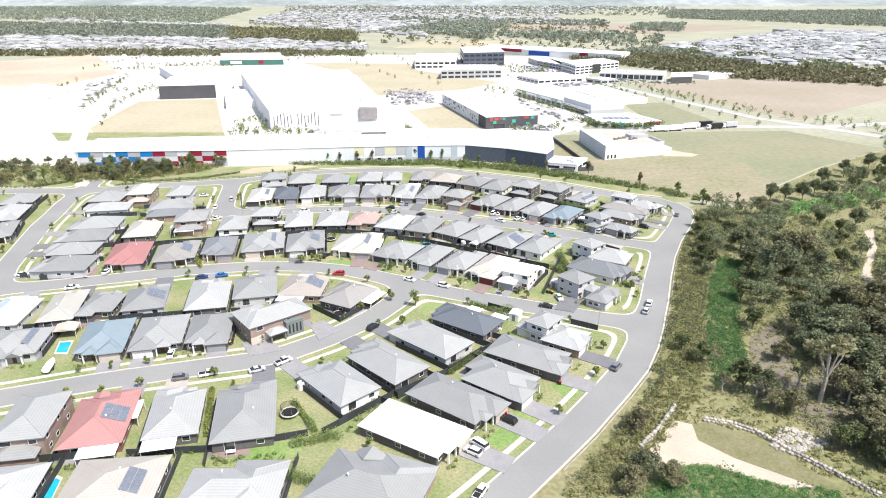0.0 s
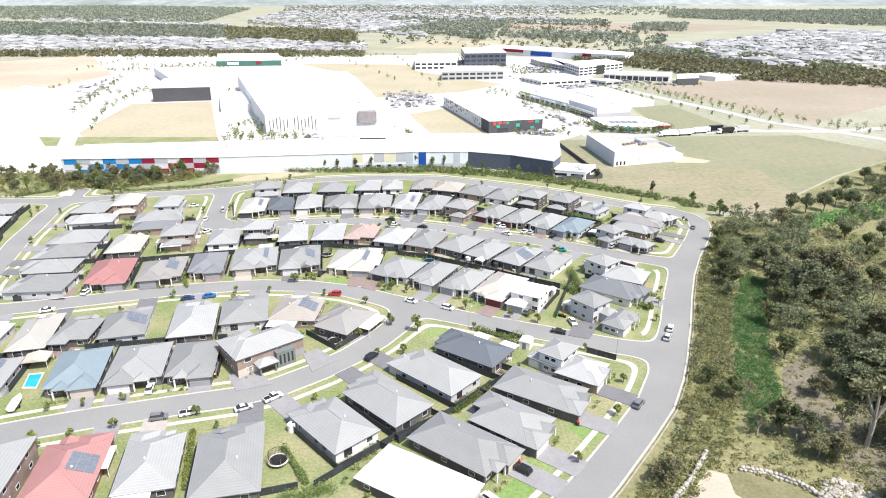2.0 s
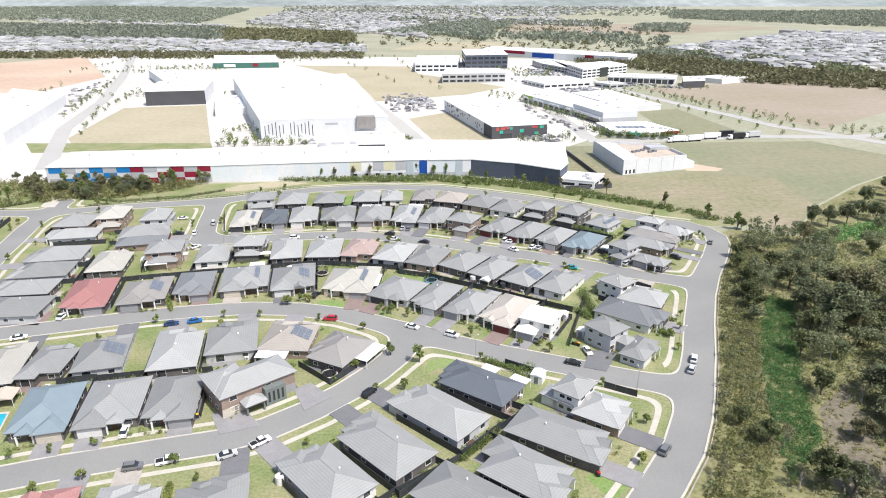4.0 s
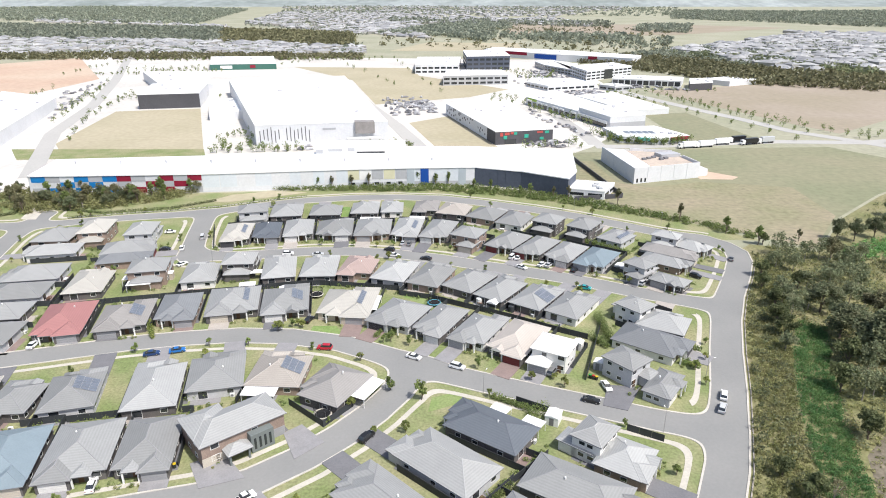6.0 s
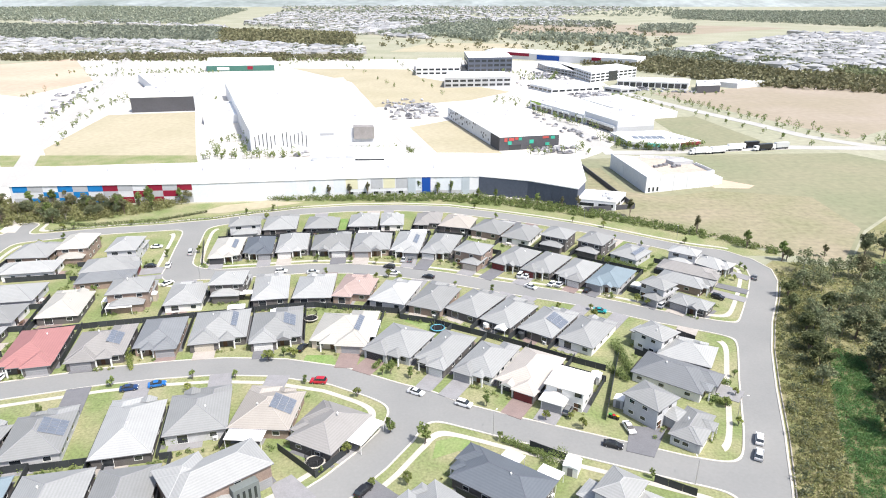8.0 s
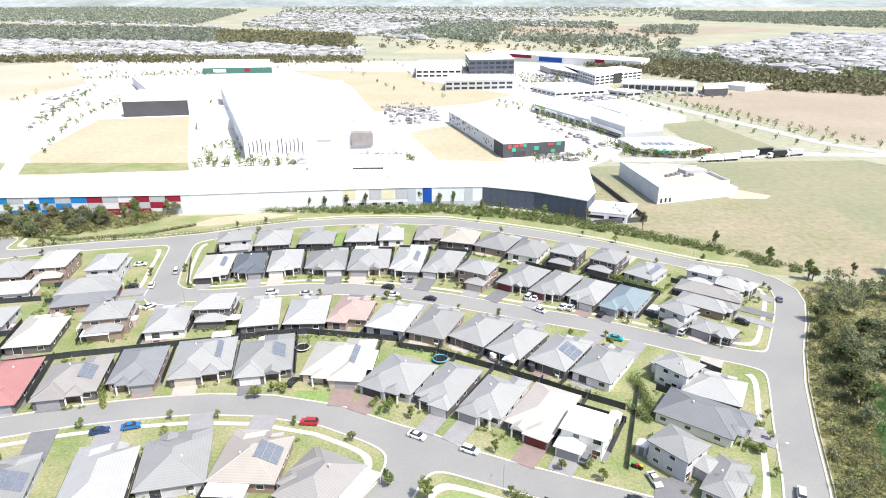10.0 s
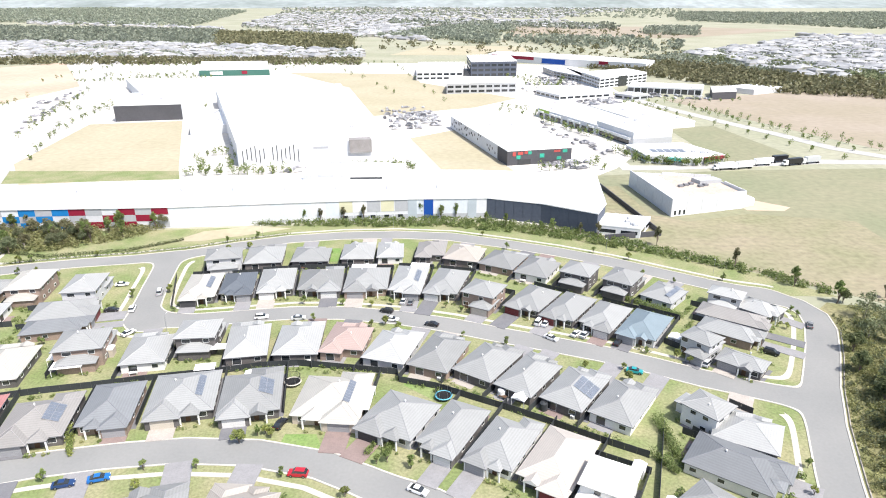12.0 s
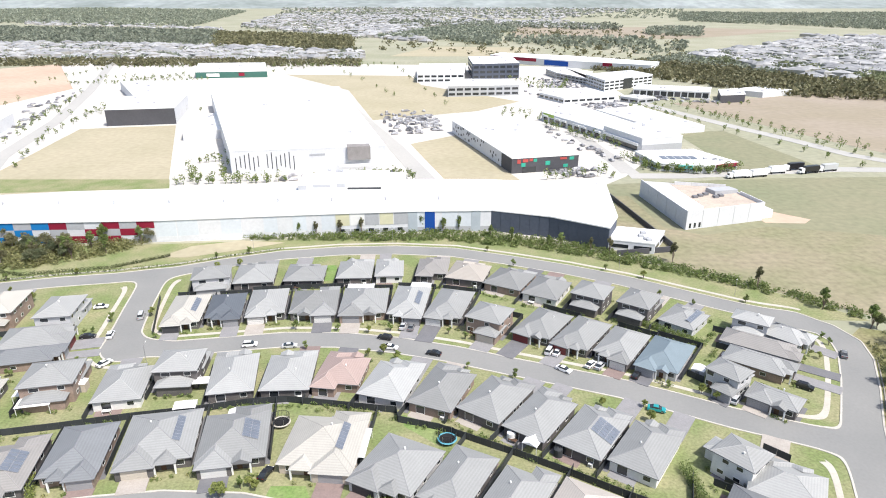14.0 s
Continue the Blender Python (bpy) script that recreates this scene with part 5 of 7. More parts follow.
def car(a, b, colour="white", shape="sedan"):
    """A car pointing from a to b, standing midway."""
    x, y = (a[0] + b[0]) / 2, (a[1] + b[1]) / 2
    ang = math.degrees(math.atan2(b[1] - a[1], b[0] - a[0]))
    word = {"sedan": "sedan", "suv": "four-wheel drive", "ute": "utility with open tray", "van": "van"}[shape]
    top = empty("car", pose(x, y, 0.06 if street_d(x, y) < 0.4 else 0.19, 0, 0, ang), f"{colour} {word} parked at the estate", "car", "parked cars")
    top.matrix_world = top.matrix_world @ Matrix.Scale(0.9, 4)
    side, cab, half = CAR_SHAPES[shape]
    if (shape, colour) not in BODY_ME:
        roof = [(x, z + 0.03) if z > 1.2 else (x, z) for x, z in cab]
        cen = sum(x for x, _ in roof) / 4
        rooftop = [roof[1], roof[2]]
        BODY_ME[shape, colour] = (mesh("body", *profile(side, half, 0.08), PAINT[colour]), mesh("cabin", *profile(cab, half - 0.06, 0.16), GLASS),
                                  mesh("cabin_roof", *box_vf(rooftop[1][0] + 0.1, rooftop[0][0] - 0.05, -half + 0.26, half - 0.26, rooftop[0][1] - 0.06, rooftop[0][1] + 0.04, 0.03), PAINT[colour]))
    body, cabin, lid = BODY_ME[shape, colour]
    part("body", body, top)
    part("cabin", cabin, top, "dark tinted windows")
    part("cabin_roof", lid, top)
    if shape == "ute":
        part("tray", mesh("tray", *box_vf(-2.45, -0.85, -0.72, 0.72, 1.02, 1.115), RUBBER), top, "dark tray bed")
    for wx in (-1.4, 1.4):
        for wy in (-half + 0.08, half - 0.08):
            t = part("wheel", WHEEL[0], top, m=pose(wx, wy, 0.33))
            part("rim", WHEEL[1], t)
    for wy in (-0.62, 0.62):
        part("headlight", mesh("headlight", *box_vf(2.1, 2.28, wy - 0.17, wy + 0.17, 0.62, 0.74), WHITE), top)
        part("tail_light", mesh("tail_light", *box_vf(side[0][0] - 0.03, side[0][0] + 0.1, wy - 0.15, wy + 0.15, 0.74, 0.88), LAMP_R), top)


car((-13.0, 195.2), (-9.2, 193.2), "white")
car((-1.8, 190.4), (1.9, 188.5), "white", "suv")
car((28.9, 175.7), (32.7, 174.2), "black")
car((22.2, 184.5), (24.8, 189.0), "grey", "suv")
car((35.2, 182.8), (36.0, 178.3), "white")
car((-75.5, 196.7), (-71.7, 198.0), "blue")
car((-81.4, 195.2), (-77.9, 196.2), "navy")
car((-33.4, 198.7), (-36.6, 199.0), "red", "suv")
car((-21.0, 159.7), (-18.7, 163.1), "black", "suv")
car((61.6, 175.3), (62.9, 178.2), "white", "suv")
car((59.1, 170.3), (60.7, 173.2), "silver", "suv")
car((-113.3, 198.3), (-113.3, 201.9), "white")
car((-99.0, 267.6), (-100.4, 273.8), "white", "suv")
car((-95.1, 278.6), (-97.1, 285.8), "silver", "van")
car((-20.9, 268.5), (-25.4, 270.1), "black", "suv")
car((-23.4, 264.6), (-19.1, 263.6), "white")
car((-7.4, 260.2), (-11.7, 261.7), "black")
car((-18.9, 273.3), (-18.2, 278.0), "silver")
car((-16.5, 272.7), (-15.9, 277.3), "grey")
car((19.7, 259.0), (22.8, 264.9), "white", "van")
car((21.9, 259.0), (24.4, 263.4), "white")
car((21.9, 254.4), (25.0, 251.7), "white")
car((29.3, 253.6), (32.1, 256.8), "white")
car((31.6, 252.8), (34.3, 256.3), "silver")
car((39.7, 248.4), (42.5, 252.3), "black")
car((40.1, 236.7), (43.4, 235.5), "teal")
car((59.3, 237.4), (63.2, 241.9), "silver", "suv")
car((79.2, 246.0), (81.4, 244.3), "black", "suv")
car((97.0, 257.4), (100.1, 263.5), "grey")
car((-42.9, 212.3), (-41.5, 216.9), "black")
car((-61.3, 265.1), (-57.6, 265.7), "white", "suv")
car((-112.3, 287.7), (-109.2, 288.4), "white")
car((-107.1, 269.4), (-103.8, 270.0), "black")
car((-94.9, 254.3), (-93.3, 257.0), "white")
car((-50.4, 264.5), (-46.7, 265.1), "silver")
car((-70.4, 144.6), (-71.4, 149.2), "white")
car((-60.1, 136.9), (-55.9, 138.6), "white", "ute")
car((-66.0, 135.3), (-62.3, 136.2), "grey", "suv")
car((-48.0, 138.6), (-45.0, 140.2), "silver")
car((-42.3, 142.0), (-39.2, 144.8), "white", "ute")
car((42.2, 139.4), (44.6, 142.6), "grey", "suv")
car((-142.8, 197.3), (-137.7, 198.2), "white")
car((9.0, 109.1), (5.9, 112.2), "white", "van")
car((7.7, 107.3), (4.4, 109.6), "white", "suv")
car((15.7, 117.9), (12.9, 120.1), "black", "suv")
car((-119.8, 187.0), (-116.8, 188.4), "white")
car((6.2, 95.6), (7.7, 98.3), "white", "ute")


def boat(a, b):
    x, y = (a[0] + b[0]) / 2, (a[1] + b[1]) / 2
    top = empty("boat", pose(x, y, 0.18, 0, 0, math.degrees(math.atan2(b[1] - a[1], b[0] - a[0]))), "white covered boat on a trailer in a driveway", "boat")
    v, f = [], []
    for i, (bx, hw) in enumerate(((-3.0, 1.0), (-1, 1.1), (1.2, 1.0), (2.4, 0.6), (3.2, 0.05))):
        v += [(bx, -hw * 0.6, 0.5), (bx, hw * 0.6, 0.5), (bx, hw, 1.2), (bx, 0, 1.75 - 0.1 * i), (bx, -hw, 1.2)]
        if i:
            k = 5 * i
            f += [(k - 5 + q, k - 5 + (q + 1) % 5, k + (q + 1) % 5, k + q) for q in range(5)]
    f.append((0, 1, 2, 3, 4))
    part("hull_cover", mesh("hull_cover", v, f, WHITE), top)
    part("trailer", mesh("trailer", *join(box_vf(-3, 3.8, -0.08, 0.08, 0.42, 0.5), box_vf(-1.4, -0.6, -1.0, 1.0, 0.4, 0.48)), RIM), top)
    for s in (-1, 1):
        part("wheel", WHEEL[0], top, m=pose(-1.0, s * 1.0, 0.33))


boat((-97.9, 136.8), (-99.8, 144.7))


def truck(a, b, colour):
    x, y = (a[0] + b[0]) / 2, (a[1] + b[1]) / 2
    top = empty("truck", pose(x, y, 0.08, 0, 0, math.degrees(math.atan2(b[1] - a[1], b[0] - a[0]))), f"{colour} articulated truck parked on the service road", "truck", "parked trucks")
    part("trailer", mesh("trailer", *box_vf(-6, 3.2, -1.25, 1.25, 1.1, 4.0, 0.08), PAINT[colour]), top)
    part("cab", mesh("cab", *join(box_vf(3.6, 5.6, -1.2, 1.2, 0.7, 3.2, 0.2), box_vf(5.6, 6.4, -1.0, 1.0, 0.7, 1.8, 0.2)), PAINT["white"]), top)
    part("windscreen", mesh("windscreen", *box_vf(5.55, 5.63, -1.0, 1.0, 1.9, 2.7), GLASS), top)
    part("chassis", mesh("chassis", *box_vf(-5.8, 6, -0.5, 0.5, 0.75, 1.12), RUBBER), top)
    for wx in (-5, -3.8, 2.6, 5.2):
        for s in (-1, 1):
            part("wheel", WHEEL[0], top, m=Matrix.LocRotScale((wx, s * 1.05, 0.5), None, (1.5, 1.5, 1.5)))


truck((152.8, 438.7), (136.9, 435.4), "white")
truck((162.1, 441.0), (148.8, 437.6), "white")
truck((176.4, 447.8), (159.8, 444.3), "white")
truck((187.6, 455.0), (175.1, 451.3), "black")
truck((193.5, 449.0), (179.1, 444.4), "black")
truck((204.6, 452.6), (192.0, 449.0), "silver")


# ---- yard things ----
def trampoline(x, y, label):
    top = empty("trampoline", pose(x, y, 0.05), label, "trampoline", "trampolines")
    n, r = 20, 1.9
    ring = join(*[beam((r * math.cos(i * 2 * math.pi / n), r * math.sin(i * 2 * math.pi / n), 0.85), (r * math.cos((i + 1) * 2 * math.pi / n), r * math.sin((i + 1) * 2 * math.pi / n), 0.85), 0.22, 0.05) for i in range(n)])
    part("pad", mesh("pad", *ring, RIM_BLUE if "blue" in label else FOOTPATH), top)
    part("mat", mesh("mat", *tube((0, 0, 0.8), (0, 0, 0.83), 1.8, 1.8, 20), RUBBER), top)
    for i in range(6):
        c, s = math.cos(i * math.pi / 3), math.sin(i * math.pi / 3)
        part("pole", mesh("pole", *tube((r * c, r * s, 0), (r * c, r * s, 2.5), 0.03, 0.03, 6), RIM), top)
    hoop = join(*[tube((r * math.cos(i * 2 * math.pi / n), r * math.sin(i * 2 * math.pi / n), 2.5), (r * math.cos((i + 1) * 2 * math.pi / n), r * math.sin((i + 1) * 2 * math.pi / n), 2.5), 0.05, 0.05, 5) for i in range(n)])
    part("hoop", mesh("hoop", *hoop, RUBBER), top)
    net = join(*[tube((1.86 * math.cos(i * 0.157), 1.86 * math.sin(i * 0.157), 0.85), (1.86 * math.cos(i * 0.157), 1.86 * math.sin(i * 0.157), 2.5), 0.025, 0.025, 4) for i in range(40)])
    part("net", mesh("net", *net, RUBBER), top, "black safety net")


RIM_BLUE = surf("trampoline_blue", (0.12, 0.38, 0.48), 0.6, 0.06)
trampoline(-6.2, 225.2, "round trampoline with blue rim on a lawn")
trampoline(-42.9, 231.0, "round black trampoline on a back lawn")
trampoline(-30.5, 169.3, "round trampoline beside a charcoal fence")
trampoline(-34.4, 121.5, "round black trampoline in a back yard")


def pool(pts, label):
    cx, cy = sum(p[0] for p in pts) / 4, sum(p[1] for p in pts) / 4
    top = empty("pool", pose(cx, cy, 0), label, "pool")
    grow = lambda k, z: [(k * (p[0] - cx), k * (p[1] - cy), z) for p in pts]
    part("coping", mesh("coping", grow(1.0, 0.16) + grow(1.28, 0.16) + grow(1.28, 0), [(i, (i + 1) % 4, 4 + (i + 1) % 4, 4 + i) for i in range(4)] + [(4 + i, 4 + (i + 1) % 4, 8 + (i + 1) % 4, 8 + i) for i in range(4)], FOOTPATH), top)
    part("water", mesh("water", grow(1.02, 0.1), [(0, 1, 2, 3)], WATER), top, "clear turquoise pool water")


pool([(-75.5, 101.1), (-74.3, 100.5), (-73.1, 94.7), (-76.1, 95.5)], "turquoise rectangular pool in a back yard")
pool([(-103.4, 153.5), (-100.6, 154.0), (-98.9, 148.4), (-101.7, 148.4)], "turquoise pool beside a paved edge")


def shelter(x, y, rz, w, l, mat, label, h=2.4, gable=True):
    top = empty("shelter", pose(x, y, 0.03, 0, 0, rz), label, "shelter")
    k = 0.7 if gable else 0.12
    part("cover", mesh("cover", [(-w / 2, -l / 2, h), (w / 2, -l / 2, h), (w / 2, l / 2, h), (-w / 2, l / 2, h), (0, -l / 2, h + k), (0, l / 2, h + k)],
                       [(0, 4, 5, 3), (4, 1, 2, 5), (0, 1, 4), (2, 3, 5), (0, 3, 2, 1)], mat), top)
    for sx in (-1, 1):
        for sy in (-1, 1):
            part("post", mesh("post", *box_vf(-0.05, 0.05, -0.05, 0.05, 0, h), WHITE), top, m=pose(sx * (w / 2 - 0.15), sy * (l / 2 - 0.15), 0))


shelter(11.5, 222.4, -30, 3.4, 3.4, WHITE, "white pitched gazebo on a back lawn")
shelter(-103.7, 158.0, 12, 6.0, 5.0, WALL["beige"], "cream gabled cabana beside the pool")
shelter(-102.8, 240.4, 10, 8.5, 3.6, WHITE, "white gabled patio cover behind a house")
shelter(-65.6, 244.9, 8, 6.0, 3.0, METAL_W, "striped translucent patio cover", gable=False)
shelter(-69.6, 120.0, 12, 5.5, 7.0, METAL_W, "pale metal carport beside the red-roofed house", gable=False)
shelter(-65.5, 235.1, 10, 5.0, 3.2, WALL["white"], "white patio cover behind a house", gable=False)
shelter(-25.1, 222.0, -4, 5.2, 9.5, METAL_W, "white flat patio cover beside the cream-roofed house", gable=False)
shelter(9.1, 168.9, 55, 3.4, 4.2, METAL_W, "white patio sheet beside the slate-roofed house", gable=False)
shelter(15.8, 164.1, 55, 3.6, 4.6, METAL_W, "white patio cover at the slate-roofed house", gable=False)
shelter(-74.1, 163.0, 12, 4.2, 4.6, METAL_W, "white patio cover behind a grey-roofed house", gable=False)
shelter(-24.7, 179.1, 62, 3.6, 9.0, METAL_W, "long white patio cover beside a fence", gable=False)


def shed(x, y, rz, w, l, mat, label, h=2.2):
    top = empty("shed", pose(x, y, 0.03, 0, 0, rz), label, "shed", "garden sheds")
    part("wall", mesh("wall", *box_vf(-w / 2, w / 2, -l / 2, l / 2, 0, h), mat), top)
    part("roof", mesh("roof", [(-w / 2 - .1, -l / 2 - .1, h), (w / 2 + .1, -l / 2 - .1, h), (w / 2 + .1, l / 2 + .1, h), (-w / 2 - .1, l / 2 + .1, h), (0, -l / 2 - .1, h + .4), (0, l / 2 + .1, h + .4)],
                      [(0, 4, 5, 3), (4, 1, 2, 5), (0, 1, 4), (2, 3, 5), (0, 3, 2, 1)], METAL_W), top)
    part("door", mesh("door", *box_vf(-0.5, 0.5, -l / 2 - 0.04, -l / 2 + 0.02, 0.05, 1.9), GUTTER), top)


shed(20.8, 167.5, -25, 3.0, 3.4, WHITE, "white garden shed beside a fence")
shed(32.4, 199.2, -30, 2.4, 2.4, WALL["white"], "small pale garden shed in a back yard")
shed(-53.5, 232.5, 8, 2.6, 2.4, WHITE, "small white garden shed")
shed(-94.3, 244.6, 8, 3.0, 2.6, WALL["beige"], "cream garden shed on a lawn")
shed(56.7, 251.0, -35, 3.0, 3.0, WALL["pale"], "pale garden shed beside a house")
shed(35.7, 189.4, -30, 2.2, 2.2, WALL["pale"], "small grey garden shed")
def water_tank(x, y, mat, label):
    top = empty("water_tank", pose(x, y, 0.03), label, "water tank", "water tanks")
    rings = [tube((0, 0, 0.36 * k), (0, 0, 0.36 * k + 0.32), 0.95, 0.95, 18) for k in range(5)] + [tube((0, 0, 0.3 + 0.36 * k), (0, 0, 0.38 + 0.36 * k), 0.91, 0.91, 18) for k in range(5)]
    part("barrel", mesh("barrel", *join(*rings), mat), top)
    part("dome", mesh("dome", *tube((0, 0, 1.76), (0, 0, 2.05), 0.95, 0.3, 18), mat), top)
    part("inlet", mesh("inlet", *tube((0.3, 0, 1.95), (0.3, 0, 2.15), 0.2, 0.2, 10), RUBBER), top)


water_tank(16.7, 220.7, FENCE, "dark grey corrugated water tank in a back yard")
water_tank(7.5, 226.0, WHITE, "white plastic water tank behind a house")
water_tank(-33.9, 131.9, WHITE, "white plastic water tank beside a brick wall")
water_tank(-13.8, 138.9, WALL["pale"], "pale grey water tank at a fence corner")


def air_conditioner(x, y, rz):
    top = empty("air_conditioner", pose(x, y, 0.03, 0, 0, rz), "white outdoor air conditioner beside a house wall", "air conditioner", "air conditioners")
    part("case", mesh("case", *box_vf(-0.5, 0.5, -0.2, 0.2, 0.1, 0.95, 0.03), WHITE), top)
    part("grille", mesh("grille", *tube((-0.1, -0.22, 0.52), (-0.1, -0.19, 0.52), 0.33, 0.33, 14), GUTTER), top)
    part("foot", mesh("foot", *box_vf(-0.45, 0.45, -0.15, 0.15, 0, 0.1), RUBBER), top)


def outdoor_table(x, y, rz, mat):
    top = empty("outdoor_table", pose(x, y, 0.07, 0, 0, rz), "outdoor dining table on a paved terrace", "table", "terrace tables")
    part("tabletop", mesh("tabletop", *box_vf(-0.95, 0.95, -0.5, 0.5, 0.7, 0.76, 0.01), mat), top)
    for sx in (-0.85, 0.85):
        for sy in (-0.4, 0.4):
            part("leg", mesh("leg", *box_vf(-0.04, 0.04, -0.04, 0.04, 0, 0.7), mat), top, m=pose(sx, sy, 0))


YARDS = random.Random(77)
for lot in LOTS[::3]:
    m = pose(lot[0], lot[1], 0, 0, 0, lot[2])
    p = m @ Vector((lot[3] * 0.18, lot[4] / 2 + 0.55, 0))
    if street_d(p.x, p.y) > 2 and not any(inside(p.x, p.y, q, 0.5) for q in LOTS):
        outdoor_table(p.x, p.y, lot[2], YARDS.choice((TIMBER, WHITE, GUTTER)))
for lot in LOTS[1::3]:
    p = pose(lot[0], lot[1], 0, 0, 0, lot[2]) @ Vector((-lot[3] * 0.3, lot[4] / 2 - 0.1, 0))
    if street_d(p.x, p.y) > 2 and not any(inside(p.x, p.y, q, 0.2) for q in LOTS):
        air_conditioner(p.x, p.y, lot[2] + 180)
BIN = [mesh("bin_body", *box_vf(-0.28, 0.28, -0.3, 0.3, 0, 0.95), surf("bin_dark", (0.03, 0.035, 0.03), 0.6)), [mesh("lid", *box_vf(-0.3, 0.3, -0.34, 0.34, 0.95, 1.05, 0.03), surf("bin_lid_" + k, c, 0.5)) for k, c in
       (("red", (0.45, 0.02, 0.02)), ("yellow", (0.6, 0.42, 0.02)), ("green", (0.03, 0.3, 0.06)))]]


def wheelie_bin(x, y, k):
    top = empty("wheelie_bin", pose(x, y, 0.05, 0, 0, k * 25), ("red", "yellow", "green")[k] + "-lidded dark wheelie bin beside a house", "bin", "wheelie bins")
    part("bin_body", BIN[0], top)
    part("lid", BIN[1][k], top)


for k, (bx, by) in enumerate([(28.1, 133.7), (24.0, 136.8), (32.6, 184.9), (33.3, 184.5), (34.0, 184.1), (13.1, 121.7), (13.9, 121.2), (-57.2, 152.6), (-83.4, 145.6)]):
    wheelie_bin(bx, by, k % 3)


def street_lamp(x, y, rz):
    top = empty("street_lamp", pose(x, y, 0.05, 0, 0, rz), "slender grey steel street lamp on the verge", "street lamp", "street lamps")
    part("pole", mesh("pole", *tube((0, 0, 0), (0, 0, 5.6), 0.06, 0.04), RIM), top)
    part("arm", mesh("arm", *tube((0, 0, 5.5), (1.2, 0, 5.8), 0.03, 0.03, 6), RIM), top)
    part("lamp_head", mesh("lamp_head", *box_vf(1.1, 1.7, -0.1, 0.1, 5.74, 5.86, 0.03), WHITE), top)


street_lamp(44.0, 163.7, 90)
street_lamp(6.0, 178.7, 60)
street_lamp(-26.4, 343.6, -90)
street_lamp(-76.3, 332.0, -90)
street_lamp(53.6, 317.6, -120)
street_lamp(85.3, 297.7, -120)
street_lamp(-83.5, 256.2, 90)
street_lamp(61.1, 184.9, 0)


# ---- industrial estate ----
def slab(name, parent, pts, z0, z1, mat, label=""):
    """An upright prism over a ground outline."""
    area = sum(pts[i][0] * pts[(i + 1) % len(pts)][1] - pts[(i + 1) % len(pts)][0] * pts[i][1] for i in range(len(pts)))
    pts = list(pts) if area > 0 else list(pts)[::-1]
    n = len(pts)
    v = [(x, y, z0) for x, y in pts] + [(x, y, z1) for x, y in pts]
    f = [tuple(range(n))[::-1], tuple(range(n, 2 * n))] + [(i, (i + 1) % n, (i + 1) % n + n, i + n) for i in range(n)]
    return part(name, mesh(name, v, f, mat), parent, label)


def panel(name, parent, a, b, t0, t1, z0, z1, mat, out=0.08, label=""):
    """A facade panel between two shares of the wall from a to b (outside to its right)."""
    a, b = Vector(a), Vector(b)
    d = (b - a).normalized()
    nrm = Vector((d.y, -d.x))
    p, q = a.lerp(b, t0), a.lerp(b, t1)
    v = []
    for z in (z0, z1):
        v += [(p.x - nrm.x * 0.1, p.y - nrm.y * 0.1, z), (q.x - nrm.x * 0.1, q.y - nrm.y * 0.1, z), (q.x + nrm.x * out, q.y + nrm.y * out, z), (p.x + nrm.x * out, p.y + nrm.y * out, z)]
    return part(name, mesh(name, v, [(0, 1, 2, 3), (7, 6, 5, 4), (3, 2, 6, 7), (1, 0, 4, 5), (0, 3, 7, 4), (2, 1, 5, 6)], mat), parent, label)


def shrink(pts, k):
    cx, cy = sum(p[0] for p in pts) / len(pts), sum(p[1] for p in pts) / len(pts)
    out = []
    for x, y in pts:
        d = Vector((cx - x, cy - y))
        d = d.normalized() * k
        out.append((x + d.x, y + d.y))
    return out


def factory(pts, h, wall, label, category="warehouse", roof=METAL_W, bands=0, windows=WHITE, deck=0.5, group="estate warehouses", base=None):
    """A large flat-roofed building: walls, recessed roof sheet, parapet, rooftop vents, window bands."""
    top = empty("warehouse" if category == "warehouse" else category.replace(" ", "_"), pose(0, 0, 0), label, category, group)
    slab("wall", top, pts, 0, h - deck, wall)
    slab("roof", top, shrink(pts, -0.15), h - deck, h, roof, "pale sheet-metal roof")
    n = len(pts)
    area = sum(pts[i][0] * pts[(i + 1) % n][1] - pts[(i + 1) % n][0] * pts[i][1] for i in range(n))
    q = list(pts) if area > 0 else list(pts)[::-1]
    rng = random.Random(int(pts[0][0] * 7 + pts[0][1]))
    for k in range(bands):
        z = 1.2 + k * (h - 1.5) / bands
        for i in range(n):
            a, b = q[i], q[(i + 1) % n]
            cols = max(2, int(math.hypot(b[0] - a[0], b[1] - a[1]) / 7))
            for c in range(cols):
                if cols <= 16:
                    panel("window", top, a, b, (c + 0.12) / cols, (c + 0.88) / cols, z, z + (h - 1.5) / bands * 0.5, GLASS)
    c = Vector((sum(p[0] for p in pts) / n, sum(p[1] for p in pts) / n))
    for _ in range(4):
        p = c.lerp(Vector(rng.choice(q)), rng.uniform(0.2, 0.7))
        part("roof_vent", mesh("roof_vent", *box_vf(p.x - 0.9, p.x + 0.9, p.y - 0.9, p.y + 0.9, h - 0.02, h + 0.9, 0.1), PANEL_G), top)
    return top


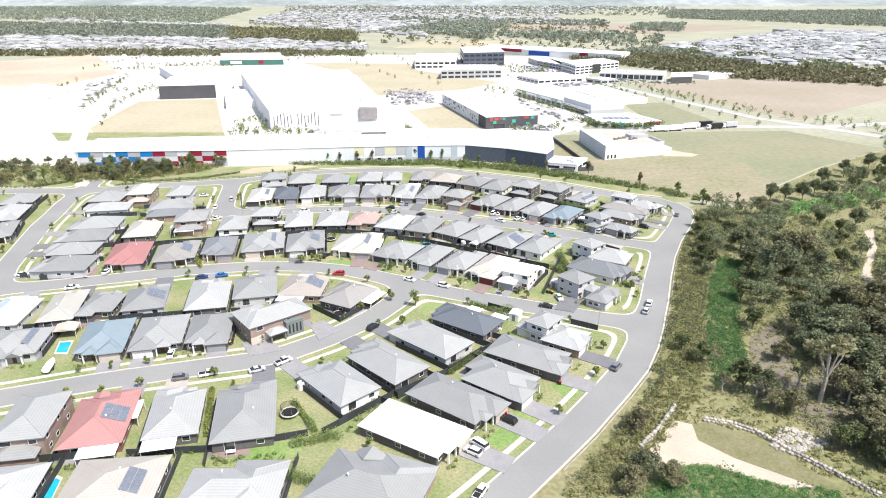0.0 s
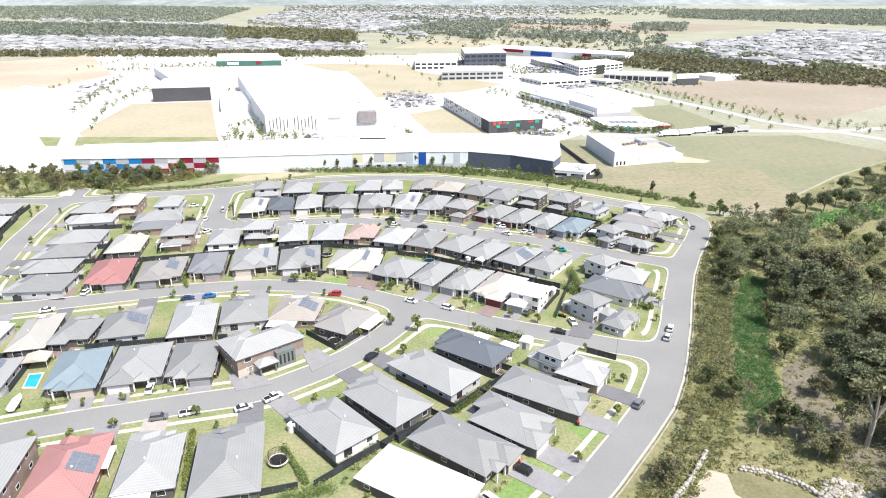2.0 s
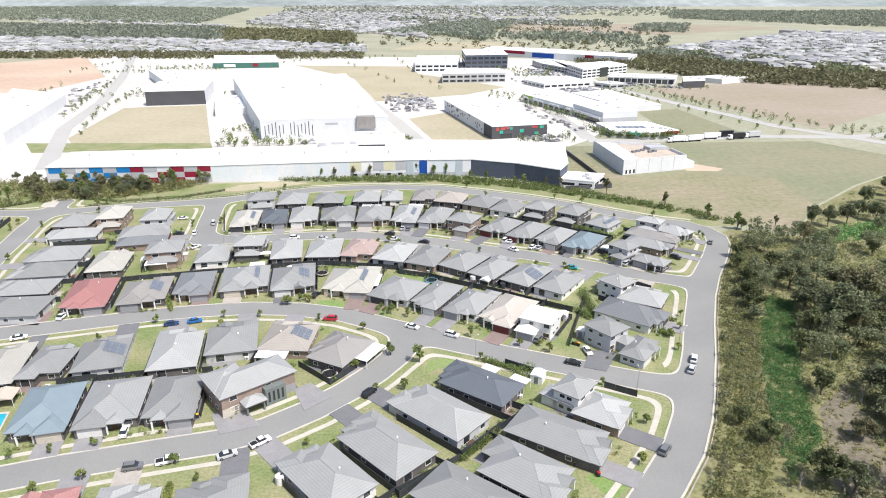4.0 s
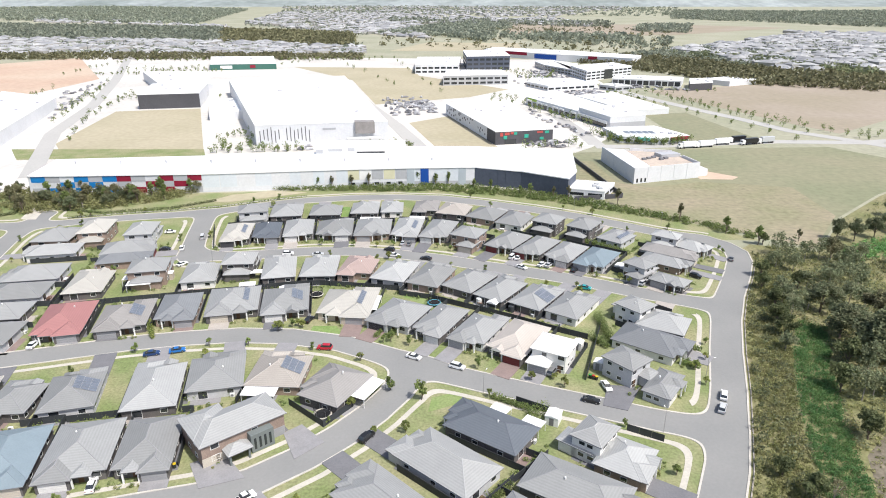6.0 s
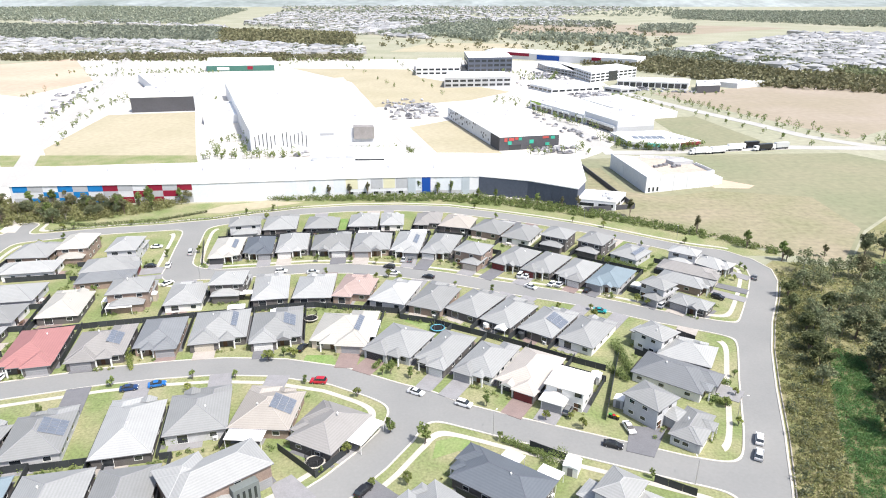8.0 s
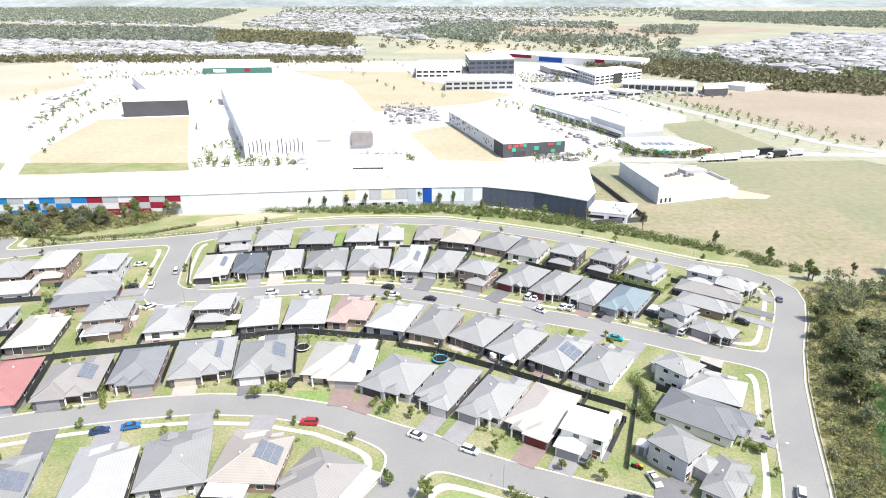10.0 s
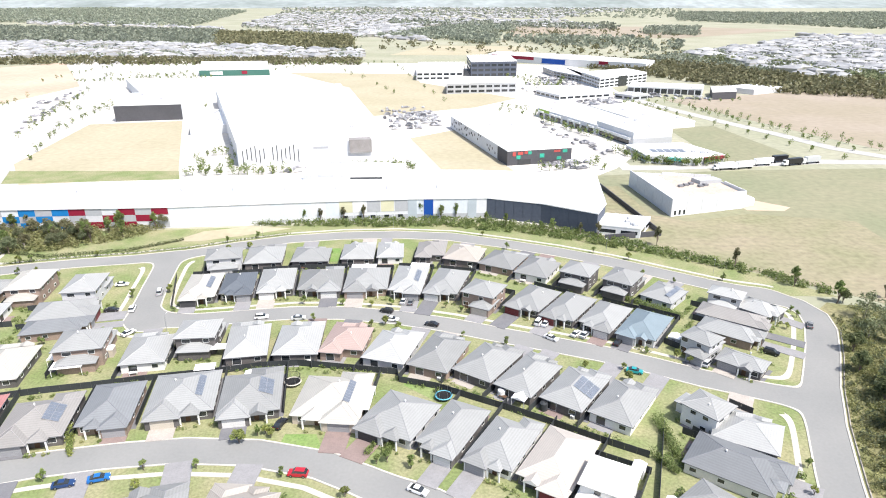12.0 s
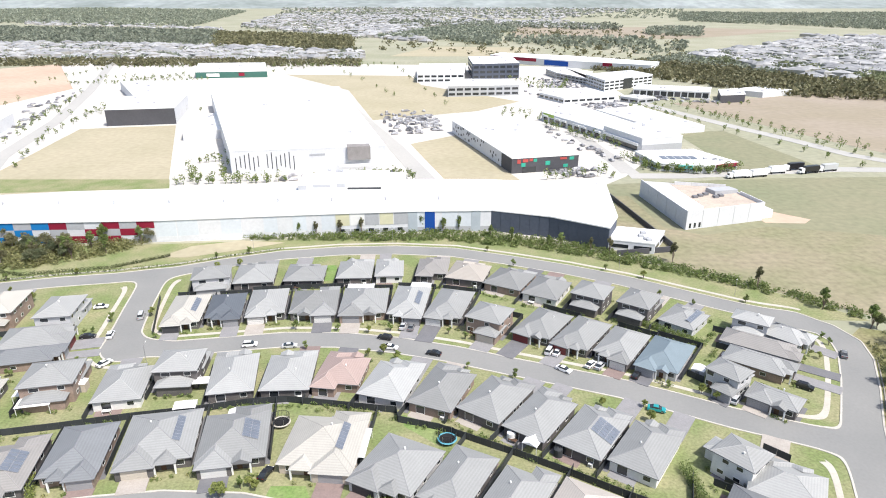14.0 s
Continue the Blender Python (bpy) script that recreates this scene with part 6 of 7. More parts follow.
FRONT = [(-196, 340), (-117, 344.3), (-77, 349.5), (-49.5, 352.7), (-21, 355.5), (12, 357)]
BACK = [(12, 402), (-24, 402), (-54, 390), (-128, 380), (-200, 372)]
wh = empty("warehouse", pose(0, 0, 0), "long white warehouse with red and blue chequered panels", "warehouse", "estate warehouses")
slab("wall", wh, FRONT + BACK, 0, 8.6, PANEL_W)
slab("roof", wh, [(x, y - 0.4) for x, y in FRONT] + BACK, 8.6, 9.1, METAL_W, "white sheet-metal roof")
CHECK = ["RWG", "GRW", "RGR", "WRW", "GWR", "RGW", "BWB", "GBW", "BGB", "WBG", "GWB", "BWG"]
HUE = {"R": PANEL_R, "G": PANEL_G, "W": WHITE, "B": PANEL_B}
for k, col in enumerate(CHECK):
    for r, ch in enumerate(col):
        if ch != "W":
            t = 1 - (k + 1) * 0.082
            panel("panel", wh, FRONT[0], FRONT[1], t, t + 0.082, 8.5 - 2.75 * (r + 1), 8.5 - 2.75 * r, HUE[ch])
for s in range(1, 5):
    a, b = FRONT[s], FRONT[s + 1]
    for c in range(5):
        mat = (PANEL_W, PANEL_L, PANEL_L, PANEL_W, PANEL_L)[(c + s) % 5] if s != 3 else (PANEL_Y, WHITE, PANEL_G, PANEL_Y, PANEL_G)[c]
        panel("panel", wh, a, b, c / 5 + 0.006, (c + 1) / 5 - 0.006, 0.3 if s != 3 else 3.6, 8.3, mat)
        panel("panel", wh, a, b, c / 5 + 0.006, (c + 1) / 5 - 0.006, 0.2, 2.2, PANEL_W if s < 3 else PANEL_G, 0.12)
        if s == 3:
            panel("window", wh, a, b, c / 5 + 0.05, c / 5 + 0.12, 1.0, 2.2, GLASS, 0.16)
panel("panel", wh, FRONT[4], FRONT[5], 0.20, 0.32, 0.2, 8.7, PANEL_DB, 0.2, "deep blue facade panel")
for t0 in (0.0, 0.76):
    panel("panel", wh, FRONT[4], FRONT[5], t0, t0 + 0.11, 0.2, 8.5, ROOF["lb"], 0.2, "pale blue facade panel")
for k in range(9):
    x = -185 + k * 22
    part("roof_vent", mesh("roof_vent", *join(tube((x, 362 + k, 9.0), (x, 362 + k, 10.2), 0.35, 0.35), tube((x, 362 + k, 10.2), (x, 362 + k, 10.6), 0.6, 0.4)), PANEL_G), wh)
nv = empty("warehouse", pose(0, 0, 0), "white-roofed warehouse with navy precast front", "warehouse", "estate warehouses")
NAV = [(12.02, 357), (34, 349.3), (54, 336), (60, 349), (66, 394), (12.02, 402)]
slab("wall", nv, NAV, 0, 8.5, NAVY)
slab("roof", nv, shrink(NAV, -0.3), 8.5, 9.0, METAL_W, "white sheet-metal roof")
for i in range(2):
    for c in range(6):
        panel("panel", nv, NAV[i], NAV[i + 1], c / 6 + 0.004, (c + 1) / 6 - 0.004, 0.2, 8.3, NAVY, 0.08)
factory([(54.3, 337), (70, 332), (78, 346), (61, 351)], 4.2, PANEL_W, "low white office annex beside the navy warehouse", bands=1)
fence_b = empty("boundary_wall", pose(0, 0, 0), "dark boundary wall beside the field", "boundary wall")
slab("wall", fence_b, [(79, 335), (79.4, 335.2), (68.4, 420.2), (68, 420)], 0, 2.2, DARK)
slab("wall", fence_b, [(56, 330), (79, 334.5), (79, 335), (56, 330.5)], 0, 2.2, DARK)

upper = empty("rooftop_office", pose(0, 0, 0), "white and grey panelled upper office block on the warehouse roof", "office block")
slab("wall", upper, [(-70, 383), (-24, 385), (-24, 400), (-70, 398)], 9.1, 13.0, WHITE)
for k, (t0, t1, z0, z1, mat) in enumerate(((0.0, 0.08, 9.4, 11.4, PANEL_G), (0.14, 0.3, 10.4, 11.8, PANEL_G), (0.36, 0.44, 10.4, 12.2, PANEL_G), (0.46, 0.78, 9.4, 10.3, GLASS), (0.82, 0.99, 10.6, 12.4, PANEL_L))):
    panel("panel", upper, (-70, 383), (-24, 385), t0, t1, z0, z1, mat)

big = factory([(-118, 443), (-38, 456), (-98, 690), (-200, 660)], 13, PANEL_W, "huge white distribution warehouse with dark striped front")
for k in range(13):
    t = 0.03 + 0.028 * k + (0.03 if k > 5 else 0)
    panel("stripe", big, (-118, 443), (-38, 456), t, t + 0.006, 1.5 + 3 * ((k * 7) % 4) / 4, 9 + 3 * ((k * 5) % 4) / 4, DARK, 0.1)
panel("sign", big, (-118, 443), (-38, 456), 0.50, 0.60, 8.6, 9.8, PANEL_G, 0.15, "unreadable grey lettering as plain bar")
slab("entrance", big, [(-58, 451), (-46, 453), (-47.5, 460), (-59.5, 458)], 6, 13.1, surf("cladding_taupe", (0.3, 0.28, 0.27), 0.7), "grey entrance block")
slab("canopy", big, [(-62, 445), (-42, 448), (-43, 452), (-63, 449)], 3.6, 4.2, WHITE)
store = factory([(28.9, 445.4), (65.7, 454.5), (47.8, 563), (-1, 553)], 8.5, DARK, "dark grey store with green and red signs", category="store")
TEAL_B, RED_B = surf("sign_teal", (0.05, 0.42, 0.3), 0.6), surf("sign_red", (0.5, 0.09, 0.08), 0.6)
for t0, t1, z0, z1, mat in ((0.08, 0.13, 5.2, 7.4, RED_B), (0.16, 0.24, 5.8, 7.4, RED_B), (0.26, 0.31, 6.2, 7.6, RED_B), (0.32, 0.37, 5.8, 7.4, TEAL_B), (0.5, 0.57, 3.6, 5.8, TEAL_B), (0.72, 0.82, 6.2, 7.4, RED_B), (0.77, 0.84, 2.0, 3.6, TEAL_B), (0.86, 0.93, 5.8, 7.4, TEAL_B), (0.16, 0.36, 0.3, 3.2, GLASS), (0.14, 0.2, 3.4, 5.4, TEAL_B)):
    panel("sign", store, (28.9, 445.4), (65.7, 454.5), t0, t1, z0, z1, mat, 0.15)
panel("side_panel", store, (-1, 553), (28.9, 445.4), 0.0, 0.86, 0.3, 8.0, PANEL_W, 0.1, "pale speckled side cladding")
rng = random.Random(8)
for k in range(40):
    t = rng.uniform(0.02, 0.82)
    z = rng.uniform(1, 7)
    panel("inset", store, (-1, 553), (28.9, 445.4), t, t + 0.012, z, z + 1.3, DARK, 0.16)

# roofless precast building in the field
hull = empty("unfinished_building", pose(0, 0, 0), "pale precast building without a roof in the field", "building site")
Q = [(90.5, 358), (127.0, 370), (121.5, 397), (85.2, 405.5)]
for i in range(4):
    a, b = Vector(Q[i]), Vector(Q[(i + 1) % 4])
    d = (b - a).normalized()
    n = Vector((-d.y, d.x)) * 0.4
    cols = 5
    for c in range(cols):
        p, q = a.lerp(b, c / cols + 0.002), a.lerp(b, (c + 1) / cols - 0.002)
        slab("precast_panel", hull, [tuple(p), tuple(q), tuple(q + n), tuple(p + n)], 0, 8.0 if (i in (0, 3) or c < 3) else 7.2, PANEL_W)
slab("floor_deck", hull, shrink(Q, 0.7), 6.3, 6.6, surf("deck_clay", (0.5, 0.42, 0.35), 0.95, 0.12, 0.2, 1.0, second=(0.42, 0.36, 0.31)), "bare clay-coloured deck")
slab("roof_sheet", hull, [(91, 363), (100, 366), (96.5, 401.5), (87.2, 403.5)], 6.6, 7.3, METAL_W, "white metal roof strip")
slab("plant_room", hull, [(112, 385), (123, 388), (121, 393), (110, 391)], 6.6, 8.3, PANEL_G)
for k in range(5):
    slab("duct", hull, [(101 + 3 * k, 380 + 2 * (k % 3)), (103 + 3 * k, 380.5 + 2 * (k % 3)), (102.6 + 3 * k, 382.5 + 2 * (k % 3)), (100.6 + 3 * k, 382 + 2 * (k % 3))], 6.6, 7.5, GUTTER)
for k in range(3):
    panel("window", hull, Q[0], Q[1], 0.04 + k * 0.06, 0.065 + k * 0.06, 0.6, 2.6, GLASS, 0.06)
slab("annex", hull, [(127.6, 372), (133, 374), (131, 383), (125.6, 381.5)], 0, 3.4, PANEL_W)
sheet("dirt_apron", [(127, 367), (143, 366), (148, 371), (136, 382), (125, 386)], 0.065, EARTH, "trampled bare earth beside the unfinished building")

grey = factory([(-247.6, 576), (-201.5, 585), (-216, 650), (-262, 640)], 12, PANEL_W, "dark grey fronted warehouse beside the paddock")
panel("front_panel", grey, (-247.6, 576), (-201.5, 585), 0.0, 1.0, 0.2, 11.4, DARK, 0.2)
factory([(-264, 660), (-216.8, 665.5), (-256, 761), (-323, 761)], 9, PANEL_W, "white warehouse with grey doors", bands=0)
teal = factory([(-283, 855), (-206, 866), (-232, 960), (-314, 953)], 7, TEAL, "distant store with green front and white roof", category="store")
panel("sign", teal, (-283, 855), (-206, 866), 0.15, 0.33, 1.5, 5, WHITE, 0.3)
panel("sign", teal, (-283, 855), (-206, 866), 0.60, 0.68, 2, 5.5, PANEL_R, 0.3)
factory([(-35, 817), (15, 821), (20, 917), (-36, 916)], 10, PANEL_W, "white two-storey office with window bands", "office", bands=2)
factory([(25, 846), (77, 856), (76, 935), (23, 929)], 17, NAVY, "dark glazed office block with pale roof edge", "office", bands=3)
factory([(-3, 717), (63, 727), (60, 769), (1, 769)], 10, PANEL_G, "grey office with long window bands", "office", bands=2)
factory([(244, 717), (232, 681), (256, 687), (269, 724)], 7, DARK, "small dark office cube beside the field", "office")
hall = factory([(111.0, 493.7), (137.5, 501.5), (126.5, 545.0), (97.0, 533.0)], 9, PANEL_W, "white-roofed showroom with grey base and set-back glazing", "showroom")
panel("base_band", hall, (111.0, 493.7), (137.5, 501.5), 0.0, 1.0, 0.1, 4.6, PANEL_G, 0.25, "grey lower cladding")
panel("glazing", hall, (97.0, 533.0), (111.0, 493.7), 0.1, 0.9, 0.3, 3.2, GLASS, 0.15)
panel("canopy", hall, (97.0, 533.0), (111.0, 493.7), 0.05, 0.95, 3.6, 5.2, WHITE, 1.6, "white awning over the shopfront")
row = factory([(96.5, 530.0), (125.5, 546.0), (97.0, 640.0), (66.5, 600.0)], 6.5, PANEL_W, "long low white-roofed showroom row with glazed bays", "showroom")
for k in range(9):
    t = 0.04 + 0.105 * k
    panel("glazing", row, (66.5, 600.0), (96.5, 530.0), t, t + 0.07, 0.3, 3.4, GLASS, 0.12)
    if k % 3 != 1:
        panel("canopy", row, (66.5, 600.0), (96.5, 530.0), t - 0.01, t + 0.085, 3.8, 5.0, WHITE, 1.2)
panel("sign", row, (66.5, 600.0), (96.5, 530.0), 0.03, 0.22, 4.2, 6.2, surf("sign_lime", (0.35, 0.5, 0.1), 0.6), 0.2, "lime green sign band")
factory([(138.5, 545), (172, 556), (150, 640), (112, 622)], 4.5, PANEL_W, "low white-roofed storage hall beside the mown plot")
cafe = factory([(103.5, 481.0), (107.5, 452.5), (131.0, 446.5), (152.0, 455.0), (139.0, 486.0)], 4.2, PANEL_W, "low white-roofed cafe with red and teal awnings", "cafe", bands=1)
panel("awning", cafe, (131.0, 446.5), (152.0, 455.0), 0.35, 0.95, 2.4, 3.9, PANEL_R, 1.5, "dark red awning")
panel("awning", cafe, (107.5, 452.5), (131.0, 446.5), 0.45, 0.75, 2.3, 3.8, surf("awning_teal", (0.12, 0.5, 0.46), 0.6), 1.8, "teal shade sail")
for k in range(5):
    part("solar_panel", mesh("solar_panel", *box_vf(113 + 4 * k, 116.4 + 4 * k, 460, 468, 4.2, 4.32), SOLAR), cafe)
factory([(80.4, 711.7), (96.4, 678.2), (145.0, 696.0), (132, 736), (92, 742)], 5, PANEL_W, "low shop with broad white hipped roof", "shop", bands=1)
off3 = factory([(147.8, 750.5), (207.8, 798.1), (196, 838), (140, 800)], 11, PANEL_W, "white three-storey office with dark window bands", "office", bands=3)
panel("glazing", off3, (147.8, 750.5), (207.8, 798.1), 0.38, 0.56, 0.3, 10.2, GLASS, 0.3, "dark glazed entrance bay")
factory([(152.5, 772.6), (140, 800), (160, 860), (135.2, 905), (112, 890), (118, 850)], 7, PANEL_G, "grey two-storey office wing with window bands", "office", bands=2)
long_hall = factory([(57.1, 1045), (153.1, 963.6), (238.5, 907.1), (262, 950), (170, 1030), (75, 1085)], 9, PANEL_W, "long white retail warehouse with red and blue signs", "retail centre")
panel("sign", long_hall, (57.1, 1045), (153.1, 963.6), 0.05, 0.6, 4.5, 8.6, PANEL_R, 0.3, "faded red sign band")
panel("sign", long_hall, (57.1, 1045), (153.1, 963.6), 0.70, 0.98, 1.5, 7.5, PANEL_DB, 0.3, "blue facade block")
panel("sign", long_hall, (153.1, 963.6), (238.5, 907.1), 0.42, 0.54, 4.5, 8.6, PANEL_R, 0.3, "red sign panel")
shops = factory([(169.7, 728.7), (233.1, 707.5), (246.0, 738.0), (182, 760)], 6, PANEL_W, "long white-roofed shop row with a dark glazed front", "shop row")
for k in range(11):
    panel("glazing", shops, (169.7, 728.7), (233.1, 707.5), 0.01 + 0.09 * k, 0.085 + 0.09 * k, 0.3, 4.6, GLASS if k % 3 else DARK, 0.15)
factory([(148, 690), (160, 676), (176, 684), (164, 700)], 5, PANEL_G, "small glazed shop with white roof", "shop", bands=1)
factory([(262, 733), (283, 712), (318, 730), (296, 752)], 5, PANEL_W, "low pale sheds beyond the shop row", "shed row")
factory([(-271.9, 387.9), (-269.3, 424.3), (-316.2, 580.8), (-381, 615)], 9, PANEL_W, "white warehouse with blue corner panel")
factory([(-174.6, 526.6), (-150.7, 535.3), (-175.1, 595.7), (-196.1, 595.7)], 6, PANEL_W, "small white depot building beside the warehouse")
factory([(-69.9, 421.6), (-33.7, 423.7), (-34.5, 434.2), (-70.7, 434.1)], 5, PANEL_W, "low white annex at the loading yard")

sheet("creek_meadow", [(320, 1010), (399, 850), (470, 820), (520, 860), (420, 960), (345, 1060)], 0.06, LAWN, "pale green meadow beside the creek")
# car parks, estate trees
v, f = [], []
for poly, n in (([(-43.0, 544.5), (-5.0, 554.0), (-13.6, 619.7), (-47.4, 602.8)], 60), ([(-88.5, 429.8), (-25.8, 434.2), (-32.5, 447.6), (-91.0, 440.7)], 40), ([(89.8, 632.6), (147.4, 646.0), (145.6, 674.8), (89.9, 660.0)], 50),
                ([(57, 761), (99.8, 690.3), (141, 742), (103, 851)], 60), ([(-293.1, 526.5), (-330, 660), (-359, 761), (-359, 660)], 40), ([(42.0, 443.1), (70.5, 437.5), (75.7, 454.9), (65.5, 457.3)], 24), ([(100, 640), (140, 650), (146, 690), (98, 672)], 60), ([(96, 745), (140, 752), (128, 850), (100, 840)], 90), ([(62, 520), (88, 470), (94, 480), (66, 575)], 26), ([(-45, 560), (-8, 556), (-20, 640), (-60, 640)], 60), ([(175, 690), (235, 680), (228, 704), (172, 724)], 40)):
    for x, y, r in scatter(poly, n, n, 0.8, 1.2):
        a = PLANT.choice((0.25, 1.82))
        m = pose(x, y, 0.1, 0, 0, math.degrees(a))
        pv, pf = join(moved(box_vf(-2.2, 2.2, -0.9, 0.9, 0.3, 0.95, 0.1), m), moved(box_vf(-1.5, 1.0, -0.8, 0.8, 0.95, 1.5, 0.25), m))
        k = len(v)
        v += pv
        f += [tuple(i + k for i in q) for q in pf]
tagged(new("car_park_cars", mesh("car_park_cars", v, f, surf("mixed_paint", (0.5, 0.5, 0.52), 0.4, 0.5, 0.12, 0.1, second=(0.06, 0.06, 0.07)))), "rows of distant cars in the car parks", "cars", kind="stuff")
ev, ef = [], []
for a, b, n in (((189.3, 640.7), (242.4, 474.1), 16), ((171.5, 607.7), (224.3, 455.0), 9), ((-137.9, 431.9), (-71.4, 429.8), 12), ((-146.2, 467.1), (-130.8, 473.7), 4), ((84, 851), (114, 742), 7), ((34.8, 619.8), (66.6, 596.0), 4),
                ((-280.6, 506.8), (-349, 742), 12), ((-270.3, 544.3), (-288, 660), 8), ((-68, 967), (-4.6, 659.9), 7), ((-133, 916), (-39.2, 690.1), 6), ((-34.1, 429.9), (-20.0, 434.2), 4), ((83.7, 574.2), (101.4, 495.0), 6),
                ((98.7, 454.9), (145.9, 443.2), 9), ((-147.3, 526.6), (-122.4, 454.7), 5), ((-392, 850), (-286, 850), 12), ((-211, 905), (-169, 967), 5), ((77.3, 454.9), (80.9, 432.1), 3), ((40.5, 432.1), (74.2, 440.9), 6), ((96.3, 477.8), (108, 450), 14), ((108, 450), (131, 444), 12), ((131, 444), (152, 452), 10), ((64, 585), (92, 520), 14), ((104, 745), (136, 862), 16), ((60, 860), (110, 740), 16), ((-125, 440), (-119, 500), 14), ((-140, 424), (-92, 428), 14), ((-60, 436), (-26, 440), 10), ((-310, 620), (-200, 640), 12), ((-400, 800), (-260, 840), 24), ((-420, 960), (-100, 975), 40), ((40, 640), (80, 600), 8), ((195, 640), (262, 470), 20), ((262, 470), (330, 380), 12), ((270, 480), (345, 395), 12), ((150, 660), (172, 610), 8), ((-354.3, 559.6), (-382, 697), 8), ((-303.6, 559.7), (-336, 697), 8), ((87.6, 619.8), (109.3, 518.5), 10), ((76, 782), (150, 690), 12), ((140.4, 654.4), (257, 675), 12), ((-143.3, 454.6), (-131.8, 426.7), 4), ((-433, 803), (-428, 967), 10), ((-351, 803), (-302, 876), 10), ((-230, 980), (-71, 1002), 14), ((-71.4, 429.8), (-26.3, 443.0), 8), ((-241.3, 454.6), (-275.6, 553.7), 6)):
    for i in range(n):
        t = (i + PLANT.uniform(0.2, 0.8)) / n
        x, y, r = a[0] + (b[0] - a[0]) * t + PLANT.uniform(-2, 2), a[1] + (b[1] - a[1]) * t, PLANT.uniform(1.2, 2.4)
        pv, pf = join(ragged(PLANT, [(x + PLANT.uniform(-0.6, 0.6) * r, y + PLANT.uniform(-0.6, 0.6) * r, r * (1.1 + 0.5 * q)) for q in range(3)], r * 0.75, 22, 0.45), tube((x, y, 0), (x, y, r * 1.5), 0.12, 0.08, 5))
        k = len(ev)
        ev += pv
        ef += [tuple(i + k for i in q) for q in pf]
tagged(new("estate_trees", mesh("estate_trees", ev, ef, STREET)), "small distant trees along the estate roads", "trees", kind="stuff")

# ---- distance ----
def far_houses(name, poly, n, seed, label, mats=(FAR_WALL, FAR_ROOF)):
    rng = random.Random(seed)
    v, f, mi = [], [], []
    for x, y, r in scatter(poly, n, seed, 0.8, 1.25):
        w, l, h = 6.0 * r, 8.5 * r, 2.8 * (2 if rng.random() < 0.25 else 1)
        c, s = math.cos(0.2 + (rng.random() < 0.5) * 1.57), math.sin(0.2 + (rng.random() < 0.5) * 1.57)
        k = len(v)
        pts = [(-w, -l), (w, -l), (w, l), (-w, l)]
        for z in (0, h):
            v += [(x + p * c - q * s, y + p * s + q * c, z) for p, q in pts]
        v += [(x - t * s, y + t * c, h + 0.42 * w) for t in (-l + w, l - w)]
        f += [(k, k + 1, k + 5, k + 4), (k + 1, k + 2, k + 6, k + 5), (k + 2, k + 3, k + 7, k + 6), (k + 3, k, k + 4, k + 7), (k + 4, k + 5, k + 8), (k + 5, k + 6, k + 9, k + 8), (k + 6, k + 7, k + 9), (k + 7, k + 4, k + 8, k + 9)]
        mi += [0] * 4 + [1] * 4
    me = mesh(name, v, f, *mats)
    me.polygons.foreach_set("material_index", mi)
    return tagged(new(name, me), label, "houses", kind="stuff")


def far_trees(name, poly, n, seed, size, mat, label):
    """Distant woods: a ragged clump of faces for each crown."""
    rng = random.Random(seed)
    v, f = [], []
    for x, y, r in scatter(poly, n, seed, 0.6, 1.4):
        s = size * r
        for _ in range(13):
            p = Vector((x + rng.gauss(0, 0.4) * s, y + rng.gauss(0, 0.4) * s, s * rng.uniform(0.1, 0.95)))
            t = Vector((rng.gauss(0, 1), rng.gauss(0, 1), rng.gauss(0, 0.7))).normalized() * s * 0.3
            u = t.cross(Vector((rng.gauss(0, 1), rng.gauss(0, 1), rng.gauss(0, 1)))).normalized() * s * 0.26
            k = len(v)
            v += [tuple(p - t), tuple(p + u), tuple(p + t), tuple(p - u)]
            f.append((k, k + 1, k + 2, k + 3))
    return tagged(new(name, mesh(name, [(a, b, max(c, 0.1)) for a, b, c in v], f, mat)), label, "woods", kind="stuff")


far_houses("far_suburb", [(-712, 1064), (-125, 1063), (-139, 1185), (-424, 1312), (-943, 1403)], 900, 51, "pale roofs of a distant suburb behind the warehouses")
far_houses("far_suburb", [(-569, 2003), (-180, 1544), (-53, 1821), (-149, 2855), (-721, 3157)], 1300, 52, "pale roofs of a far suburb between woods")
far_houses("far_suburb", [(360, 1120), (405, 845), (564, 845), (1046, 1541), (715, 1467)], 1500, 53, "grey roofs of a distant suburb beyond the wooded creek")
far_houses("far_suburb", [(139, 2069), (395, 1876), (452, 2142), (162, 2398)], 200, 54, "pale roofs of a far housing estate")
far_houses("far_suburb", [(-1244, 2146), (-544, 1769), (-597, 1939), (-1394, 2403)], 160, 55, "pale roofs between dark woods")
far_houses("far_suburb", [(-857, 3751), (842, 3327), (1086, 4280), (-1015, 4445)], 700, 56, "faint pale roofs far away")
far_trees("far_woods", [(-966, 1403), (-413, 1312), (-558, 1769), (-1385, 2005)], 4200, 61, 7, HAZED_FOREST, "dark green woods behind the distant suburb")
far_trees("far_woods", [(-405, 1285), (-151, 1208), (-205, 1544), (-543, 1719)], 1700, 62, 7, EUC2, "olive woods behind the distant suburb")
far_trees("far_woods", [(-1702, 2404), (-690, 1939), (-976, 3530), (-1933, 4126), (-2630, 3715)], 5200, 63, 9, HAZED_FOREST, "dark wooded hills on the horizon")
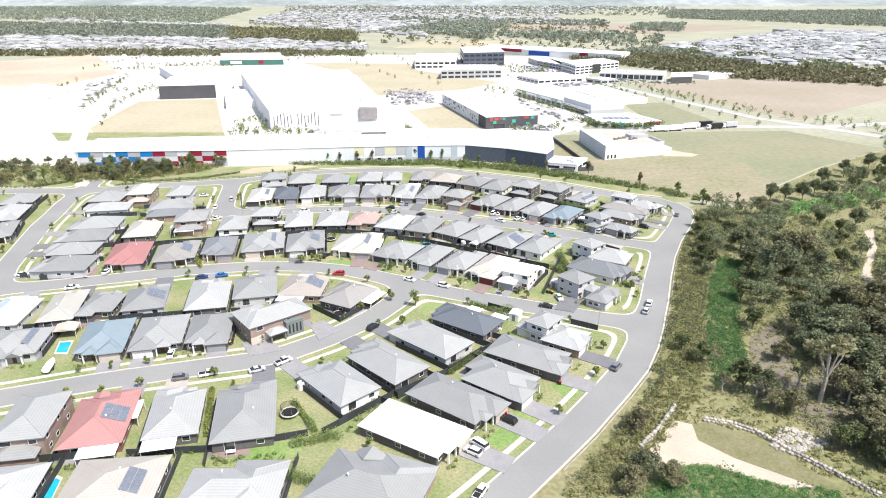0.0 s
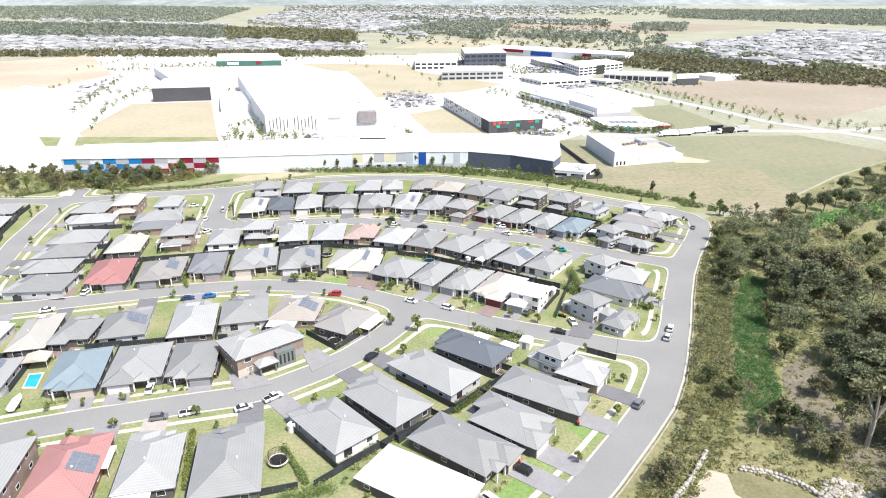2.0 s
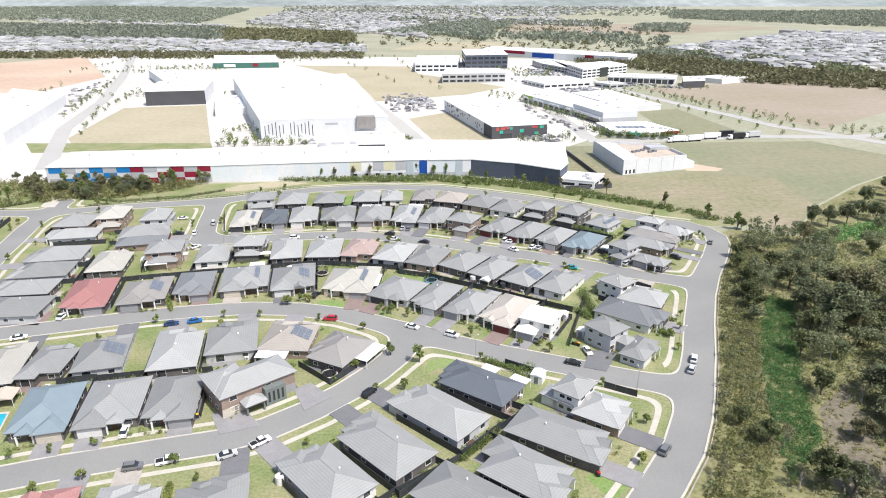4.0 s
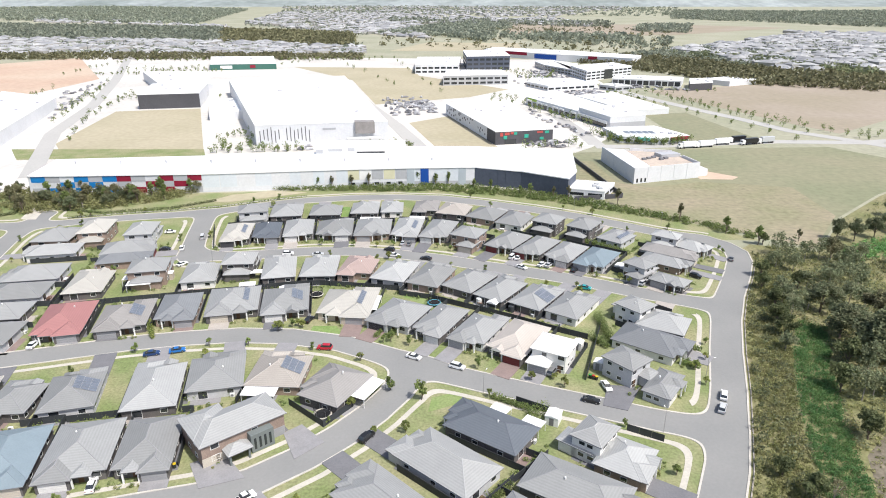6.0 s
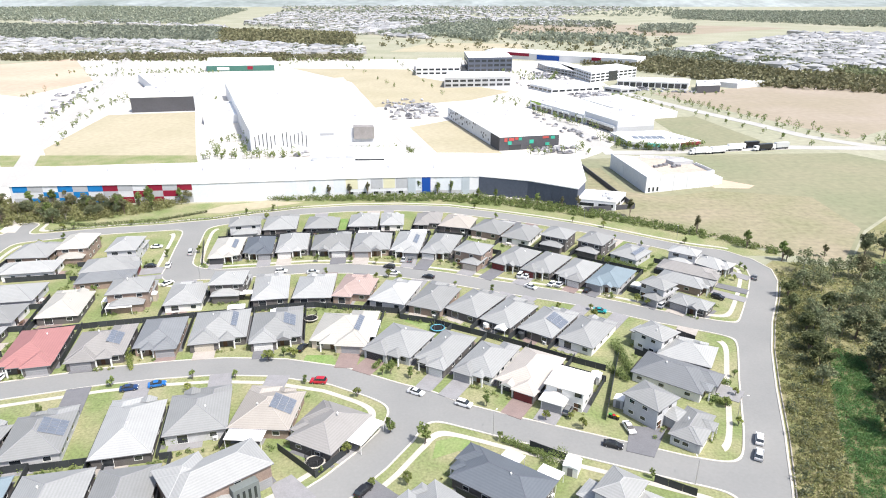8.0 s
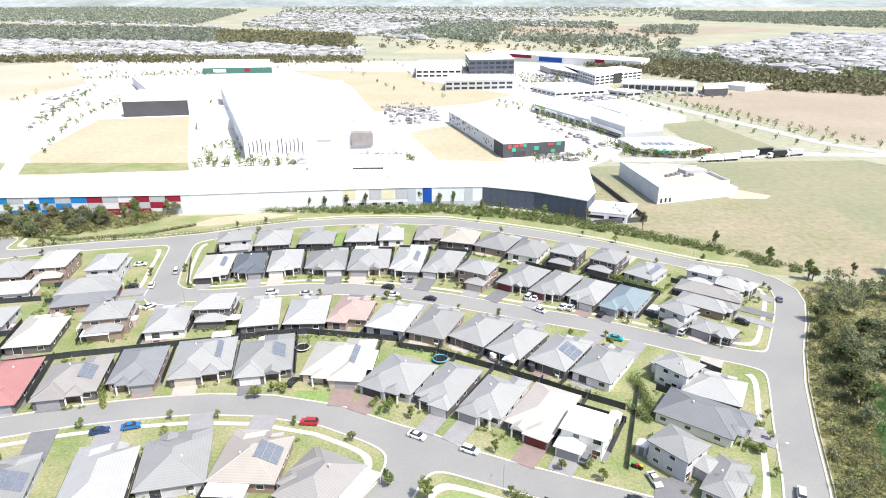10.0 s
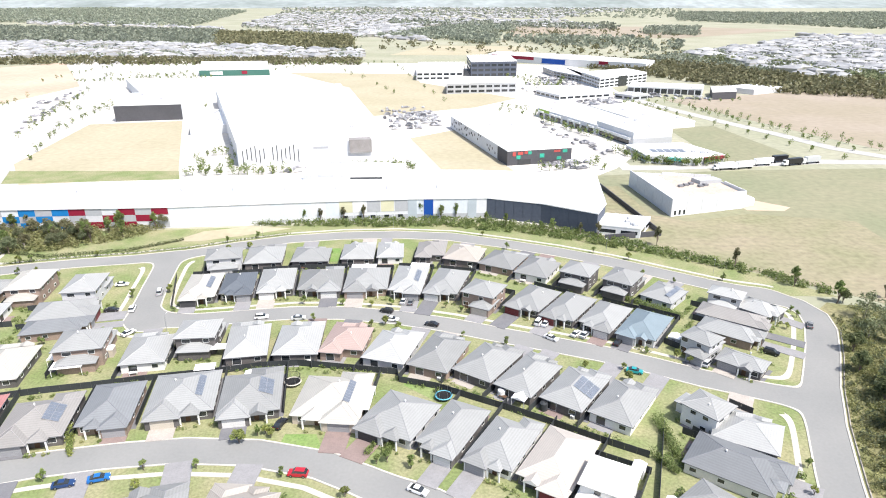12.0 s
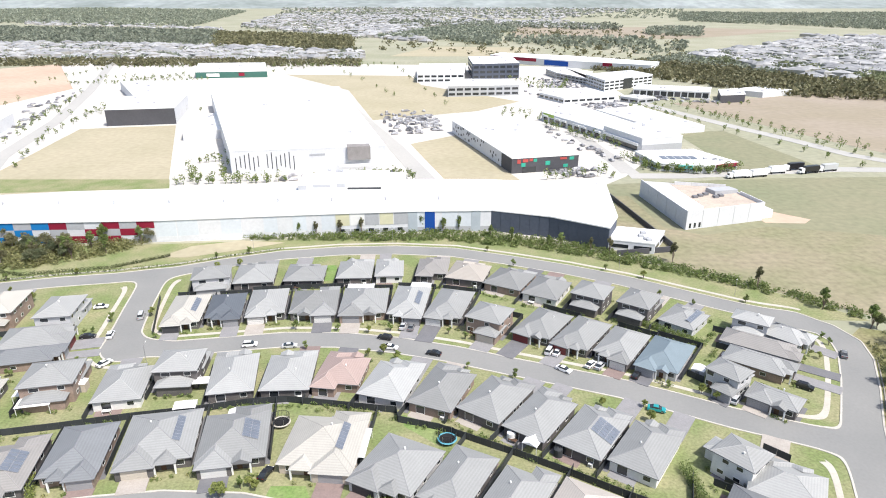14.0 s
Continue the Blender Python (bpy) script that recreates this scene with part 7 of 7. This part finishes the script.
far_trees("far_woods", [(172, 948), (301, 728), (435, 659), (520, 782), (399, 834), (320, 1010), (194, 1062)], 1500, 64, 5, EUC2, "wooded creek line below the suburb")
far_trees("far_woods", [(776, 2397), (1201, 1765), (2280, 3322), (1554, 3149), (1082, 3326)], 4200, 65, 8, HAZED_FOREST, "long dark wood near the horizon")
far_trees("far_woods", [(-45, 1543), (86, 1311), (114, 1543), (-39, 1877)], 420, 66, 8, HAZED_FOREST, "patch of dark woods on the plain")
far_trees("far_woods", [(103, 1401), (320, 1120), (421, 1257), (365, 1468), (143, 1583)], 150, 67, 9, HAZED_FOREST, "scattered trees on the grassy plain")
far_trees("far_woods", [(-158, 2070), (426, 1820), (486, 2068), (-183, 2399)], 420, 68, 9, HAZED_FOREST, "strip of woods on the plain")
far_trees("far_woods", [(-652, 2857), (865, 2604), (1333, 3992), (-1015, 4445)], 1300, 69, 8, HAZED_FOREST, "scattered far woods")
far_trees("far_woods", [(-655, 980), (-115, 979), (-125, 1063), (-712, 1064)], 900, 70, 4.5, EUC2, "tree line before the distant suburb")
far_trees("far_woods", [(257, 1044), (359, 894), (597, 893), (995, 1467), (379, 1162)], 2600, 71, 4.5, HAZED_FOREST, "trees between the roofs of the suburb")
far_trees("far_woods", [(-712, 1064), (-125, 1063), (-147, 1258), (-943, 1403)], 1500, 72, 4.5, HAZED_FOREST, "trees between distant roofs")
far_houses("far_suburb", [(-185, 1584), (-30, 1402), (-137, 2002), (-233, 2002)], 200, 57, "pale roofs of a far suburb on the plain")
far_trees("far_woods", [(-550, 1938), (-176, 1505), (-53, 1821), (-173, 3331), (-761, 3333)], 1800, 73, 5, HAZED_FOREST, "trees between far pale roofs")
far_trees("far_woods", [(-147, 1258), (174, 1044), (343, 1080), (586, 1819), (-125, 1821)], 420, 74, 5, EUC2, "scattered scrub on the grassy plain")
far_trees("far_woods", [(-150, 1549), (-20, 1475), (167, 1774), (182, 2008), (-10, 1944)], 1300, 75, 7, HAZED_FOREST, "dark woods on the plain beyond the retail centre")
far_trees("far_woods", [(128, 1376), (346, 1317), (383, 1474), (207, 1511)], 130, 76, 8, HAZED_FOREST, "loose groups of trees on the dry plain")
far_trees("far_woods", [(444, 1632), (546, 1589), (658, 1883), (531, 1913)], 260, 77, 9, HAZED_FOREST, "round copse on the dry plain")
far_houses("far_suburb", [(-234, 2008), (182, 2008), (431, 2407), (-179, 2616)], 420, 58, "pale roofs of a suburb strip between woods")
far_houses("far_suburb", [(-597, 2616), (448, 2616), (710, 3342), (-752, 3540)], 700, 59, "faint pale roofs along the horizon")
far_houses("far_suburb", [(686, 1331), (778, 1262), (960, 1549), (794, 1631)], 120, 60, "grey roofs at the edge of the far suburb")
far_trees("far_woods", [(345, 1067), (476, 787), (516, 850), (454, 1067)], 420, 78, 5, EUC, "green belt along the creek")
sheet("far_meadow", [(139, 1549), (482, 1511), (892, 1827), (646, 2008), (182, 2008)], 0.05, FIELD_B, "dry brown grassland on the plain")
sheet("far_meadow", [(-88, 1125), (125, 1125), (134, 1289), (-29, 1317)], 0.06, FIELD, "pale bare ground behind the offices")
sheet("dirt_verge", [(-110.2, 328.7), (-102.0, 340.0), (-84.5, 346.0), (-67.6, 343.6), (-81.8, 336.5), (-100.0, 328.7)], 0.06, FIELD, "bare straw-coloured verge beside the north street")
sheet("green_strip", [(-243.9, 407.0), (-141.0, 417.6), (-147.4, 434.1), (-263.3, 433.9)], 0.075, LAWN, "green grass edge behind the long warehouse")
for pts in ([(-41.4, 204.6), (-31.4, 205.9), (-33.7, 211.7), (-40.5, 211.7)], [(-7.0, 171.0), (1.1, 174.8), (0.7, 179.1), (-6.2, 176.7)], [(8.2, 112.5), (12.0, 109.8), (16.9, 114.4), (12.7, 117.1)],
            [(14.9, 121.7), (19.7, 118.2), (24.6, 123.5), (20.8, 126.0)], [(25.4, 133.2), (29.2, 127.2), (36.4, 134.1), (31.5, 138.3)], [(-41.9, 309.4), (-44.7, 321.5), (-47.7, 321.5), (-46.9, 308.0)],
            [(-15.7, 230.4), (-8.6, 224.3), (-4.9, 229.3), (-16.4, 234.7)], [(-38.3, 174.8), (-29.9, 168.4), (-27.5, 172.0), (-36.7, 175.8)], [(-45.7, 108.1), (-29.4, 113.6), (-29.3, 107.3), (-43.8, 105.9)]):
    sheet("green_lawn", pts, 0.045, LAWN_G, "lush watered green lawn beside a house", "lawn")
sheet("driveway", [(36.2, 181.8), (43.8, 180.8), (38.4, 171.4), (33.2, 173.4)], 0.19, DRIVE[2], "dark paved fan-shaped driveway of the corner house", "driveway")
sheet("driveway", [(-38.0, 163.4), (-34.6, 166.4), (-28.6, 160.4), (-33.9, 155.0)], 0.19, DRIVE[0], "wide grey driveway of the brick two-storey house", "driveway")
sheet("driveway", [(-54.6, 153.6), (-49.2, 157.6), (-42.4, 149.6), (-50.4, 146.6)], 0.185, DRIVE[0], "wide grey driveway of the brick two-storey house", "driveway")
sheet("dry_patch", [(74.0, 405), (62, 352), (73.2, 322), (84, 312), (120, 284), (134, 271.5), (163, 309), (166.0, 352), (126, 362), (96, 352), (83, 361), (80, 405)], 0.048, FIELD_D, "straw-brown dry patch of the mown field")
# low hills close the horizon, distance haze mixed into their grey-green base colour
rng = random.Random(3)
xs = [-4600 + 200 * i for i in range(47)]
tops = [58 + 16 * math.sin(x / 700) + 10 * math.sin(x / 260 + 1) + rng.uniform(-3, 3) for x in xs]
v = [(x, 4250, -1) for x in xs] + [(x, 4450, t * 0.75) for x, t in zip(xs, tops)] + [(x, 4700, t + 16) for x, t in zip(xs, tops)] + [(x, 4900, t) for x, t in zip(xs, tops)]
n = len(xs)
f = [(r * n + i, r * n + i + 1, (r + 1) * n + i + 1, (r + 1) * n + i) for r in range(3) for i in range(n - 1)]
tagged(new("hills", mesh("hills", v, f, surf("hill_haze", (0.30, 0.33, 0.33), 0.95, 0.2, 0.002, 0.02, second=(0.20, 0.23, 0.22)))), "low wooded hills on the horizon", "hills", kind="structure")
